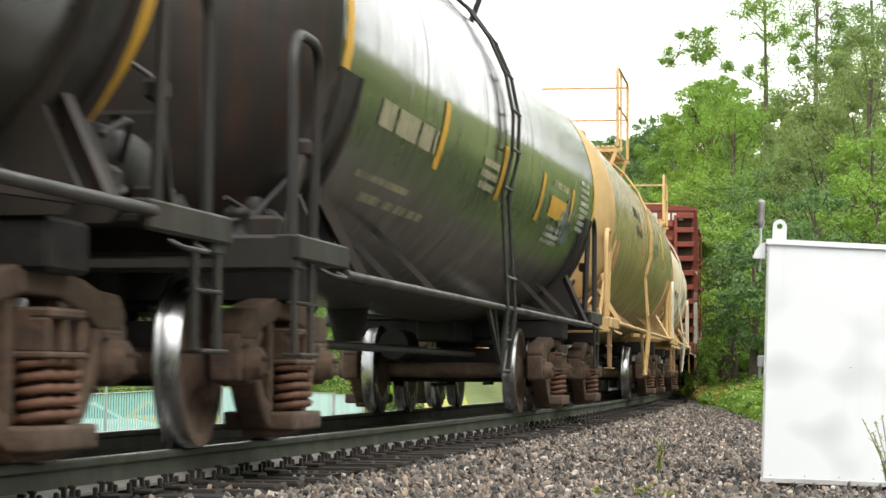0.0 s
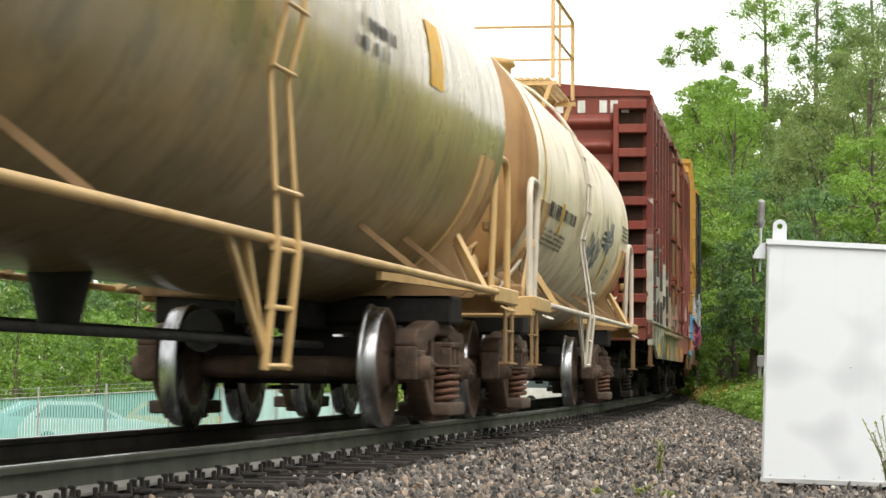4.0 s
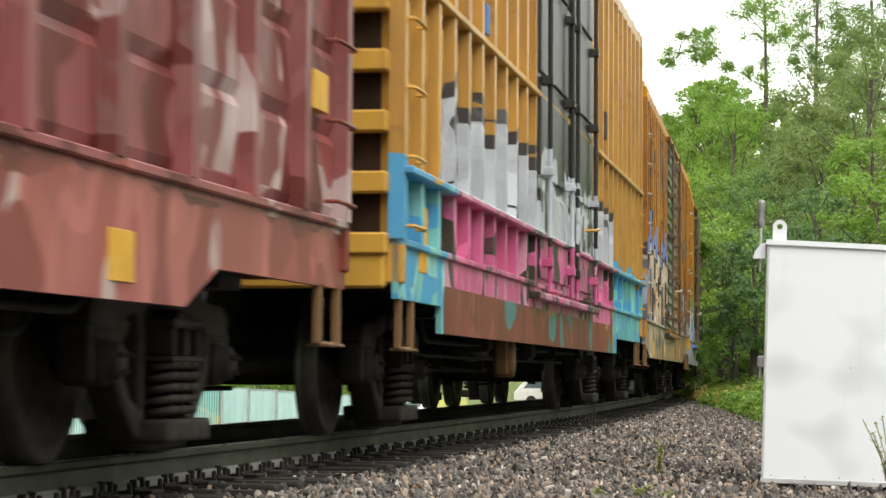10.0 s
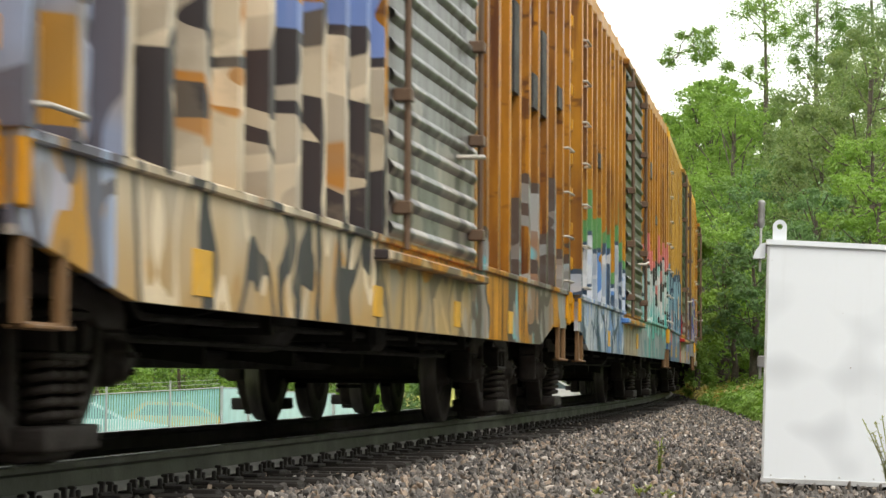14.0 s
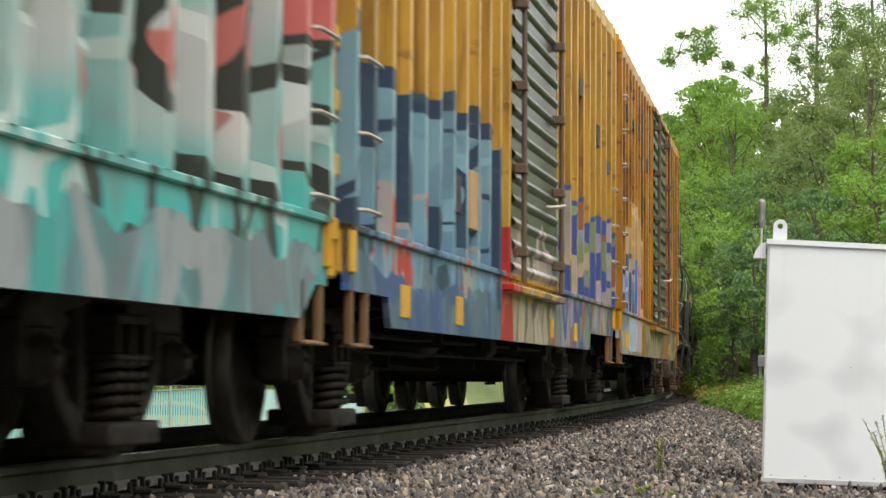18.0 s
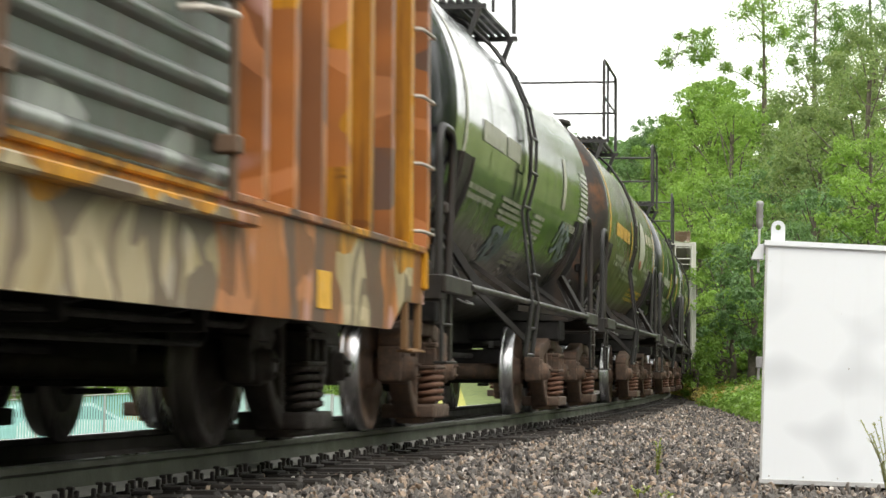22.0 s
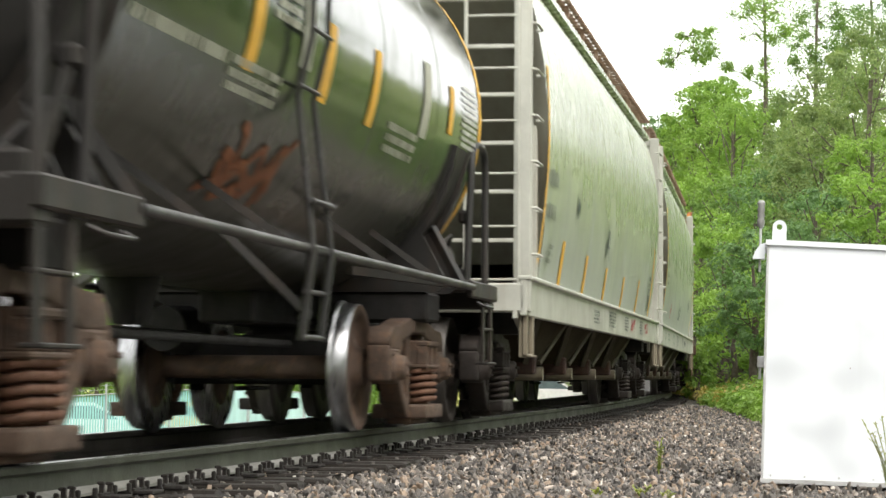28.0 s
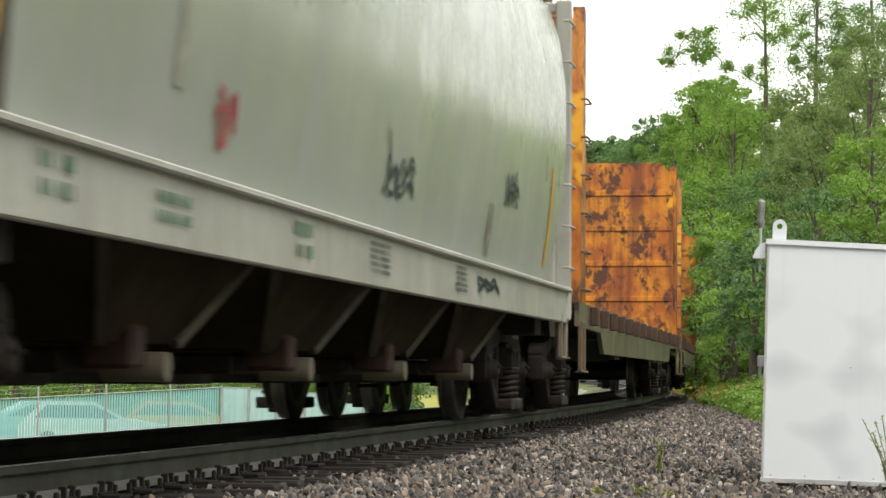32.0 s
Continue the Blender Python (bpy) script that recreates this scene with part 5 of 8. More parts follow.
tank_car("tank_car", "short ivory tank car with black stencilling and an orange head", 34.2, 47.6, 36.35, 45.6, 35.05, 46.85, 1.40, 2.38, IVORY, ORANGE_HEAD, CREAM_FRAME, paint("rail_ivory", (0.66, 0.6, 0.5), (0.25, 0.15, 0.08), 0.4, 0.5), WHITE,
         bands=[(36.2, 0.12, YELLOW)], stripes=[(37.98, 0.16, -21, -8, YELLOW), (43.5, 0.16, -37, -20, YELLOW)],
         blocks=[(36.85, 1.05, -20, -10, 1, 0.97, GRIME), (38.2, 1.2, -18, -10, 1, 0.97, GRIME), (36.9, 1.9, -29, -21, 4, 0.7, GRIME), (42.6, 0.5, -17, -8, 3, 0.9, GRIME), (44.15, 0.4, -33, -25, 2, 1.0, BLUEGREY), (45.1, 0.95, -8, 1, 4, 0.9, GRIME)], dirty=CREAM_DIRT, seed=5, tower=0.9, ladder_at=39.95, tower_mat=CREAM_FRAME, scrawls=[(41.2, 1.65, 1.6, 0.5, BLUEGREY), (42.9, 1.9, 1.2, 0.5, BLUEGREY)])

BLK = (0.035, 0.035, 0.04)
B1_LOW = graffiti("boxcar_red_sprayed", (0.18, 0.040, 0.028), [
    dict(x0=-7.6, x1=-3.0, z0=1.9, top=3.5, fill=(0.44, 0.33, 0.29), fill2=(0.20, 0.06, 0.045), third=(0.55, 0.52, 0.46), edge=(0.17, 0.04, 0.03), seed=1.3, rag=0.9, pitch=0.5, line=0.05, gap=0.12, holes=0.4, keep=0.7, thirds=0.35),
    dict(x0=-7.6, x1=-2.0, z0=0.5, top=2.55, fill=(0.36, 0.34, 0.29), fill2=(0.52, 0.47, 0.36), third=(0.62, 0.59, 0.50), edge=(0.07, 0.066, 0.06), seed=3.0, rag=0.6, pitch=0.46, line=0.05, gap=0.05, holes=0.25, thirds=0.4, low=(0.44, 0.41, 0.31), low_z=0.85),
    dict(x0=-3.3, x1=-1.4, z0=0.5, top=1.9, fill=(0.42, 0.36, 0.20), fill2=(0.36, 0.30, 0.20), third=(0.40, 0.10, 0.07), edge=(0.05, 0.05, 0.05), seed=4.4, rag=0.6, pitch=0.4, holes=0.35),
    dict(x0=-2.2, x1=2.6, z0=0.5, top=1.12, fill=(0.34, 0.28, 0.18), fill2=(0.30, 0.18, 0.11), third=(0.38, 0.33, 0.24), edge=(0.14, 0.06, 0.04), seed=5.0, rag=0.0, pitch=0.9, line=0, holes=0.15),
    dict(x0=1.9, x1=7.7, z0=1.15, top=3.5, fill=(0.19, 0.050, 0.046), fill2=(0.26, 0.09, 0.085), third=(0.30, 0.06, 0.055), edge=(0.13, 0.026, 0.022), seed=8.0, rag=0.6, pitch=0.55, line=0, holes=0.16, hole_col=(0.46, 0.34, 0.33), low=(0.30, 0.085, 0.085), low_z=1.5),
    # white scrawl that also paints in the pale highlights of the ridges
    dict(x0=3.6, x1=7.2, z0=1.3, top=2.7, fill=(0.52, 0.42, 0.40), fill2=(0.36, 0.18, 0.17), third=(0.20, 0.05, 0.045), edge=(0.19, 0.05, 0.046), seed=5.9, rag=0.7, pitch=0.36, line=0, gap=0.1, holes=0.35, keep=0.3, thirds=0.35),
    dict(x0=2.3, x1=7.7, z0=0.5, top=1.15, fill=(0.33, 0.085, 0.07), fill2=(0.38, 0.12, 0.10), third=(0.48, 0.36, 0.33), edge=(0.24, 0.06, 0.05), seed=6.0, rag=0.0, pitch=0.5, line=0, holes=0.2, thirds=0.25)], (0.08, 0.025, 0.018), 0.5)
RED_TRIM = paint("boxcar_red", (0.20, 0.042, 0.026), (0.09, 0.03, 0.02), 0.5, 0.5, spec=0.3)
RED_DOOR = graffiti("boxcar_door_sprayed", (0.29, 0.075, 0.040), [
    dict(x0=-1.6, x1=2.1, z0=1.0, top=1.78, fill=(0.26, 0.13, 0.11), fill2=(0.30, 0.20, 0.14), third=(0.46, 0.38, 0.27), edge=(0.16, 0.05, 0.04), seed=3.9, rag=0.3, pitch=0.6, holes=0.25)], (0.13, 0.05, 0.03), 0.6)
RODS = paint("door_rod", (0.12, 0.07, 0.04), (0.08, 0.04, 0.025), 0.4, 0.5)
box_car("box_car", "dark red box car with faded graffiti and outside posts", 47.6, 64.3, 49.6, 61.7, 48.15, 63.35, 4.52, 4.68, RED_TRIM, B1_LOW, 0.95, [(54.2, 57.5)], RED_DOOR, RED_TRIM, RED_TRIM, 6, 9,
        door_style="sliding", end_bars=True, inner=(49.6, 60.9), tags=[(50.6, 0.72, 0.3, 0.2, YELLOW), (53.6, 0.74, 0.3, 0.2, YELLOW), (57.2, 0.74, 0.3, 0.2, YELLOW), (59.4, 0.75, 0.3, 0.2, YELLOW), (62.5, 1.75, 0.3, 0.2, YELLOW)])

PINKS = dict(fill=(0.60, 0.13, 0.30), fill2=(0.56, 0.10, 0.25), edge=(0.028, 0.032, 0.028))
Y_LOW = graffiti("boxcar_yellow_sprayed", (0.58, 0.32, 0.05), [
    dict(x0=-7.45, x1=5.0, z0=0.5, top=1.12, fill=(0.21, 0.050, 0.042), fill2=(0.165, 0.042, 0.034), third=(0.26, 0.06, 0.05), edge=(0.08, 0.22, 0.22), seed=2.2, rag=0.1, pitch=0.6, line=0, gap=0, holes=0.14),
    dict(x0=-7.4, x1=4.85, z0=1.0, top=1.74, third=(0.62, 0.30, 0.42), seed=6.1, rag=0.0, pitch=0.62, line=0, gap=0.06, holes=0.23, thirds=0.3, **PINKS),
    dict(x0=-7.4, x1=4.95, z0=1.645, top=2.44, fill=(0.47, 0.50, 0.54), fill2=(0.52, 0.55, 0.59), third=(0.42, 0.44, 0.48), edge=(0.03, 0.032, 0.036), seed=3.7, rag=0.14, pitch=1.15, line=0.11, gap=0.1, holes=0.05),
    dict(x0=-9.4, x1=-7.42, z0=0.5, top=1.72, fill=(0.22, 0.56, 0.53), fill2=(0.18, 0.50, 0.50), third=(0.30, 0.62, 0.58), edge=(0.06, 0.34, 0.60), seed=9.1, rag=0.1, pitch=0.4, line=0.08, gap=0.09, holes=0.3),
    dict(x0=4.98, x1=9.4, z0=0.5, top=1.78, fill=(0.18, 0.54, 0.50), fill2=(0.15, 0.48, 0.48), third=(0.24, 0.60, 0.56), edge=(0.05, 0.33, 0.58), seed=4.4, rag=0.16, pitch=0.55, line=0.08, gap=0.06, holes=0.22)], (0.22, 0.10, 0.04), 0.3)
BLUEPLATE, TAG_RED0 = surface("blue_plate", (0.05, 0.16, 0.42), None, None, 0.5), surface("red_plate", (0.45, 0.05, 0.04), None, None, 0.5)
Y_TRIM = paint("boxcar_yellow", (0.58, 0.32, 0.05), (0.24, 0.11, 0.04), 0.45, 0.38, spec=0.35)
BLACK_DOOR = graffiti("door_black_sprayed", (0.024, 0.027, 0.026), [
    dict(x0=-2.9, x1=2.6, z0=0.95, top=1.8, third=(0.62, 0.30, 0.42), seed=5.1, rag=0.15, pitch=0.5, line=0.05, gap=0.05, holes=0.2, thirds=0.3, **PINKS),
    dict(x0=-2.9, x1=2.6, z0=1.62, top=2.42, fill=(0.47, 0.50, 0.54), fill2=(0.52, 0.55, 0.59), third=(0.10, 0.11, 0.10), edge=(0.03, 0.032, 0.036), seed=3.7, rag=0.35, pitch=0.55, line=0.05, gap=0.06, holes=0.1)], (0.06, 0.05, 0.045), 0.3)
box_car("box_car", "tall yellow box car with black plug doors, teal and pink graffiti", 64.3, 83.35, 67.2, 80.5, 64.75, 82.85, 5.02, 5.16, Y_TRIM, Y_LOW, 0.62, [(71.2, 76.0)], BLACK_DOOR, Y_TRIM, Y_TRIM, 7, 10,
        door_style="plug", ledge=1.66, gear=70.75, inner=(66.35, 79.35), slopes=(0.02, 0.02), tags=[(65.45, 1.05, 0.3, 0.42, YELLOW), (68.1, 3.35, 0.22, 0.22, BLUEPLATE), (68.1, 2.95, 0.22, 0.22, BLUEPLATE), (77.4, 3.1, 0.3, 0.3, GRIME), (79.2, 3.75, 0.22, 0.22, TAG_RED0), (79.2, 3.42, 0.22, 0.22, TAG_RED0)])

GRABSTEEL = surface("grab_steel", (0.50, 0.46, 0.40), (0.25, 0.20, 0.15), (0.66, 0.64, 0.60), 0.4, 0.4, 6, 60, 0.1)
SPRAY_BLUE, SPRAY_PINK, SPRAY_SKY, SPRAY_BLUSH, SPRAY_TAN = (surface("spray_" + n, c, tuple(v * 0.7 for v in c), None, 0.5, 0, 4, 50, 0.1, 0.3, (0.16, 0.08, 0.04), spec=0.25) for n, c in (
    ("blue", (0.05, 0.21, 0.46)), ("pink", (0.56, 0.22, 0.33)), ("sky", (0.42, 0.55, 0.64)), ("blush", (0.56, 0.40, 0.40)), ("tan", (0.56, 0.34, 0.16))))
NAVY = (0.020, 0.055, 0.10)
ART = {"a": [dict(x0=-2.0, x1=2.2, z0=0.5, top=1.1, fill=(0.44, 0.30, 0.13), fill2=(0.36, 0.30, 0.22), third=(0.40, 0.34, 0.26), edge=(0.16, 0.12, 0.08), seed=6.3, rag=0.0, pitch=0.7, line=0, gap=0.04, holes=0.25),
             dict(x0=-7.7, x1=-1.5, z0=0.5, top=2.38, fill=(0.62, 0.52, 0.37), fill2=(0.50, 0.43, 0.33), third=(0.50, 0.22, 0.04), edge=BLK, seed=2.1, rag=0.25, pitch=0.62, line=0.06, gap=0.05, holes=0.2, halo=(0.16, 0.30, 0.66), low=(0.46, 0.29, 0.11), low_z=1.0, thirds=0.16),
             dict(x0=-7.8, x1=-6.5, z0=0.6, top=2.25, fill=(0.30, 0.36, 0.50), fill2=(0.40, 0.33, 0.25), third=(0.50, 0.26, 0.04), edge=(0.12, 0.12, 0.15), seed=7.7, rag=0.3, pitch=0.3, holes=0.2),
             dict(x0=1.9, x1=7.7, z0=0.5, top=2.3, fill=(0.26, 0.27, 0.26), fill2=(0.30, 0.17, 0.10), third=(0.18, 0.42, 0.45), edge=(0.08, 0.06, 0.05), seed=5.5, rag=0.9, pitch=0.45, holes=0.3, keep=0.8, thirds=0.2)],
       "b": [dict(x0=-2.0, x1=2.2, z0=0.5, top=1.1, fill=(0.34, 0.28, 0.18), fill2=(0.30, 0.30, 0.27), third=(0.40, 0.34, 0.26), edge=(0.16, 0.12, 0.08), seed=6.3, rag=0.0, pitch=0.7, line=0, gap=0.04, holes=0.25),
             dict(x0=-7.6, x1=-1.3, z0=0.5, top=1.95, fill=(0.50, 0.51, 0.53), fill2=(0.34, 0.41, 0.50), third=(0.10, 0.25, 0.55), edge=(0.03, 0.07, 0.12), seed=4.2, rag=0.5, pitch=0.5, line=0.05, gap=0.05, holes=0.16, halo=(0.04, 0.28, 0.10), thirds=0.34),
             dict(x0=1.5, x1=7.8, z0=0.5, top=2.25, fill=(0.47, 0.50, 0.48), fill2=(0.22, 0.46, 0.43), third=(0.50, 0.16, 0.14), edge=(0.03, 0.045, 0.04), seed=6.6, rag=0.35, pitch=0.55, line=0.05, gap=0.045, holes=0.16, halo=(0.62, 0.16, 0.17), low=(0.04, 0.46, 0.42), low_z=1.3, thirds=0.14),
             dict(x0=1.2, x1=7.8, z0=0.5, top=1.03, fill=(0.10, 0.23, 0.24), fill2=(0.19, 0.22, 0.24), third=(0.05, 0.36, 0.34), edge=(0.30, 0.33, 0.34), seed=1.9, rag=0.0, pitch=0.8, line=0, holes=0.2)],
       "c": [dict(x0=-2.0, x1=2.2, z0=0.5, top=1.1, fill=(0.44, 0.38, 0.28), fill2=(0.40, 0.33, 0.22), third=(0.40, 0.34, 0.26), edge=(0.16, 0.12, 0.08), seed=6.3, rag=0.0, pitch=0.7, line=0, gap=0.04, holes=0.25),
             dict(x0=-7.7, x1=-1.55, z0=0.5, top=2.36, fill=(0.16, 0.31, 0.385), fill2=(0.20, 0.355, 0.42), third=(0.15, 0.28, 0.36), edge=NAVY, seed=3.3, rag=0.22, pitch=0.85, line=0.13, gap=0.12, holes=0.1, low=(0.055, 0.15, 0.36), low_z=1.15),
             dict(x0=-7.0, x1=-2.4, z0=0.95, top=1.62, fill=(0.07, 0.15, 0.30), fill2=(0.20, 0.36, 0.44), third=(0.50, 0.05, 0.035), edge=(0.36, 0.36, 0.34), seed=8.3, rag=0.5, pitch=0.5, line=0.04, gap=0.0, holes=0.2, keep=0.5, thirds=0.35, hole_col=(0.48, 0.05, 0.03)),
             dict(x0=-7.7, x1=-1.55, z0=0.5, top=0.98, fill=(0.075, 0.14, 0.20), fill2=(0.11, 0.17, 0.22), third=(0.08, 0.13, 0.30), edge=(0.05, 0.10, 0.24), seed=2.8, rag=0.0, pitch=0.9, line=0, holes=0.1),
             dict(x0=-1.75, x1=-1.0, z0=0.5, top=1.6, fill=(0.48, 0.03, 0.02), fill2=(0.42, 0.02, 0.02), third=(0.50, 0.20, 0.17), edge=(0.38, 0.02, 0.02), seed=2.0, rag=0.05, pitch=0.7, line=0, gap=0, holes=0),
             dict(x0=1.6, x1=7.7, z0=0.5, top=2.22, fill=(0.20, 0.25, 0.13), fill2=(0.38, 0.33, 0.43), third=(0.46, 0.38, 0.24), edge=(0.05, 0.085, 0.28), seed=7.7, rag=0.2, pitch=0.32, line=0.05, gap=0.025, holes=0.3, thirds=0.38, hole_col=(0.30, 0.11, 0.05))],
       "d": [dict(x0=-6.6, x1=-3.3, z0=1.2, top=2.75, fill=(0.56, 0.37, 0.16), fill2=(0.50, 0.31, 0.12), third=(0.60, 0.46, 0.28), edge=(0.12, 0.10, 0.08), seed=2.6, rag=0.5, pitch=0.6, line=0, gap=0, holes=0, thirds=0.3),
             dict(x0=-2.0, x1=7.7, z0=0.5, top=1.1, fill=(0.40, 0.33, 0.20), fill2=(0.36, 0.28, 0.14), third=(0.40, 0.34, 0.26), edge=(0.16, 0.12, 0.08), seed=6.3, rag=0.0, pitch=0.7, line=0, gap=0.04, holes=0.25),
             dict(x0=-7.6, x1=-3.0, z0=0.5, top=1.98, fill=(0.40, 0.38, 0.44), fill2=(0.10, 0.26, 0.52), third=(0.58, 0.26, 0.34), edge=(0.09, 0.10, 0.14), seed=4.9, rag=0.3, pitch=0.42, line=0.06, gap=0.05, holes=0.15, keep=0.6, thirds=0.4),
             dict(x0=-7.6, x1=-3.0, z0=0.5, top=1.0, fill=(0.36, 0.40, 0.42), fill2=(0.40, 0.36, 0.38), third=(0.30, 0.36, 0.42), edge=(0.40, 0.22, 0.06), seed=1.1, rag=0.0, pitch=0.5, line=0, holes=0.2),
             dict(x0=2.0, x1=7.6, z0=0.5, top=3.4, fill=(0.36, 0.13, 0.03), fill2=(0.20, 0.08, 0.03), third=(0.46, 0.26, 0.22), edge=(0.12, 0.07, 0.05), seed=9.4, rag=1.4, pitch=0.55, line=0, holes=0.1, keep=0.6)]}


LOWSILL = {"a": (84.2, 98.3, 1.2, 0.9), "b": (100.7, 115.2, 0.8, 0.3), "c": (117.1, 128.6, 0.1, 0.08), "d": (132.1, 145.8, 0.1, 0.4)}
DOORTINT = {"a": ((0.40, 0.36, 0.32), 2.3), "b": ((0.20, 0.27, 0.24), 1.6), "c": ((0.58, 0.44, 0.42), 1.75), "d": ((0.26, 0.28, 0.25), 1.4)}


def yellow_box(key, q0, q1, t0, t1, b0, b1, door, label, seed, top, rusty, trim, tags):
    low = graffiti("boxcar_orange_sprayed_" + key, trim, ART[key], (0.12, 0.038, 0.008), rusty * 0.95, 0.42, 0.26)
    mid = (t0 + t1) / 2
    tint, reach = DOORTINT[key]
    door_mat = graffiti("door_silver_" + key, (0.30, 0.31, 0.30) if key == "a" else (0.085, 0.105, 0.085), [dict(x0=door[0] - mid - 0.2, x1=door[1] - mid + 0.2, z0=1.0, top=reach, fill=tint, fill2=(0.36, 0.36, 0.35), third=(0.30, 0.27, 0.24), edge=(0.12, 0.11, 0.11), seed=seed * 0.9, rag=0.4, pitch=0.5, line=0, holes=0.15, keep=0.8)], (0.10, 0.08, 0.07), 0.6)
    door_mat.node_tree.nodes["Principled BSDF"].inputs["Metallic"].default_value = 0.55 if key == "a" else 0.3
    door_mat.node_tree.nodes["Principled BSDF"].inputs["Roughness"].default_value = 0.34
    t = paint("boxcar_orange_" + key, trim, (0.15, 0.06, 0.02), rusty * 0.8, 0.42, spec=0.26)
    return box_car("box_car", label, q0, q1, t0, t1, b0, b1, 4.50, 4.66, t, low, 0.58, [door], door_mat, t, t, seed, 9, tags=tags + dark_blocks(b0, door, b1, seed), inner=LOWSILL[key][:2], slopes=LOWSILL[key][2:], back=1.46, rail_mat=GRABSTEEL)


def dark_blocks(b0, door, b1, seed):
    """Painted-out lettering: dark squares on the posts, high on the side."""
    rg = random.Random(seed)
    out = []
    for a, b in ((b0 + 1.0, door[0] - 0.8), (door[1] + 0.8, b1 - 0.8)):
        x = a
        while x < b:
            if rg.random() < (0.6 if seed in (8, 11) else 0.3):
                out.append((x, rg.choice((2.7, 2.9, 3.25, 3.3, 3.6)), 0.3, rg.choice((0.15, 0.2, 0.3, 0.75)) if seed == 8 else rg.uniform(0.12, 0.24), BLACKOUT))
            x += 0.58
    return out


BLACKOUT = surface("painted_out", (0.03, 0.03, 0.03), None, (0.07, 0.06, 0.05), 0.6)
yellow_box("a", 83.35, 100.0, 85.75, 97.6, 84.05, 99.3, (90.2, 93.5), "rusty yellow box car, ribbed silver door, cream and black graffiti", 8, 3.1, 0.9, (0.60, 0.26, 0.006),
           [(86.2, 0.73, 0.3, 0.2, YELLOW), (90.0, 0.74, 0.25, 0.18, YELLOW), (92.8, 0.74, 0.25, 0.18, YELLOW), (95.4, 0.74, 0.25, 0.18, YELLOW)])
yellow_box("b", 100.0, 115.7, 101.9, 113.4, 100.35, 115.45, (106.2, 109.1), "yellow box car, grey ribbed door, white and teal graffiti", 9, 2.2, 0.7, (0.60, 0.275, 0.007),
           [(108.6, 0.78, 0.3, 0.2, YELLOW), (104.0, 0.75, 0.25, 0.18, YELLOW)])
yellow_box("c", 115.7, 131.6, 117.6, 129.5, 115.95, 131.1, (122.1, 125.2), "bright yellow box car, silver door, pale blue graffiti", 10, 2.5, 0.5, (0.68, 0.40, 0.05),
           [(120.03, 1.45, 0.5, 0.42, SPRAY_TAN), (119.28, 1.52, 0.32, 0.26, BLACKOUT), (117.5, 0.75, 0.3, 0.2, YELLOW), (119.6, 0.75, 0.3, 0.2, YELLOW), (125.0, 0.75, 0.25, 0.18, YELLOW), (127.0, 0.75, 0.25, 0.18, YELLOW)])
yellow_box("d", 131.6, 147.25, 133.55, 145.1, 131.95, 146.45, (138.4, 141.7), "orange-yellow box car, grey ribbed door, pink scrawls", 11, 1.9, 0.75, (0.62, 0.285, 0.007),
           [(133.1, 0.75, 0.3, 0.2, YELLOW), (143.5, 0.75, 0.3, 0.2, YELLOW), (134.81, 1.23, 0.14, 0.72, SPRAY_BLUE), (135.40, 1.23, 0.14, 0.66, SPRAY_PINK), (133.8, 0.72, 1.3, 0.44, SPRAY_SKY),
            (133.45, 0.76, 0.28, 0.2, YELLOW), (135.2, 0.72, 1.1, 0.44, SPRAY_BLUSH)])

PALE = surface("faded_white_band", (0.42, 0.42, 0.33), (0.2, 0.2, 0.14), None, 0.5, 0, 5, 40, 0.1)
tank_car("tank_car", "dark green tank car with pale stripes and stencilling", 147.25, 159.4, 149.35, 157.55, 148.05, 158.75, 1.42, 2.40, OLIVE_TANK, BLACK_HEAD, DARKFRAME, RAIL_DARK, WHITE,
         bands=[(149.1, 0.12, PALE)], stripes=[(152.9, 0.22, -8, 12, PALE), (155.68, 0.24, -11, 10, PALE)],
         blocks=[(150.0, 2.3, -9, 2, 1, 0.95, PALE), (149.5, 1.75, -25, -19, 2, 0.95, PALE), (151.65, 1.4, -27, -18, 4, 0.97, PALE), (153.8, 0.8, -31, -18, 5, 0.97, PALE), (153.2, 1.0, -42, -35, 3, 0.9, PALE), (157.3, 0.75, -12, 10, 10, 0.95, WHITE), (156.2, 1.0, -20, -15, 1, 0.9, PALE)], seed=12, scrawls=[(151.9, 1.42, 1.1, 0.36, PALEBLUE), (155.9, 1.62, 1.3, 0.42, PALEBLUE)])
tank_car("tank_car", "brown-green tank car, rusty head, yellow lettering and a pale round emblem", 159.4, 171.75, 161.3, 169.75, 160.2, 171.05, 1.42, 2.40, BROWN_TANK, surface("rusty_head", (0.03, 0.024, 0.02), (0.015, 0.013, 0.012), (0.30, 0.11, 0.03), 0.55, 0, 1.4, 40, 0.2), DARKFRAME, RAIL_DARK, WHITE,
         bands=[(161.1, 0.14, YELLOW), (170.1, 0.12, YELLOW)], stripes=[(165.0, 0.16, -14, 8, YELLOW)], emblems=[(167.3, -1, 0.58, 0.36, PALE), (167.15, -12.5, 0.2, 0.07, TAG_RED0)],
         blocks=[(162.2, 2.4, -10, 1, 1, 0.95, YELLOW), (168.0, 1.65, -1, 9, 1, 0.95, OLDCREAM), (162.6, 2.2, -22, -15, 2, 0.7, PALE), (164.2, 3.3, -27, -20, 2, 0.75, PALE), (166.6, 2.9, -37, -28, 3, 0.8, YELLOW), (168.0, 1.4, -20, -12, 2, 0.7, PALE), (169.72, 0.66, -9, 13, 11, 0.97, WHITE)], seed=13)
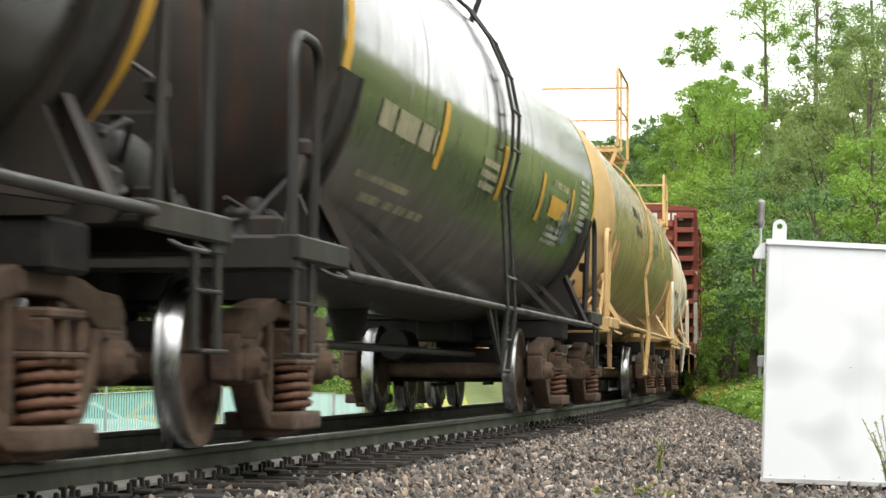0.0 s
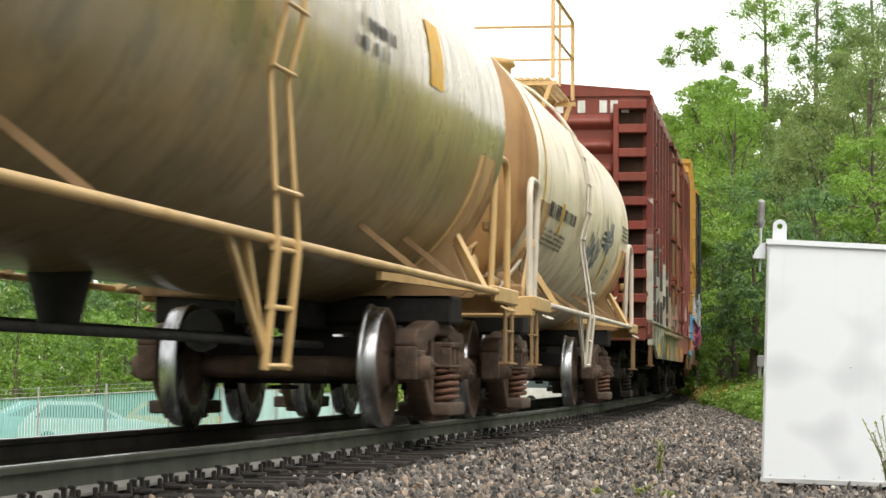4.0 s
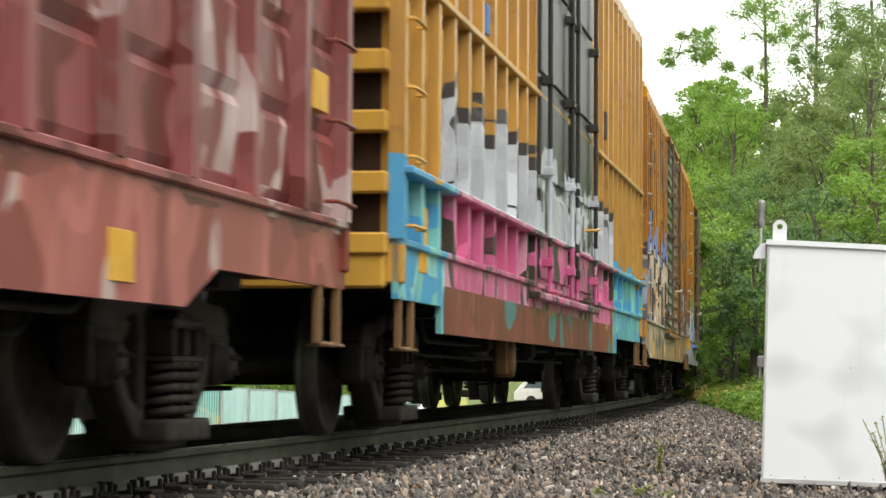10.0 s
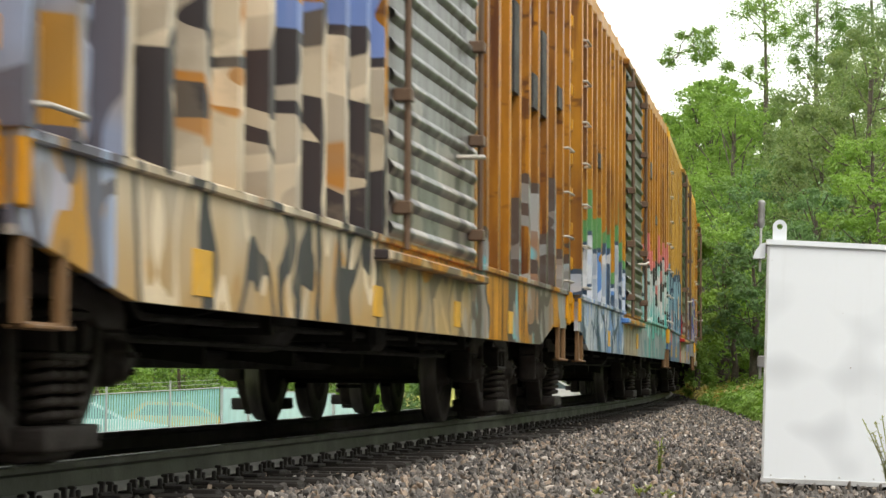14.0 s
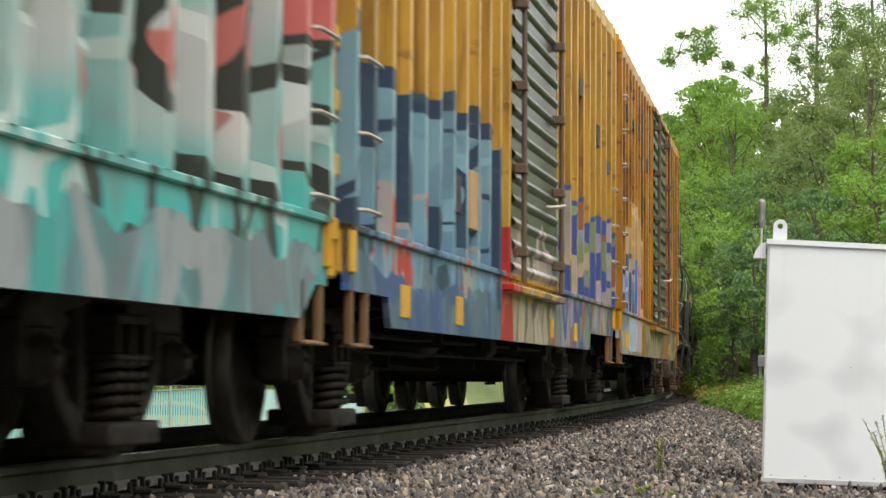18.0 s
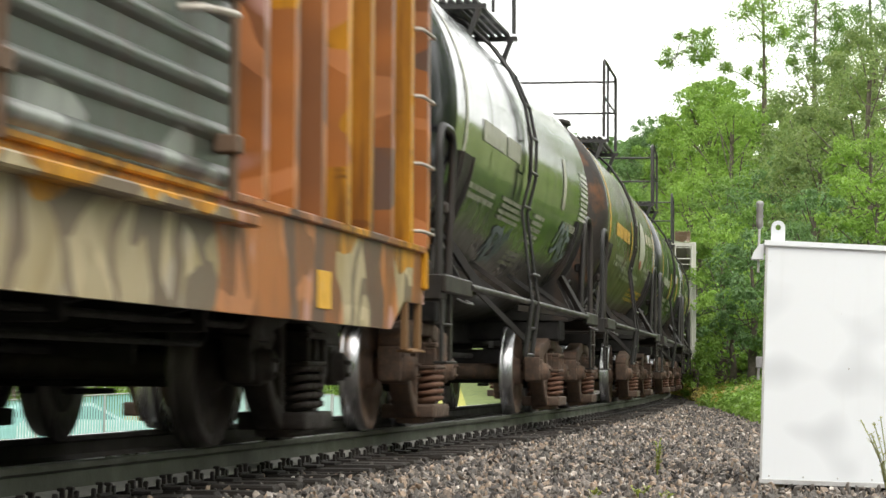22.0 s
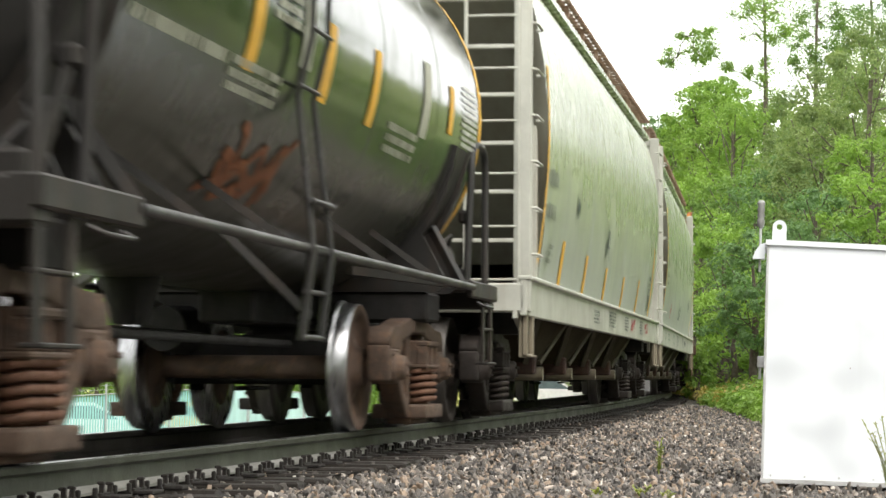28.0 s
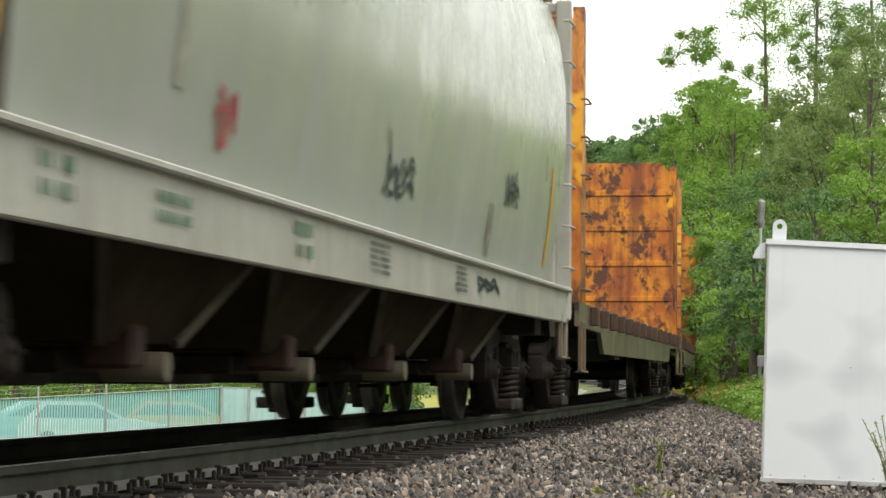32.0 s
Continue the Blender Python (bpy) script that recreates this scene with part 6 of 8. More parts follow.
tank_car("tank_car", "green tank car with a black head and pale bars", 171.75, 184.2, 173.85, 182.1, 172.6, 183.5, 1.42, 2.40, OLIVE_TANK, BLACK_HEAD, DARKFRAME, RAIL_DARK, WHITE,
         bands=[(173.5, 0.1, YELLOW)], stripes=[(177.2, 0.18, -20, 0, YELLOW), (180.3, 0.18, -18, 2, YELLOW), (178.6, 0.22, -14, 8, PALE), (175.4, 0.22, -12, 8, PALE)],
         blocks=[(174.2, 2.6, -16, -7, 1, 0.95, PALE), (174.3, 2.6, -30, -21, 2, 0.85, PALE), (178.9, 1.4, -8, 3, 1, 0.9, WHITE), (178.0, 1.4, -30, -16, 3, 0.8, PALE), (181.9, 0.8, -12, 14, 11, 0.95, WHITE)], seed=14)
tank_car("tank_car", "dark green tank car with yellow stripes and an orange scrawl", 184.2, 196.2, 185.75, 194.25, 184.85, 195.7, 1.42, 2.40, OLIVE_TANK, BLACK_HEAD, DARKFRAME, RAIL_DARK, WHITE,
         bands=[(185.5, 0.16, YELLOW), (194.92, 0.12, YELLOW)],
         stripes=[(188.05, 0.2, -20, -2, YELLOW), (189.65, 0.2, -19, -1, YELLOW), (190.95, 0.18, -19, 0, YELLOW), (193.6, 0.18, -10, 4, YELLOW), (189.1, 0.24, -14, 6, PALE), (192.6, 0.24, -15, 6, PALE)],
         blocks=[(186.5, 1.5, -9, 0, 1, 0.97, PALE), (186.2, 1.6, -22, -18, 1, 0.95, PALE), (187.85, 1.0, -26, -18, 3, 0.97, PALE), (188.45, 0.6, -8, 0, 3, 0.9, PALE), (191.6, 1.0, -24, -15, 3, 0.9, PALE), (194.15, 0.7, -12, 7, 10, 0.95, WHITE)], seed=15, ladder_at=189.2,
         scrawls=[(188.5, 1.32, 1.4, 0.4, surface("orange_scrawl", (0.30, 0.10, 0.035), (0.16, 0.06, 0.03), None, 0.6))])

HOP = glossy_tank("hopper_grey_green", (0.285, 0.32, 0.205), (0.42, 0.43, 0.42), (0.37, 0.40, 0.30), 0.22, 2.05, None, (2.6, 0.2, 0.10))
# darker hopper paint that carries the shade inside the car ends
HOP_SHADE = paint("hopper_shaded", (0.16, 0.155, 0.12), (0.10, 0.08, 0.05), 0.5, 0.6)
HOP_STEP = paint("hopper_step", (0.20, 0.17, 0.12), (0.10, 0.07, 0.04), 0.6, 0.6)
HOP_SILL = paint("hopper_sill", (0.47, 0.47, 0.41), (0.25, 0.2, 0.14), 0.35, 0.4)
# light variant of the bay colour, for edges shown as lit
BAYLIT = surface("bay_edge_lit", (0.09, 0.078, 0.05), (0.03, 0.024, 0.018), (0.16, 0.14, 0.09), 0.7, 0, 2.0, 30, 0.3)
BAYS = surface("bay_dirt", (0.042, 0.033, 0.019), (0.016, 0.013, 0.009), (0.08, 0.063, 0.036), 0.95, 0, 1.2, 30, 0.3, spec=0.05)
WALKRUST = surface("rusty_grating", (0.30, 0.20, 0.14), (0.14, 0.08, 0.05), (0.45, 0.40, 0.34), 0.7, 0.3, 3, 50, 0.3)
TAG_RED, TAG_DARK = surface("red_scrawl", (0.45, 0.12, 0.11), None, None, 0.6), surface("dark_scrawl", (0.05, 0.07, 0.06), None, None, 0.6)
GATE = surface("gate_rust", (0.05, 0.022, 0.014), (0.02, 0.012, 0.01), (0.10, 0.04, 0.025), 0.8, 0, 5, 40, 0.4)
TAG_FAINT = surface("faint_stencil", (0.15, 0.17, 0.125), (0.22, 0.24, 0.18), None, 0.6, 0, 6)
GREENMARK = surface("green_stencil", (0.06, 0.17, 0.085), (0.2, 0.27, 0.2), None, 0.6, 0, 6)
hopper_car("hopper_car", "pale grey-green covered hopper with streaked curved sides", 196.2, 214.2, 198.05, 212.3, 196.85, 213.75, HOP, HOP_SILL, GRIME, WALKRUST,
           [(198.05, 2.15, 0.6, 1, 0.22, TAG_FAINT), (198.05, 1.85, 0.6, 1, 0.22, TAG_FAINT), (198.3, 1.45, 0.5, 3, 0.2, TAG_FAINT), (205.0, 1.0, 0.9, 5, 0.2, TAG_DARK), (207.3, 1.0, 0.6, 5, 0.2, TAG_DARK), (209.9, 1.0, 0.6, 5, 0.2, TAG_DARK), (211.35, 1.55, 0.3, 4, 0.34, TAG_DARK), (203.0, 1.0, 0.7, 4, 0.16, TAG_DARK)],
           [(208.4, 1.02, 0.8, 0.17, TAG_RED), (210.9, 1.02, 0.7, 0.17, TAG_RED), (204.1, 1.72, 0.5, 0.42, TAG_DARK), (200.6, 2.0, 0.3, 0.2, TAG_DARK), (211.6, 1.35, 0.3, 0.25, TAG_DARK)], 16,
           [(199.6, 1.29, 1.72, 0.24, YELLOW), (202.0, 1.29, 1.70, 0.22, YELLOW), (204.45, 1.29, 1.68, 0.2, YELLOW), (207.0, 1.29, 1.68, 0.2, YELLOW), (209.5, 1.29, 1.74, 0.2, YELLOW), (197.75, 1.3, 3.2, 0.13, YELLOW), (212.0, 1.3, 2.3, 0.14, YELLOW)])
hopper_car("hopper_car", "second pale grey-green covered hopper with small dark scrawls", 214.2, 232.2, 216.15, 230.35, 214.85, 231.75, HOP, HOP_SILL, GRIME, WALKRUST,
           [(216.1, 2.25, 0.6, 1, 0.22, TAG_FAINT), (216.1, 1.95, 0.6, 2, 0.24, TAG_FAINT), (216.25, 1.02, 0.4, 2, 0.2, GREENMARK), (217.7, 1.02, 0.5, 2, 0.16, GREENMARK), (220.0, 1.0, 0.5, 2, 0.22, GREENMARK), (222.0, 1.0, 0.6, 5, 0.2, TAG_DARK), (225.0, 1.0, 0.5, 5, 0.2, TAG_DARK)],
           [(227.2, 1.75, 0.8, 0.35, TAG_DARK), (222.4, 1.5, 1.1, 0.4, TAG_DARK), (218.6, 1.4, 0.4, 0.3, TAG_RED), (226.0, 1.02, 1.2, 0.14, TAG_DARK), (226.5, 1.3, 0.25, 0.5, PALE)], 17,
           [(215.75, 1.3, 3.2, 0.12, YELLOW), (217.9, 1.6, 2.0, 0.16, PALE), (229.9, 1.4, 2.3, 0.14, YELLOW)])
F_RUST, frn, frb, frv = base_material("rusty_orange")
frc = mixer(frn, noise_fac(frn, frv, 1.4, 0.44, 0.58, 8, rough=0.7), (0.62, 0.22, 0.008), (0.40, 0.10, 0.008))
frc = mixer(frn, noise_fac(frn, frv, 2.6, 0.50, 0.57, 8, (1, 1, 0.7), 0.72, (5, 1, 2)), frc, (0.085, 0.024, 0.010))
frc = mixer(frn, maths(frn, "MULTIPLY", noise_fac(frn, frv, 2.5, 0.47, 0.62, 6, (2.4, 2.4, 0.14), 0.6, (2, 8, 1)), 0.7), frc, (0.12, 0.030, 0.010))
frc = mixer(frn, noise_fac(frn, frv, 1.1, 0.62, 0.66, 3, at=(3, 3, 9)), frc, (0.75, 0.34, 0.01))
frn.links.new(frc, frb.inputs["Base Color"])
frb.inputs["Roughness"].default_value = 0.45
bumped(frn, frb, noise_fac(frn, frv, 14, 0.3, 0.7), 0.3, 0.006)
F_SIDE = graffiti("flatcar_side", (0.19, 0.175, 0.12), [dict(x0=-11, x1=11, z0=0.5, top=1.4, fill=(0.17, 0.155, 0.105), fill2=(0.13, 0.10, 0.06), third=(0.22, 0.20, 0.15), edge=BLK, seed=5.0, rag=0.1, pitch=0.8, line=0, gap=0.05, holes=0.2, keep=0.5)])
F_POCKET = paint("pocket_rust", (0.06, 0.028, 0.014), (0.12, 0.05, 0.02), 0.5, 0.6)
bulkhead_car(232.2, 254.4, 234.2, 252.2, 232.9, 253.6, F_SIDE, F_RUST, GRIME)
bulkhead_car(254.4, 276.6, 256.4, 274.4, 255.1, 275.8, F_SIDE, F_RUST, GRIME)


# ---- the ground ----
def edge_of_wood(y):
    """Where the gravel ends and the weeds begin."""
    return 2.6 + 0.071 * y


def ground_height(x, y):
    """Bed of the track, its ballast shoulder, the flat yard towards the camera, and lower land behind the train."""
    r = math.hypot(x - CX, y - CY) - RADIUS
    bed = ZR - 0.235
    if r > 0:
        e = min(1, max(0, (r - 1.25) / 2.6))
        e = e * e * (3 - 2 * e)
        hill = max(0.0, y - 112) * 0.16 + max(0.0, x - edge_of_wood(y) - 3.0) * 0.22 * min(1, max(0, (y - 25) / 20))
        return bed * (1 - e) + 0.02 * e + min(hill, 26) * (1 if y > -20 else 0)
    e = min(1, max(0, (-r - 1.7) / 3.5))
    return bed * (1 - e) - 1.75 * e


GRAVEL = surface("gravel_bed", (0.085, 0.074, 0.063), (0.035, 0.03, 0.026), (0.24, 0.21, 0.175), 0.9, 0, 14, 60, 0.8, amount=0.9)
GRASS = surface("rough_grass", (0.12, 0.16, 0.035), (0.06, 0.09, 0.02), (0.24, 0.25, 0.07), 0.95, 0, 0.6, 9, 0.8, amount=0.8)


def ground_sheet():
    xs = [-3000, -1200, -500, -250, -120, -80, -60, -45] + [-35 + i * 0.7 for i in range(101)] + [45, 60, 80, 120, 250, 500, 1200, 3000]
    ys = [-1500, -500, -150, -60, -25, -10, -4] + [i * 0.9 for i in range(125)] + [120, 140, 180, 250, 400, 800, 1600, 4000]
    verts = [(x, y, ground_height(x, y) - 0.012 + 0.03 * noise.noise((x * .5, y * .5, 0))) for y in ys for x in xs]
    n = len(xs)
    me = bpy.data.meshes.new("ground")
    me.from_pydata(verts, [], [(j * n + i, j * n + i + 1, (j + 1) * n + i + 1, (j + 1) * n + i) for j in range(len(ys) - 1) for i in range(n - 1)])
    me.materials.append(GRAVEL)
    me.materials.append(GRASS)
    # far grass with its sunlit brightness put into the colour
    me.materials.append(surface("sunny_meadow", (0.34, 0.33, 0.055), (0.20, 0.22, 0.04), (0.48, 0.42, 0.10), 0.95, 0, 0.4, 9, 0.8, amount=0.8))
    # oil-dark bed, with the shade under the train put into its colour
    me.materials.append(surface("oily_shaded_bed", (0.035, 0.03, 0.026), (0.015, 0.013, 0.012), (0.06, 0.05, 0.042), 0.85, 0, 5, 50, 0.5))
    for p in me.polygons:
        p.use_smooth = True
        c = p.center
        r = math.hypot(c.x - CX, c.y - CY) - RADIUS
        p.material_index = 3 if -1.6 < r < 0.9 and -30 < c.y < 200 else 2 if r < -6 and c.y > 72 else 0 if -4.0 < r < 16 and (c.y < 36 or c.x < edge_of_wood(c.y) + 0.3) and c.y < 130 and c.y > -30 else 1
    return tagged(new("ground", me), "gravel yard and rough grass beside the railway", "ground", kind="structure")


ground_sheet()

# ---- the track ----
RAILSIDE = surface("rail_side", (0.056, 0.061, 0.044), (0.030, 0.031, 0.022), (0.085, 0.088, 0.063), 0.6, 0.3, 1.2, 40, 0.2)
RAILFOOT = surface("rail_foot", (0.24, 0.235, 0.215), (0.12, 0.115, 0.10), (0.34, 0.33, 0.30), 0.7, 0.2, 3, 40, 0.2)
# darker copy of the rail side: the far rail's shade is in the colour
RAILSHADED = surface("rail_shaded", (0.035, 0.03, 0.025), (0.02, 0.018, 0.015), (0.06, 0.05, 0.04), 0.8, 0.2, 1.2, 40, 0.2)
RAILTOP = surface("rail_head", (0.36, 0.36, 0.36), (0.2, 0.2, 0.2), (0.5, 0.5, 0.5), 0.3, 0.9, 3, 40, 0.05)
TIEWOOD = surface("tie_wood", (0.022, 0.017, 0.013), (0.009, 0.008, 0.007), (0.05, 0.038, 0.030), 0.9, 0, 4, 40, 0.6)
PLATE = surface("plate_rust", (0.022, 0.018, 0.016), (0.010, 0.009, 0.008), (0.05, 0.038, 0.03), 0.7, 0.1, 8, 60, 0.4)
track = thing("railway_track", "single curved railway track on wooden ties", "railway track", kind="structure")


def rail(side):
    prof = [(-0.075, -0.165), (0.075, -0.165), (0.075, -0.152), (0.014, -0.125), (0.009, -0.05), (0.036, -0.034), (0.036, -0.008), (0.028, 0.0), (-0.028, 0.0), (-0.036, -0.008), (-0.036, -0.034), (-0.009, -0.05), (-0.014, -0.125), (-0.075, -0.152)]
    s = Shape()
    ss = [-62 + i * 4.0 for i in range(12)] + [-14 + i * 1.0 for i in range(25)] + [11.5 + i * 2.0 for i in range(75)] + [164 + i * 6.0 for i in range(30)]
    n = len(prof)
    verts = [spot(a, side * U0 + du, dz) for a in ss for du, dz in prof]
    for j in range(n):
        faces = [(i * n + j, i * n + (j + 1) % n, (i + 1) * n + (j + 1) % n, (i + 1) * n + j) for i in range(len(ss) - 1)]
        s.f.extend(faces)
        s.m.extend([1 if j == 7 else 2 if side > 0 and j in (1, 2) else 0] * len(faces))
        s.s.extend([False] * len(faces))
    s.v = verts
    return part("rail", s, [RAILSIDE if side > 0 else RAILSHADED, RAILTOP, RAILFOOT], track, "steel rail with a bright worn head")


for side in (-1, 1):
    rail(side)

rng = random.Random(5)
tie_meshes = []
for k in range(5):
    s = Shape().box(-0.115, 0.115, -1.30, 1.30, -0.18, 0.0, 0, 0.012)
    s.v = [(x + rng.uniform(-.006, .006), y + rng.uniform(-.015, .015), z + rng.uniform(-.006, .006)) for x, y, z in s.v]
    tie_meshes.append(s.mesh("tie", [TIEWOOD]))


def make_plate():
    s = Shape().box(-0.10, 0.10, -0.19, 0.19, 0.0, 0.018, 0, 0.004)
    for d in (-1, 1):
        s.box(-0.1, 0.1, d * 0.078, d * 0.10, 0.01, 0.03, 0, 0.004)
    return s


def make_spike():
    return Shape().box(-0.011, 0.011, -0.011, 0.011, -0.03, 0.040, 0, 0.002).box(-0.016, 0.016, -0.014, 0.022, 0.034, 0.050, 0, 0.005)


def make_anchor():
    return Shape().box(-0.010, 0.010, -0.10, 0.10, -0.03, -0.012, 0, 0.003).box(-0.012, 0.012, 0.074, 0.096, -0.02, 0.030, 0, 0.005)


plate_me, spike_me, anchor_me = make_plate().mesh("tie_plate", [PLATE]), make_spike().mesh("spike", [PLATE]), make_anchor().mesh("rail_anchor", [PLATE])
for k in range(150):
    s0 = -8 + k * 0.515 + rng.uniform(-.015, .015)
    m = on_track(s0)
    part("tie", rng.choice(tie_meshes), None, track, "", m @ pose(0, rng.uniform(-.03, .03), -0.19 + rng.uniform(-.006, .004), 0, 0, rng.uniform(-1, 1)))
    part("tie_plate", plate_me, None, track, "", m @ pose(0, -U0, -0.188))
    if k < 110:
        for dx, dy in ((-0.06, -0.088), (0.055, -0.09)):
            part("spike", spike_me, None, track, "", m @ pose(dx + rng.uniform(-.01, .01), -U0 + dy, -0.165 + rng.uniform(-.004, .012), rng.uniform(-6, 6), rng.uniform(-6, 6), 0))
        for dx in (-0.145, 0.15):
            part("rail_anchor", anchor_me, None, track, "", m @ pose(dx, -U0, -0.160, 0, 0, 180))


for k in range(100):
    part("tie", tie_meshes[k % 5], None, track, "", on_track(-8.5 - k * 0.515) @ pose(0, 0, -0.19))

# ---- ballast stones ----
STONE, nt_, bs_, ve_ = base_material("ballast_stone")
geo = nt_.nodes.new("ShaderNodeNewGeometry")
rmp = nt_.nodes.new("ShaderNodeValToRGB")
rmp.color_ramp.elements[0].color, rmp.color_ramp.elements[1].color = (0.030, 0.028, 0.027, 1), (0.66, 0.62, 0.57, 1)
rmp.color_ramp.elements.new(0.4).color = (0.122, 0.109, 0.098, 1)
rmp.color_ramp.elements.new(0.7).color = (0.255, 0.225, 0.197, 1)
rmp.color_ramp.elements.new(0.9).color = (0.37, 0.265, 0.18, 1)
nt_.links.new(geo.outputs["Random Per Island"], rmp.inputs[0])
nt_.links.new(mixer(nt_, maths(nt_, "MULTIPLY", noise_fac(nt_, ve_, 40, 0.4, 0.7), 0.5), rmp.outputs[0], (0.08, 0.07, 0.065)), bs_.inputs["Base Color"])
bs_.inputs["Roughness"].default_value = 0.75
bumped(nt_, bs_, noise_fac(nt_, ve_, 90, 0.2, 0.8), 0.4, 0.004)


def rock(rg, n_cut=8):
    """A broken stone: a small sphere with flat faces cut off it."""
    bm = bmesh.new()
    bmesh.ops.create_icosphere(bm, subdivisions=1, radius=1.0)
    for _ in range(n_cut):
        d = Vector((rg.gauss(0, 1), rg.gauss(0, 1), rg.gauss(0, 1))).normalized()
        h = rg.uniform(0.22, 0.66)
        for v in bm.verts:
            a = v.co.dot(d)
            if a > h:
                v.co -= d * (a - h)
    bmesh.ops.remove_doubles(bm, verts=bm.verts, dist=0.2)
    bmesh.ops.triangulate(bm, faces=bm.faces)
    v = np.array([p.co[:] for p in bm.verts])
    bm.verts.index_update()
    f = np.array([[p.index for p in q.verts] for q in bm.faces])
    bm.free()
    return v, f


def scatter(name, label, protos, places, sizes, mat, rg, category):
    """Many stones as one mesh of triangles."""
    vs, fs, o = [], [], 0
    for (x, y, z), r in zip(places, sizes):
        v, f = protos[rg.randrange(len(protos))]
        e = np.array(Euler((rg.uniform(0, 6.3), rg.uniform(0, 6.3), rg.uniform(0, 6.3))).to_matrix())
        vs.append((v * np.array([1.45, 0.95, 0.58]) * r) @ e.T + np.array([x, y, z]))
        fs.append(f + o)
        o += len(v)
    return bulk(name, np.concatenate(vs), np.concatenate(fs), mat, label, category)


def bulk(name, v, f, mat, label, category, kind="stuff"):
    me = bpy.data.meshes.new(name)
    k = f.shape[1]
    me.vertices.add(len(v))
    me.vertices.foreach_set("co", v.astype(np.float32).ravel())
    me.loops.add(f.size)
    me.loops.foreach_set("vertex_index", f.astype(np.int32).ravel())
    me.polygons.add(len(f))
    me.polygons.foreach_set("loop_start", np.arange(0, f.size, k, dtype=np.int32))
    me.polygons.foreach_set("loop_total", np.full(len(f), k, dtype=np.int32))
    me.polygons.foreach_set("use_smooth", np.zeros(len(f), dtype=bool))
    me.update(calc_edges=True)
    me.materials.append(mat)
    return tagged(new(name, me), label, category, kind=kind)


rg = random.Random(11)
protos = [rock(rg) for _ in range(10)]
places, sizes = [], []
while len(places) < 43000:
    s0 = rg.uniform(-3, 1) + 42 * rg.random() ** 1.9
    u = rg.choice((rg.uniform(0.86, 6.5), rg.uniform(0.86, 3.4)))
    p = spot(s0, u)
    if p.x > 0.155 * p.y + 0.9:
        continue
    r = 0.013 + 0.024 * rg.random() ** 1.8
    onside = (s0 + 8) % 0.515
    if u < 1.32 and (onside < 0.14 or onside > 0.375) and rg.random() < 0.75:
        continue
    places.append((p.x, p.y, ground_height(p.x, p.y) + r * rg.uniform(0.0, 0.8)))
    sizes.append(r)
# oily stones, coloured darker still for the train's shade
oily, oily_sizes = [], []
for _ in range(2500):
    s0, u = rg.uniform(-6, 50), rg.uniform(-0.66, 0.66)
    p = spot(s0, u)
    oily.append((p.x, p.y, ZR - 0.23 + rg.uniform(0, 0.03)))
    oily_sizes.append(rg.uniform(0.02, 0.035))
scatter("ballast_stones", "grey and brown crushed ballast stones", protos, places, sizes, STONE, rg, "ballast")
scatter("oily_ballast", "stones between the rails, dark with oil and painted-in shade", protos, oily, oily_sizes, surface("oily_shaded_stone", (0.03, 0.027, 0.024), (0.012, 0.011, 0.010), (0.06, 0.05, 0.045), 0.7, 0, 6, 50, 0.4), rg, "ballast")

# ---- the white equipment box ----
BOXPAINT, bpn, bpb, bpv = base_material("white_box_paint")
# broad grey patches painted in place of blurred reflections
bpc = mixer(bpn, maths(bpn, "MULTIPLY", noise_fac(bpn, bpv, 1.9, 0.52, 0.72, 1.0, (1, 1, 1.3), 0.5, (1.3, 0, 0.4)), 0.45), (0.77, 0.80, 0.83), (0.40, 0.42, 0.45))
bpc = mixer(bpn, maths(bpn, "MULTIPLY", noise_fac(bpn, bpv, 2.2, 0.55, 0.75, 5, (2.5, 1, 0.2), 0.6, (4, 0, 2)), 0.12), bpc, (0.45, 0.42, 0.38))
bpc = mixer(bpn, noise_fac(bpn, bpv, 22, 0.74, 0.78, 2, at=(2, 1, 3)), bpc, (0.30, 0.26, 0.22))
bpn.links.new(bpc, bpb.inputs["Base Color"])
bpb.inputs["Roughness"].default_value = 0.36
bumped(bpn, bpb, noise_fac(bpn, bpv, 1.4, 0.2, 0.8, 1), 0.12, 0.03)
BOXEDGE = surface("box_edge", (0.55, 0.55, 0.55), (0.35, 0.34, 0.33), None, 0.45, 0.3, 5, 60, 0.1)
BLOCKWOOD = surface("block_wood", (0.22, 0.18, 0.13), (0.10, 0.08, 0.06), None, 0.85, 0, 6, 40, 0.5)
bd = 16.2
bx = bd * (1352 - 784) / 4200.5
BW, BH, BD = 1.5, 1.655, 1.1
box = thing("equipment_box", "white painted metal equipment box on wooden blocks, with lifting eyes", "equipment box")
box.matrix_basis = pose(bx, bd, 0.0, 0, 1.0, -7.4)
zb = 0.05
DROP = 0.034
part("body", Shape().prism([(0.0, zb), (BW, zb), (BW, zb + BH - 0.035 - DROP), (0.0, zb + BH - 0.035)], 0.0, BD), BOXPAINT, box, "white sheet metal with soft reflections painted as grey patches")
part("lid", Shape().prism([(-0.012, zb + BH - 0.035), (BW + 0.012, zb + BH - 0.035 - DROP), (BW + 0.012, zb + BH - DROP), (-0.012, zb + BH)], -0.02, BD + 0.015), BOXPAINT, box, "overlapping lid with a thin drip edge")
part("corner_strip", Shape().box(-0.006, 0.012, -0.006, 0.02, zb, zb + BH - 0.04, 0, 0.003), BOXEDGE, box)
part("bottom_strip", Shape().box(-0.01, BW + 0.01, -0.008, 0.02, zb - 0.004, zb + 0.03, 0, 0.003), BOXEDGE, box)
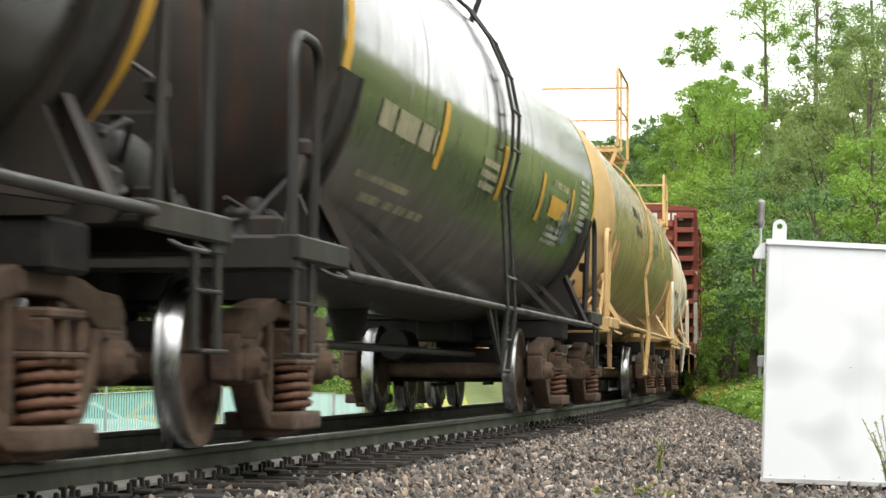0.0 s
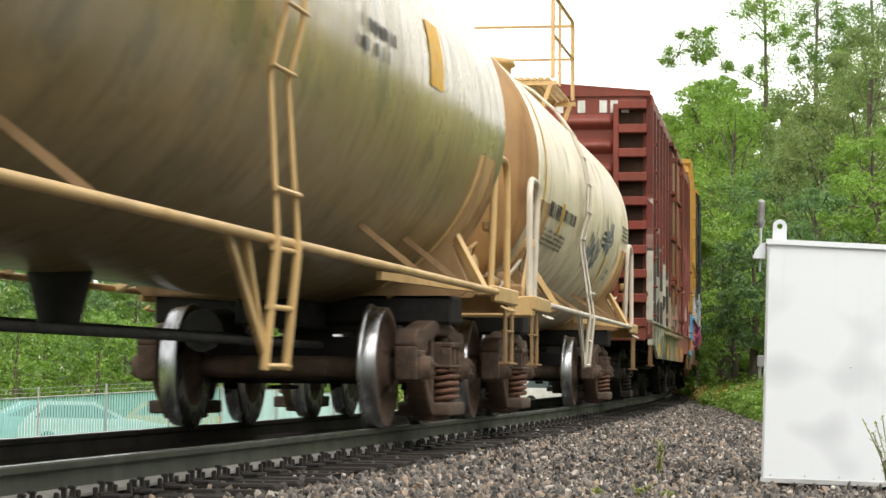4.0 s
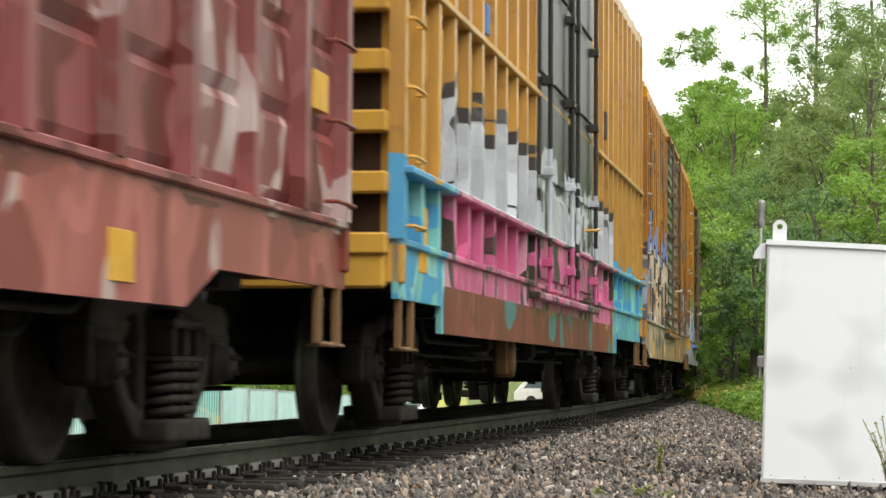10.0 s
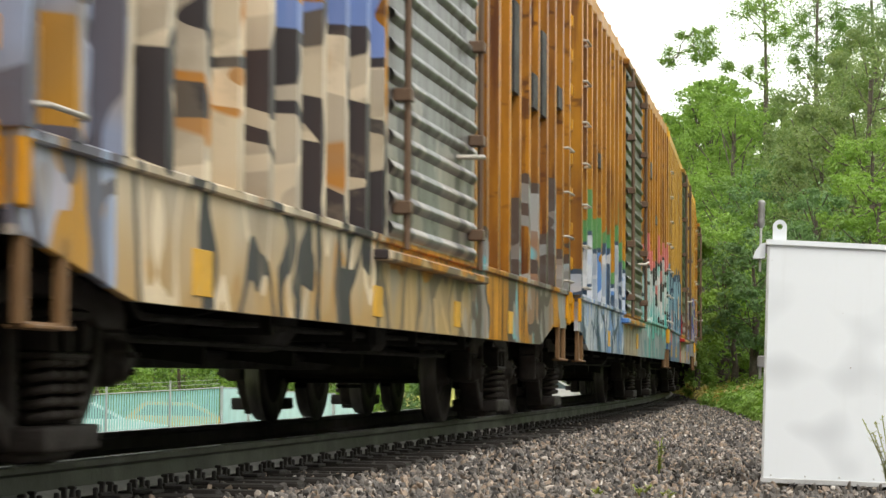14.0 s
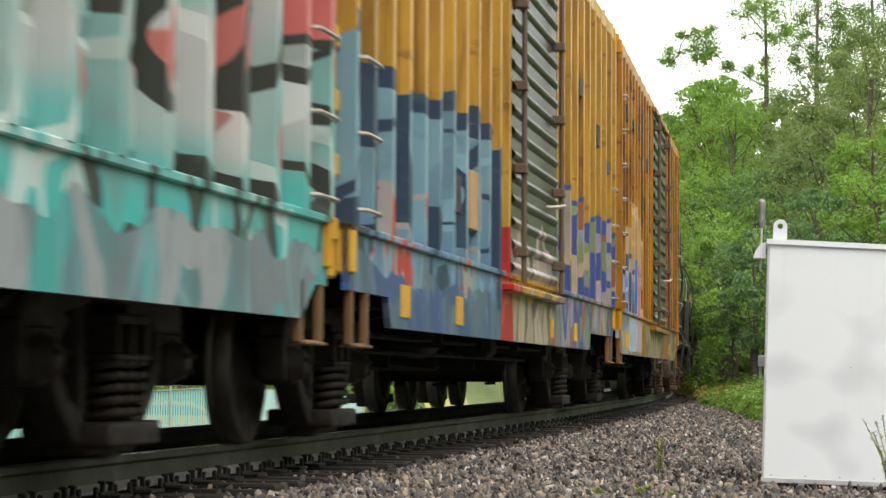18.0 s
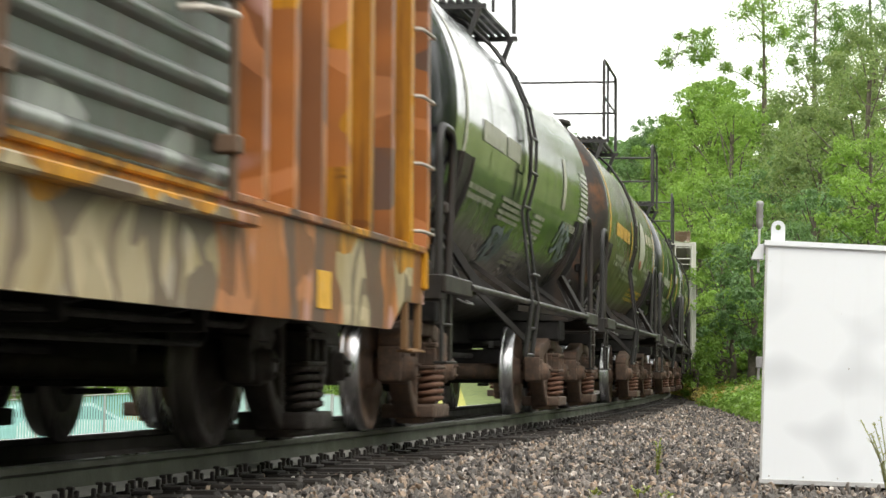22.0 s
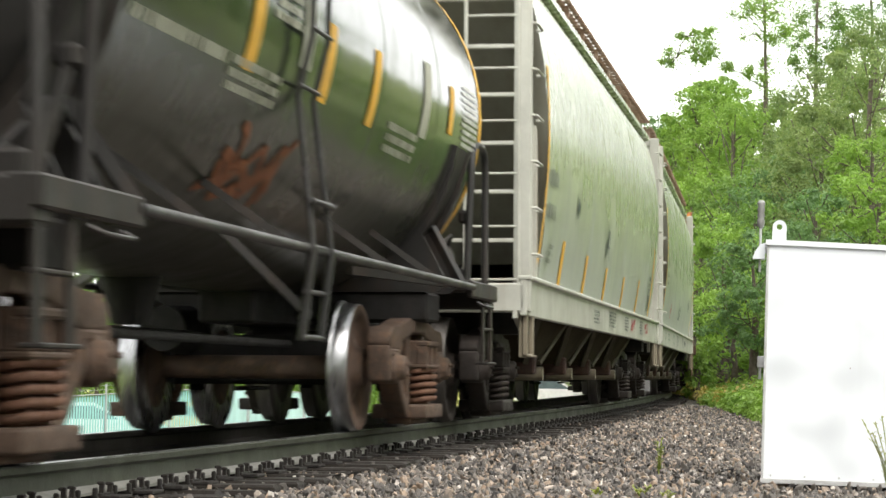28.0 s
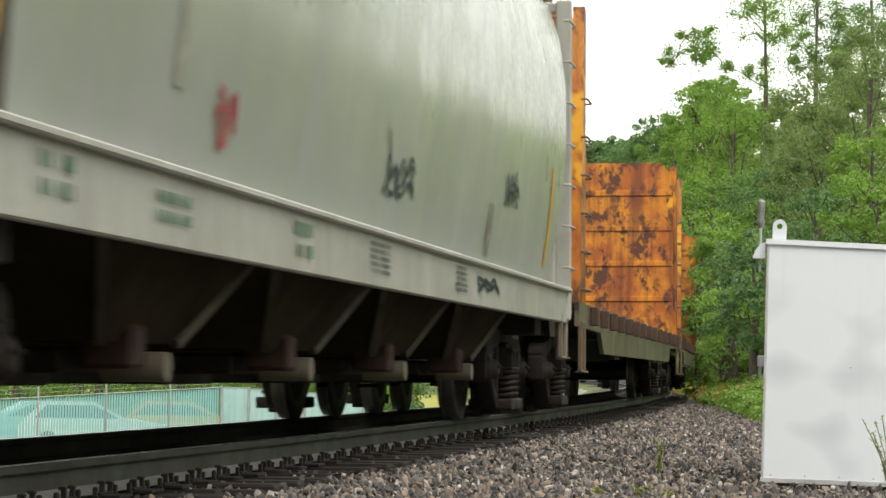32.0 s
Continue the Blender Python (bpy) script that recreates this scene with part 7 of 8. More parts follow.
for k in range(7):
    part("rivet", Shape().lathe([(0, 0.007), (-0.004, 0.004)], (0.06 + k * 0.23, -0.001, zb + 0.05), "y", 8), BOXEDGE, box)
for x, y in ((0.03, 0.03), (BW - 0.16, 0.03)):
    eye = Shape()
    outer = [(x + 0.0, zb + BH), (x + 0.095, zb + BH), (x + 0.095, zb + BH + 0.09)] + [(x + 0.0475 + 0.0475 * math.cos(a), zb + BH + 0.09 + 0.0475 * math.sin(a)) for a in (math.pi * i / 8 for i in range(1, 8))] + [(x + 0.0, zb + BH + 0.09)]
    hole = [(x + 0.0475 + 0.02 * math.cos(math.tau * i / 12), zb + BH + 0.09 + 0.02 * math.sin(math.tau * i / 12)) for i in range(12)]
    bm = bmesh.new()
    for ring in (outer, hole):
        vs = [bm.verts.new((px, y, pz)) for px, pz in ring]
        for i in range(len(vs)):
            bm.edges.new((vs[i], vs[(i + 1) % len(vs)]))
    bmesh.ops.triangle_fill(bm, use_beauty=True, edges=bm.edges)
    res = bmesh.ops.extrude_face_region(bm, geom=bm.faces[:])
    bmesh.ops.translate(bm, vec=(0, 0.012, 0), verts=[g for g in res["geom"] if isinstance(g, bmesh.types.BMVert)])
    bmesh.ops.recalc_face_normals(bm, faces=bm.faces)
    me = bpy.data.meshes.new("lifting_eye")
    bm.to_mesh(me)
    bm.free()
    me.materials.append(BOXPAINT)
    part("lifting_eye", me, None, box)
for x in (0.02, 0.22, 0.36, BW - 0.2):
    for y in (0.03, BD - 0.25):
        part("wood_block", Shape().box(x, x + (0.15 if x < 0.1 else 0.10), y, y + 0.2, 0.0 if x < 0.1 else 0.0, zb - 0.004, 0, 0.008), BLOCKWOOD if x in (0.02, BW - 0.2) else GRIME, box)
part("hinge", Shape().box(-0.05, 0.0, 0.2, 0.26, zb + 0.78, zb + 0.86, 0, 0.006).tube([(-0.03, 0.23, zb + 0.7), (-0.03, 0.23, zb + 0.82)], 0.012, 6), BOXEDGE, box)
part("vent_hood", Shape().prism([(-0.10, zb + BH - 0.13), (-0.015, zb + BH - 0.13), (-0.015, zb + BH - 0.02), (-0.05, zb + BH - 0.03), (-0.085, zb + BH - 0.08)], 0.05, 0.2), BOXPAINT, box)
part("mast", Shape().tube([(-0.05, 0.1, zb + BH - 0.22), (-0.05, 0.1, zb + BH + 0.12)], 0.009, 8), BOXEDGE, box, "thin grey mast")
part("sensor_head", Shape().lathe([(zb + BH + a, r) for a, r in ((0.08, 0.012), (0.10, 0.024), (0.14, 0.026), (0.15, 0.021), (0.17, 0.028), (0.19, 0.021), (0.21, 0.028), (0.23, 0.021), (0.25, 0.028), (0.265, 0.024), (0.275, 0.012))], (-0.05, 0.1, 0), "z", 14), GREYPIPE, box, "ribbed grey sensor head")


# ---- trees and bushes ----
def leaf_material(name, a, b, c):
    m, nt, bsdf, vec = base_material(name)
    g = nt.nodes.new("ShaderNodeNewGeometry")
    r = nt.nodes.new("ShaderNodeValToRGB")
    r.color_ramp.elements[0].color, r.color_ramp.elements[1].color = (*[0.6 * p + 0.4 * q for p, q in zip(a, b)], 1), (*[0.6 * p + 0.4 * q for p, q in zip(c, b)], 1)
    r.color_ramp.elements.new(0.55).color = (*b, 1)
    nt.links.new(g.outputs["Random Per Island"], r.inputs[0])
    col = mixer(nt, maths(nt, "MULTIPLY", noise_fac(nt, vec, 0.5, 0.35, 0.65), 0.55), r.outputs[0], tuple(x * 0.62 for x in a))
    col = mixer(nt, maths(nt, "MULTIPLY", noise_fac(nt, vec, 1.3, 0.48, 0.66, 3, at=(5, 2, 8)), 0.45), col, tuple(min(1, x * 1.25) for x in c))
    nt.links.new(col, bsdf.inputs["Base Color"])
    bsdf.inputs["Roughness"].default_value = 0.55
    tr = nt.nodes.new("ShaderNodeBsdfTranslucent")
    nt.links.new(mixer(nt, 1.0, col, (1.1, 1.25, 0.55), "MULTIPLY"), tr.inputs[0])
    mx = nt.nodes.new("ShaderNodeMixShader")
    mx.inputs[0].default_value = 0.40
    nt.links.new(bsdf.outputs[0], mx.inputs[1])
    nt.links.new(tr.outputs[0], mx.inputs[2])
    nt.links.new(mx.outputs[0], nt.nodes["Material Output"].inputs[0])
    return m


LEAF = {"green": leaf_material("leaf_green", (0.12, 0.20, 0.045), (0.165, 0.28, 0.065), (0.24, 0.36, 0.10)),
        "bright": leaf_material("leaf_bright", (0.16, 0.26, 0.05), (0.22, 0.36, 0.07), (0.31, 0.44, 0.11)),
        "dull": leaf_material("leaf_dull", (0.125, 0.185, 0.065), (0.185, 0.26, 0.095), (0.30, 0.34, 0.165)),
        "cool": leaf_material("leaf_cool", (0.10, 0.175, 0.075), (0.14, 0.24, 0.10), (0.21, 0.32, 0.15)),
        "weed": leaf_material("leaf_weed", (0.20, 0.27, 0.05), (0.28, 0.36, 0.075), (0.46, 0.36, 0.12))}
BARK = surface("bark", (0.11, 0.09, 0.07), (0.05, 0.04, 0.03), (0.2, 0.17, 0.14), 0.9, 0, 6, 40, 0.6)


def leaves(nr, centres, radii, count, size, droop=0.3, shell=0.25):
    """Leaf blades scattered over clumps: four corners each, bent along the middle."""
    k = len(centres)
    which = nr.integers(0, k, count)
    d = nr.normal(size=(count, 3))
    d /= np.linalg.norm(d, axis=1)[:, None]
    rad = radii[which][:, None] * (nr.random((count, 1)) ** shell)
    p = centres[which] + d * rad * np.array([1, 1, 0.8])
    nrm = d * 0.9 + nr.normal(size=(count, 3)) * 0.35 + np.array([0, 0, 0.65])
    nrm /= np.linalg.norm(nrm, axis=1)[:, None]
    t = np.cross(nrm, nr.normal(size=(count, 3)))
    t /= np.linalg.norm(t, axis=1)[:, None]
    b = np.cross(nrm, t)
    s = size * nr.uniform(0.6, 1.35, (count, 1))
    v = np.stack([p - t * s, p + b * s * 0.5 + nrm * s * 0.18, p + t * s - nrm * s * droop, p - b * s * 0.5 + nrm * s * 0.18], 1).reshape(-1, 3)
    return v, np.arange(count * 4).reshape(-1, 4)


def tree(name, label, base, height, spread, leaf, seed, count=9000, size=0.11, trunk=0.16, crown_from=0.25, lean=(0, 0), clumps=26, gap=1.0, category="tree"):
    rg, nr = random.Random(seed), np.random.default_rng(seed)
    t = thing(name, label, category)
    t.matrix_basis = pose(*base)
    tips, limbs = [], Shape()
    pts = [Vector((lean[0] * f + rg.uniform(-.1, .1) * f, lean[1] * f + rg.uniform(-.1, .1) * f, height * 0.92 * f)) for f in (0, .2, .4, .6, .8, 1)]
    for a, b, f in zip(pts, pts[1:], (1, .82, .64, .46, .3)):
        limbs.tube([a, b], trunk * f, 8)
    cen, rad = [], []
    for i in range(clumps):
        f = crown_from + (1 - crown_from) * ((i + rg.random()) / clumps)
        g = (f - crown_from) / (1 - crown_from)
        reach = spread * (0.35 + 0.65 * math.sin(math.pi * (0.18 + 0.78 * g))) * rg.uniform(0.55, 1.1)
        a = i * 2.4 + rg.uniform(-.5, .5)
        j = min(4, int(f * 0.92 * 5))
        root = pts[j].lerp(pts[j + 1], rg.random())
        c = Vector((root.x + reach * math.cos(a), root.y + reach * math.sin(a), height * f + rg.uniform(-.2, .3)))
        limbs.tube([root, root.lerp(c, 0.5) + Vector((0, 0, -0.1 * reach)), c], trunk * 0.10, 5)
        cen.append(c[:])
        rad.append(spread * rg.uniform(0.28, 0.52) * gap)
        for _ in range(2):
            cen.append((c + Vector((rg.uniform(-1, 1), rg.uniform(-1, 1), rg.uniform(-.5, .6))) * spread * 0.34)[:])
            rad.append(spread * rg.uniform(0.12, 0.24) * gap)
    part("trunk", limbs, BARK, t)
    v, f = leaves(nr, np.array(cen), np.array(rad), count, size)
    crown = bulk("crown", v, f, LEAF[leaf], "", "", "")
    crown.parent = t
    return t


def px(x, y, d):
    """A place d metres ahead, in the direction of that point of the view."""
    a, b = (x - 784) / 4200.5, (441 - y) / 4200.5
    r = radians(ROLL)
    u, v = a * math.cos(r) - b * math.sin(r), a * math.sin(r) + b * math.cos(r)
    p = radians(PITCH)
    return (u * d, d * (math.cos(p) - v * math.sin(p)), EYE[2] + d * (math.sin(p) + v * math.cos(p)))


def rooted(x, y, d, r, kind, seed, label, per=4300, size=0.085, gap=1.0, up=1.05):
    """A tree whose crown shows round that place of the view and whose trunk stands on the ground there."""
    c = px(x, y, d)
    g = ground_height(c[0], c[1])
    h = max(c[2] + r * up - g, r * 1.5)
    tree("tree", label, (c[0], c[1], g - 0.05), h, r, kind, seed, int(per * r * (0.35 + 0.5 * r)), size, 0.06 + 0.018 * h, max(0.03, (h - 2.5 * r) / h), gap=gap, clumps=24)


def boughs(label, d, foot, tip, clumps, leaf, seed, count):
    """A tall tree with boughs to the places of its leaf clumps."""
    rg, nr = random.Random(seed), np.random.default_rng(seed)
    a, b = Vector(px(*foot, d)), Vector(px(*tip, d))
    a.z = ground_height(a.x, a.y)
    t = thing("tree", label, "tree")
    t.matrix_basis = pose(*a)
    trunk = [Vector((0, 0, 0)).lerp(b - a, f) + Vector((rg.uniform(-.12, .12), rg.uniform(-.1, .1), 0)) * (f > 0) for f in (0, .2, .4, .6, .8, 1)]
    limbs = Shape()
    for p, q, f in zip(trunk, trunk[1:], (1, .85, .7, .5, .32)):
        limbs.tube([p, q], 0.20 * f, 8)
    cen, rad = [], []
    for x, y, r in clumps:
        c = Vector(px(x, y, d + rg.uniform(-1.2, 1.2))) - a
        f = min(0.98, max(0.3, (c.z - 0.5 * abs(c.x - trunk[3].x)) / trunk[-1].z))
        j = min(4, int(f * 5))
        root = trunk[j].lerp(trunk[j + 1], f * 5 - j)
        far = (c - root).length
        if far > 2.2:
            root = Vector(cen[-1]) if cen and far > (c - Vector(cen[-1])).length else root
        limbs.tube([root, root.lerp(c, 0.33) + Vector((rg.uniform(-.1, .1), 0, rg.uniform(-.1, .15))), root.lerp(c, 0.7) + Vector((rg.uniform(-.1, .1), 0, rg.uniform(0, .2))), c], 0.022, 5)
        cen.append(c[:])
        rad.append(r * 1.5)
        for _ in range(3):
            e = c + Vector((rg.uniform(-1, 1), rg.uniform(-1, 1), rg.uniform(-.7, .7))) * r * 0.9
            limbs.tube([c, e], 0.014, 4)
            cen.append(e[:])
            rad.append(r * rg.uniform(0.4, 0.8))
    part("trunk", limbs, BARK, t)
    v, f = leaves(nr, np.array(cen), np.array(rad) * 1.5, int(count * 2.6), 0.048, 0.3, 0.8)
    crown = bulk("crown", v, f, LEAF[leaf], "", "", "")
    crown.parent = t


def wood():
    rows = [  # view place of the crown's middle, distance, crown radius, kind
        (1300, 590, 60, 0.9, "bright"), (1235, 610, 66, 0.8, "bright"), (1335, 500, 58, 1.0, "cool"), (1285, 480, 66, 1.2, "bright"),
        (1235, 500, 74, 1.2, "green"), (1230, 400, 84, 1.4, "bright"), (1300, 280, 92, 1.9, "bright"), (1375, 400, 78, 1.7, "cool"), (1455, 340, 74, 1.7, "dull"),
        (1540, 235, 72, 2.4, "dull"), (1475, 215, 86, 1.9, "dull"), (1395, 300, 90, 1.7, "dull"), (1255, 240, 102, 1.7, "bright"), (1190, 290, 122, 1.6, "green"), (1145, 300, 150, 1.9, "cool"), (1170, 400, 120, 2.0, "green"),
        (1555, 400, 56, 1.0, "bright"), (1440, 420, 62, 1.1, "cool"), (1550, 150, 92, 2.1, "dull"), (1200, 520, 104, 1.8, "cool"), (1215, 620, 84, 1.0, "green"), (1390, 520, 70, 1.8, "cool"),
        (1480, 500, 70, 1.8, "green"), (1560, 520, 66, 1.8, "green"), (1110, 330, 170, 2.6, "cool"), (1330, 380, 86, 1.5, "green"), (1260, 340, 94, 1.5, "bright"), (1420, 265, 96, 1.5, "dull"), (1500, 310, 80, 1.6, "dull"),
        (1250, 205, 112, 1.4, "bright"), (1285, 200, 112, 1.4, "bright"), (1330, 255, 106, 1.7, "green"), (1222, 270, 110, 1.6, "bright"), (1375, 255, 108, 1.5, "green"), (1165, 260, 150, 1.8, "cool"),
        (1500, 185, 98, 1.6, "dull"), (1440, 290, 80, 1.5, "dull"), (1545, 330, 66, 1.4, "bright"),
        (1340, 430, 72, 1.1, "green"), (1190, 350, 140, 2.0, "dull"), (1280, 400, 80, 1.2, "green"), (1310, 560, 66, 1.0, "cool"), (1520, 390, 68, 1.3, "dull"), (1190, 460, 118, 1.8, "bright")]
    for i, (x, y, d, r, kind) in enumerate(rows):
        rooted(x, y, d, r, kind, 40 + i, "broadleaf tree with dull seed clusters on the slope" if kind == "dull" else "leafy broadleaf tree on the wooded slope", size=0.062 if d < 100 else 0.080)
    boughs("tall thin tree with an open leafy crown against the sky", 98, (1352, 640), (1352, 5), [
        (1352, 20, .8), (1335, 60, .7), (1370, 75, .6), (1350, 110, .6), (1345, 150, .6), (1362, 175, .7), (1330, 20, .8), (1380, 20, .8), (1395, 60, .5), (1310, 30, .6), (1350, -30, 1.2), (1300, -10, .7), (1400, -20, .9),
        (1325, 130, .4), (1290, 120, .4), (1262, 92, .4), (1245, 75, .5), (1230, 105, .45), (1222, 82, .6), (1200, 95, .55), (1185, 105, .4), (1215, 65, .35), (1255, 60, .3)], "bright", 91, 6500)
    boughs("tall tree with a sparse crown against the sky", 104, (1450, 600), (1446, -20), [
        (1440, 20, .8), (1420, 40, .7), (1470, 30, .8), (1450, 70, .7), (1485, 60, .6), (1410, 80, .6), (1440, 110, .7), (1400, 110, .5), (1475, 100, .6), (1460, -20, 1.0), (1410, -10, .8), (1500, 15, .6)], "green", 93, 5500)
    boughs("tall tree with a sparse crown against the sky", 106, (1540, 600), (1545, -20), [
        (1540, 20, .7), (1520, 50, .6), (1560, 60, .8), (1530, 90, .7), (1500, 80, .5), (1565, 10, .7), (1545, -20, .9)], "cool", 94, 3200)
    # the wood goes on past the edge of the view, round the yard and behind the camera
    rgw = random.Random(77)
    for i in range(26):
        a = radians(20 + i * 6.3)
        d = rgw.uniform(34, 46) if i < 8 else rgw.uniform(26, 40)
        x, y = d * math.sin(a), d * math.cos(a)
        g = ground_height(x, y)
        h = rgw.uniform(14.5, 18) if i < 9 else rgw.uniform(11, 15)
        tree("tree", "leafy tree at the edge of the yard", (x, y, g - 0.05), h, rgw.uniform(3.4, 4.4), rgw.choice(("green", "bright", "cool")), 300 + i, 2400, 0.40, 0.25, 0.06)
    # added trees outside the view, to keep sky light from under the cars
    for i in range(22):
        a = radians(-14 - i * 5.4)
        d = rgw.uniform(58, 70) if i < 4 else rgw.uniform(46, 60)
        x, y = d * math.sin(a) - 6, d * math.cos(a)
        g = ground_height(x, y)
        tree("tree", "unseen tree added to block sky light from the left", (x, y, g - 0.05), rgw.uniform(11, 15), rgw.uniform(3.2, 4.2), rgw.choice(("green", "bright", "cool")), 340 + i, 2000, 0.42, 0.25, 0.05)
    # hazy ridge far off
    for i in range(9):
        c = px(1030 + i * 20, 330 + (i % 3) * 8, 330)
        tree("tree", "distant tree on the far ridge", (c[0], c[1], ground_height(c[0], c[1])), max(6.0, c[2] + 2.0 - ground_height(c[0], c[1])), 5.0, "cool", 400 + i, 2600, 0.38, 0.3, 0.1)


wood()


LEAF["pale"] = leaf_material("leaf_pale", (0.34, 0.36, 0.18), (0.44, 0.44, 0.24), (0.52, 0.48, 0.30))
LEAF["ruddy"] = leaf_material("leaf_ruddy", (0.28, 0.29, 0.07), (0.40, 0.36, 0.10), (0.50, 0.28, 0.13))


def verge(name, label, y0, y1, tone, count, tall, seed):
    """Weeds between the gravel and the wood."""
    nr = np.random.default_rng(seed)
    cen, rad = [], []
    rgv = random.Random(seed)
    for _ in range(count):
        y = y0 + (y1 - y0) * rgv.random()
        x = edge_of_wood(y) - 0.15 + 0.25 * noise.noise((y * 0.7, seed, 0)) + 2.8 * rgv.random() ** 1.6
        h = tall * (0.35 + 0.65 * min(1, (x - edge_of_wood(y)) / 1.5)) * rgv.random()
        cen.append((x, y, ground_height(x, y) + 0.03 + h))
        rad.append(rgv.uniform(0.10, 0.28))
    v, f = leaves(nr, np.array(cen), np.array(rad), count * 42, 0.055, 0.1)
    bulk(name, v, f, LEAF[tone], label, "weeds")


verge("weeds", "tall bright green weeds at the gravel's edge", 33, 60, "bright", 900, 0.75, 3)
verge("weeds", "yellowing and reddish weeds at the gravel's edge", 50, 112, "ruddy", 1100, 0.7, 4)


def shrubs():
    """Low bushes along the foot of the wood."""
    rg = random.Random(21)
    for i in range(42):
        y = 36 + i * 1.95
        x = edge_of_wood(y) + rg.uniform(1.7, 3.6)
        g = ground_height(x, y)
        r = rg.uniform(0.8, 1.2) * (0.8 if y > 62 else 1)
        tree("bush", "low leafy bush at the foot of the wood", (x, y, g - 0.02), r * rg.uniform(1.8, 2.8), r, rg.choice(("bright", "green", "bright", "cool")), 500 + i, 3000, 0.07, 0.03, 0.02, clumps=16, category="bush")


shrubs()


def weed(label, foot, d, height, stems, leaf, seed, spread=0.5, count=26):
    """A small plant of thin stems with narrow leaves, rooted in the gravel."""
    rg = random.Random(seed)
    p = px(*foot, d)
    t = thing("weed", label, "weed")
    t.matrix_basis = pose(p[0], p[1], ground_height(p[0], p[1]))
    st, lv = Shape(), Shape()
    for k in range(stems):
        a = rg.uniform(0, 6.28)
        tip = Vector((math.cos(a) * spread * height * rg.uniform(.3, 1), math.sin(a) * spread * height * .5, height * rg.uniform(0.6, 1.0)))
        mid = Vector((tip.x * 0.35, tip.y * 0.35, tip.z * 0.55))
        st.tube([(0, 0, -0.02), mid, tip], 0.0035, 4)
        for j in range(count):
            f = rg.uniform(0.15, 1)
            c = mid.lerp(tip, (f - .5) * 2) if f > .5 else Vector((0, 0, 0)).lerp(mid, f * 2)
            b = rg.uniform(0, 6.28)
            o = Vector((math.cos(b), math.sin(b) * .6, rg.uniform(-.1, .7))) * rg.uniform(0.02, 0.05)
            q = Vector((-o.y, o.x, 0)).normalized() * 0.008
            lv.add([c, c + o * .5 + q, c + o, c + o * .5 - q], [(0, 1, 2, 3)])
    part("stem", st, LEAF[leaf], t)
    part("foliage", lv, LEAF[leaf], t)["kind"] = "stuff"


weed("slender green weed rooted in the gravel", (1166, 828), 17.0, 0.30, 3, "weed", 1, 0.12, 40)
weed("small yellowing weed in the gravel", (1050, 876), 13.6, 0.07, 5, "weed", 2, 0.8, 12)
weed("small yellowing weed in the gravel", (1135, 876), 13.8, 0.09, 6, "weed", 3, 0.8, 12)
weed("small yellowing weed in the gravel", (1180, 876), 13.8, 0.06, 5, "weed", 4, 0.8, 12)
weed("wispy pale weed leaning before the white box", (1575, 866), 15.0, 0.52, 12, "pale", 5, 0.35, 30)

# ---- far side of the track: fence, parked cars, hedge ----
SLAT = surface("fence_slat", (0.27, 0.51, 0.50), (0.20, 0.42, 0.42), (0.36, 0.60, 0.59), 0.5, 0, 2, 40, 0.1)
FPOST = surface("fence_post", (0.45, 0.46, 0.46), None, None, 0.5, 0.5)


def fence(x0, y0, x1, y1, base0, base1, h, pitch=0.105):
    t = thing("slatted_fence", "chain-link fence with pale teal privacy slats", "fence")
    L = math.hypot(x1 - x0, y1 - y0)
    n = int(L / pitch)
    at = lambda f: (x0 + (x1 - x0) * f, y0 + (y1 - y0) * f, base0 + (base1 - base0) * f)
    ang = math.degrees(math.atan2(y1 - y0, x1 - x0))
    me = Shape().box(-0.036, 0.036, -0.004, 0.004, 0.05, h - 0.03, 0, 0).mesh("slat", [SLAT])
    for k in range(n):
        x, y, z = at((k + 0.5) / n)
        part("slat", me, None, t, "", pose(x, y, z, 0, 0, ang))
    for k in range(int(L / 2.6) + 1):
        x, y, z = at(k * 2.6 / L)
        part("post", Shape().tube([(x, y - 0.05, z), (x, y - 0.05, z + h + 0.28)], 0.03, 8), FPOST, t)
    a, b = at(0), at(1)
    for k, e in enumerate((0.0, 0.12, 0.24)):
        part("top_wire", Shape().tube([(a[0], a[1] - 0.05, a[2] + h + e), (b[0], b[1] - 0.05, b[2] + h + e)], 0.018 if k == 0 else 0.005, 6), FPOST, t)


f0, f1, f2 = px(-60, 710, 62), px(388, 686, 70), px(645, 702, 66)
LOW = -1.75
fence(f0[0], f0[1], f1[0], f1[1], f0[2] - 1.8, f1[2] - 1.8, 1.8)


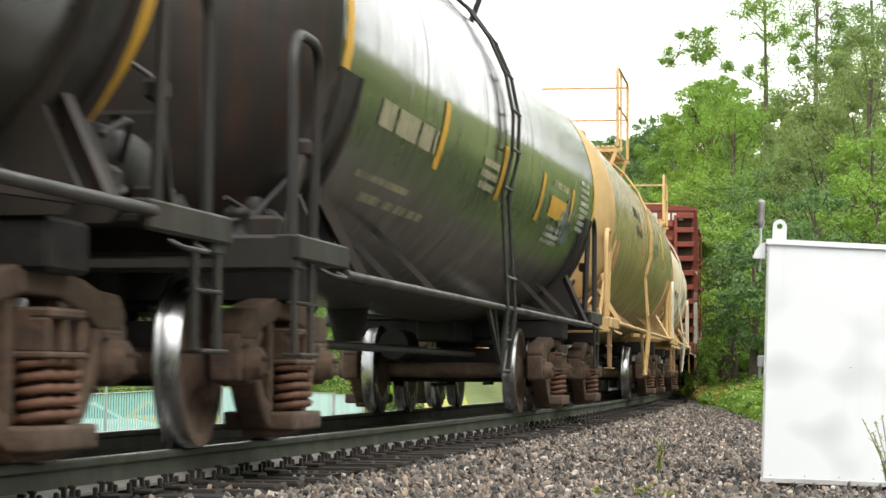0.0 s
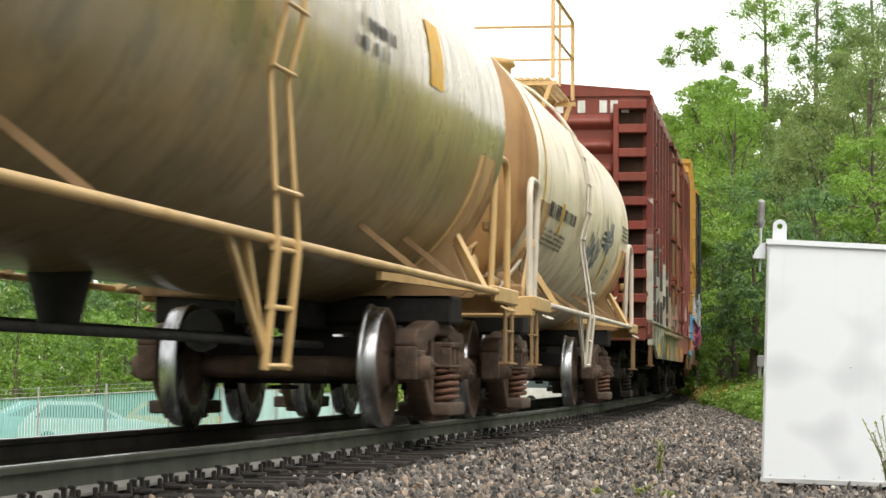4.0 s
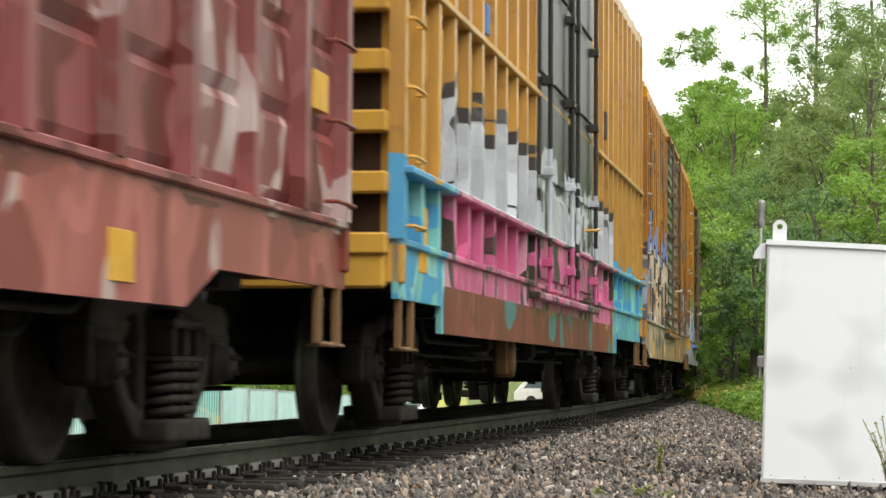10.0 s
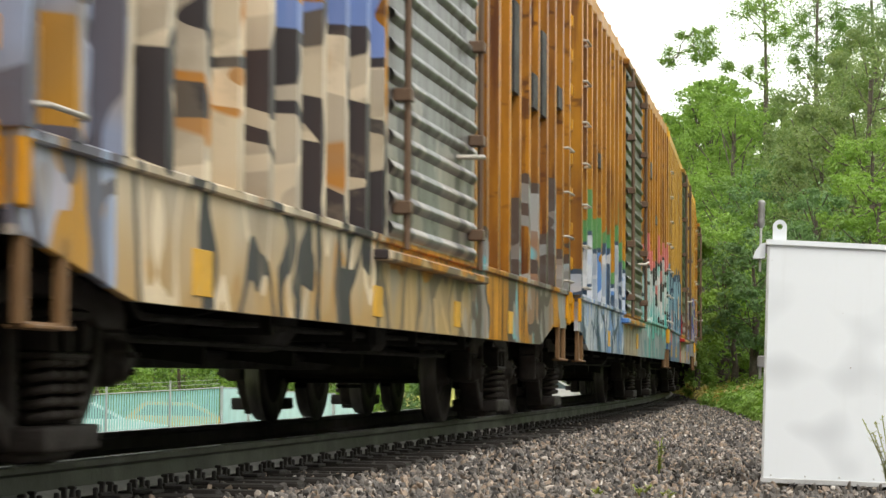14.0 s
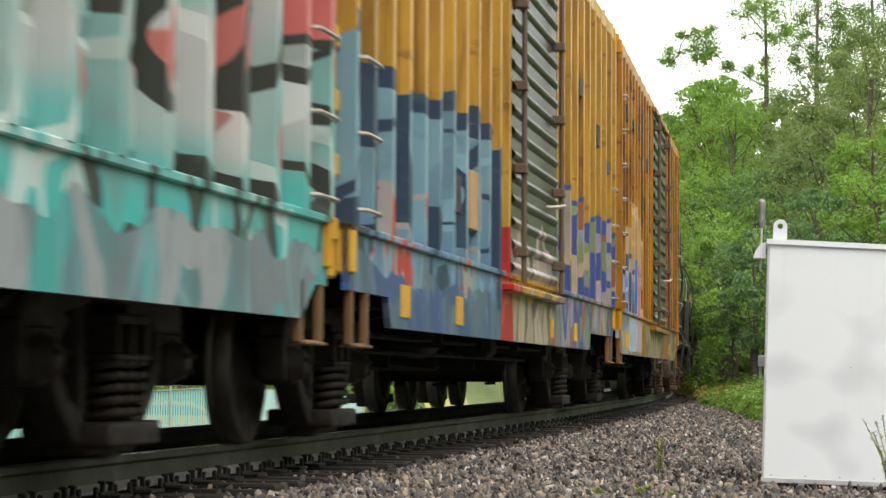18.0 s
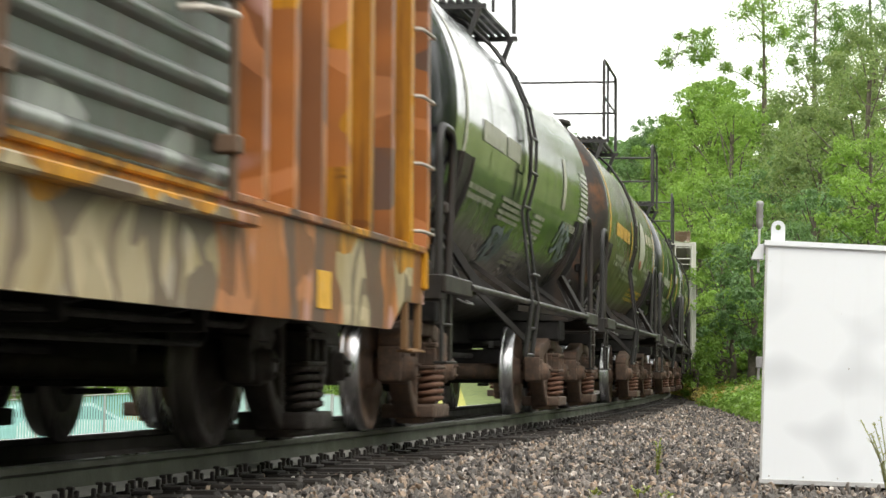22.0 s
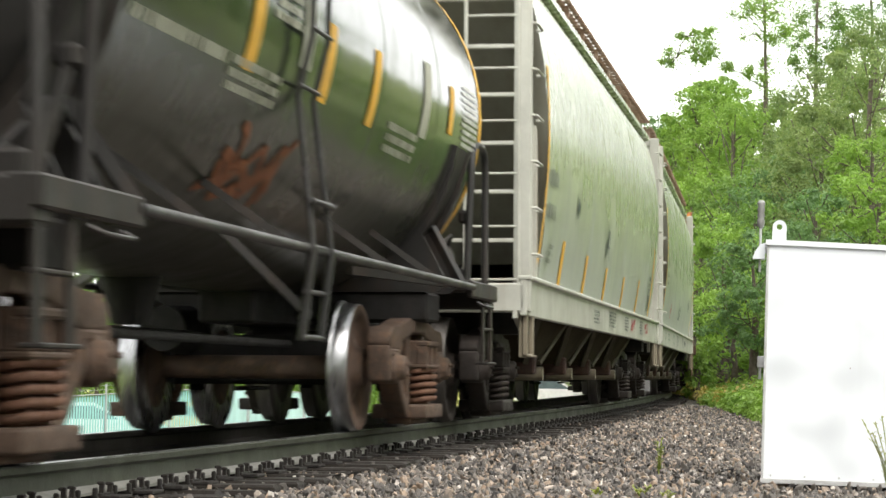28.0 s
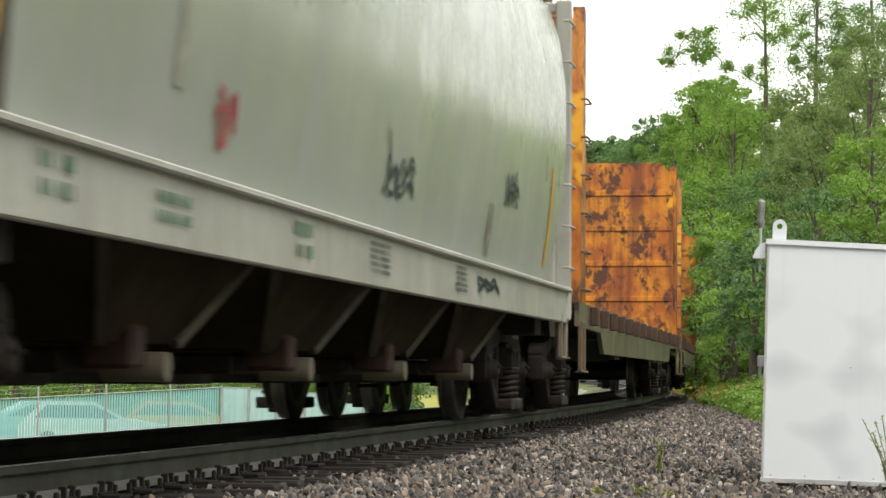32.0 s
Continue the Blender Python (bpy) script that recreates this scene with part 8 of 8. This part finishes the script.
def panel_fence(x0, y0, x1, y1, top0, top1, h, width=1.22):
    """Solid pale panels, butted end to end between posts."""
    t = thing("panel_fence", "pale teal solid panel fence with faint dark green streaks", "fence")
    L = math.hypot(x1 - x0, y1 - y0)
    n = max(1, round(L / width))
    ang = math.degrees(math.atan2(y1 - y0, x1 - x0))
    g = L / n
    me = Shape().box(-g / 2 + 0.006, g / 2 - 0.006, -0.012, 0.012, -h, 0.0, 0, 0.004).mesh("panel", [PANEL])
    cap = Shape().box(-g / 2, g / 2, -0.03, 0.03, 0.0, 0.03, 0, 0.006).mesh("cap_rail", [FPOST])
    for k in range(n):
        f = (k + 0.5) / n
        m = pose(x0 + (x1 - x0) * f, y0 + (y1 - y0) * f, top0 + (top1 - top0) * f, 0, 0, ang)
        part("panel", me, None, t, "", m)
        part("cap_rail", cap, None, t, "", m)
    for k in range(n + 1):
        f = k / n
        part("post", Shape().box(-0.04, 0.04, -0.07, -0.012, -h, 0.05, 0, 0.006), FPOST, t, "", pose(x0 + (x1 - x0) * f, y0 + (y1 - y0) * f, top0 + (top1 - top0) * f, 0, 0, ang))


PANEL = surface("fence_panel", (0.52, 0.70, 0.69), (0.40, 0.58, 0.56), (0.60, 0.76, 0.75), 0.5, 0, 0.8, 30, 0.1, 0.25, (0.10, 0.16, 0.10))
panel_fence(f1[0] + 0.1, f1[1], f2[0], f2[1], f1[2], f2[2], 1.8)


# ---- parked cars, house and hedge on the far side ----
GLASS = surface("car_glass", (0.10, 0.13, 0.14), None, None, 0.08, 0, 2, 10, 0.0)
TYRE = surface("tyre", (0.02, 0.02, 0.02), None, None, 0.85)


def parked_car(label, paint_col, x, y, turn, roof=1.5, length=4.5):
    body_mat = surface("car_paint_" + label.split()[0], paint_col, tuple(c * 0.85 for c in paint_col), None, 0.25, 0, 2, 30, 0.0)
    c = thing("parked_car", label, "car")
    c.matrix_basis = pose(x, y, ground_height(x, y), 0, 0, turn)
    h = length / 2
    part("body", Shape().prism([(-h, 0.35), (-h, 0.75), (-h + 0.2, 0.92), (h - 1.1, 0.95), (h - 0.1, 0.78), (h, 0.6), (h, 0.35)], -0.85, 0.85), body_mat, c)
    part("cabin", Shape().prism([(-h + 0.15, 0.9), (-h + 0.7, roof), (h - 2.3, roof), (h - 1.3, 0.93)], -0.72, 0.72), body_mat, c)
    for w in (-1, 1):
        part("side_window", Shape().prism([(-h + 0.45, 0.98), (-h + 0.82, roof - 0.09), (h - 2.35, roof - 0.09), (h - 1.6, 0.98)], w * 0.715, w * 0.728), GLASS, c)
        for q in (-h + 0.85, h - 0.9):
            part("wheel", Shape().lathe([(w * 0.66, 0.2), (w * 0.68, 0.32), (w * 0.84, 0.32), (w * 0.87, 0.2)], (q, 0, 0.32), "y", 18), TYRE, c)
    part("windscreen", Shape().add([(h - 1.36, -0.66, 0.98), (h - 1.36, 0.66, 0.98), (h - 2.24, 0.62, roof - 0.06), (h - 2.24, -0.62, roof - 0.06)], [(0, 1, 2, 3)]), GLASS, c)
    return c


for label, col, xx, d, turn, roof in (("white saloon parked behind the fence", (0.78, 0.79, 0.8), 170, 70, 10, 1.45), ("teal hatchback parked behind the fence", (0.30, 0.55, 0.55), 40, 71, 200, 1.42),
                                      ("yellow machine-yellow car behind the fence", (0.6, 0.36, 0.05), 340, 76, 5, 1.4), ("white pickup parked past the fence", (0.8, 0.8, 0.8), 520, 78, 185, 1.6),
                                      ("silver car parked on the grass", (0.7, 0.68, 0.7), 985, 125, 0, 1.5)):
    p = px(xx, 740, d)
    parked_car(label, col, p[0], p[1], turn, roof)

# a white car that comes along the road beyond the track and passes out of sight
passing = parked_car("white car driving along the road past the fence", (0.80, 0.81, 0.82), 2.0, 152.0, 260, 1.48)
passing.name = "moving_car"


def road_place(t):
    """Metres ahead of the camera and to its side; the road keeps beside the track after it leaves the view."""
    d = 264 - 16 * t
    if t <= 14:
        keys = ((0, 11.0), (7, 1.9), (8, 1.0), (9, -0.45), (10, -1.45), (11, -2.7), (12, -4.6), (13, -5.65), (14, -7.9))
        for (a, xa), (b, xb) in zip(keys, keys[1:]):
            if t <= b:
                return xa + (xb - xa) * (t - a) / (b - a), d
    s_out = d - 11.1
    p = spot(s_out, -10.0)
    return min(-7.9, p.x), d


HOUSE = surface("house_wall", (0.72, 0.72, 0.70), (0.55, 0.55, 0.53), None, 0.7, 0, 1, 20, 0.1)
TEALROOF = surface("house_roof", (0.16, 0.30, 0.28), (0.10, 0.2, 0.19), None, 0.6, 0, 1, 20, 0.2)
hp = px(20, 560, 128)
house = thing("house", "white house with a teal metal roof behind the trees", "house")
house.matrix_basis = pose(hp[0], hp[1], LOW - 0.1, 0, 0, 20)
part("wall", Shape().prism([(-3.5, 0), (3.5, 0), (3.5, 4.6), (0, 7.0), (-3.5, 4.6)], 0, 8), HOUSE, house)
for d in (-1, 1):
    part("roof", Shape().prism([(d * 3.9, 4.35), (0, 7.05), (0, 7.22), (d * 3.9, 4.55)], -0.4, 8.4), TEALROOF, house)
for x, z in ((-1.6, 1.2), (1.6, 1.2), (0, 4.4)):
    part("window", Shape().box(x - 0.45, x + 0.45, -0.04, 0.0, z, z + 1.2, 0, 0.02), GLASS, house)
    part("window_frame", Shape().box(x - 0.52, x + 0.52, -0.03, 0.0, z - 0.08, z, 0, 0.01).box(x - 0.52, x + 0.52, -0.03, 0.0, z + 1.2, z + 1.28, 0, 0.01), HOUSE, house)
for i in range(20):
    x = 30 + i * 48
    if x > 740:
        continue
    c = px(x, 628 + (i * 7 % 3) * 10, 88 + (i % 3) * 5)
    g = ground_height(c[0], c[1])
    tree("tree", "broadleaf tree behind the fence", (c[0], c[1], g), max(3.0, c[2] - g + 1.5), 1.35, ("green", "bright", "cool")[i % 3], 140 + i, 4200, 0.085, 0.10, 0.04)
for i in range(17):
    c = px(-40 + i * 46, 610 + (i * 5 % 3) * 8, 108 + (i % 4) * 3)
    g = ground_height(c[0], c[1])
    tree("tree", "dense broadleaf tree behind the fence", (c[0], c[1], g), max(5.0, c[2] - g + 4.5), 2.0, ("green", "cool", "green")[i % 3], 220 + i, 4500, 0.115, 0.14, 0.03)
for i in range(10):
    c = px(-30 + i * 110, 560 if i < 7 else 610, (150 if i < 7 else 300) + (i % 3) * 10)
    g = ground_height(c[0], c[1])
    tree("tree", "tall tree behind the yard", (c[0], c[1], g), c[2] - g + 3.5, 3.0, ("green", "cool")[i % 2], 180 + i, 4200, 0.16, 0.2, 0.08)


def motions():
    """The train runs towards the camera's side and out past it; its wheels turn with the way run."""
    for car, mid in CARS:
        walk(car, [(t, on_track(mid - travel(t))) for t in range(33)])
    rows = []
    for k in range(65):
        t = k / 2
        (x, y), (xa, ya) = road_place(t), road_place(min(32, t + 0.5))
        if t == 32:
            (x0, y0) = road_place(31.5)
            xa, ya = 2 * x - x0, 2 * y - y0
        rows.append((t, pose(x, y, ground_height(x, y), 0, 0, math.degrees(math.atan2(ya - y, xa - x)))))
    walk(passing, rows)
    steps = 480
    for w, x in WHEELSETS:
        walk(w, [(32 * k / steps, pose(x, 0, 0.457) @ Matrix.Rotation(-travel(32 * k / steps) / 0.457, 4, "Y")) for k in range(steps + 1)])


motions()
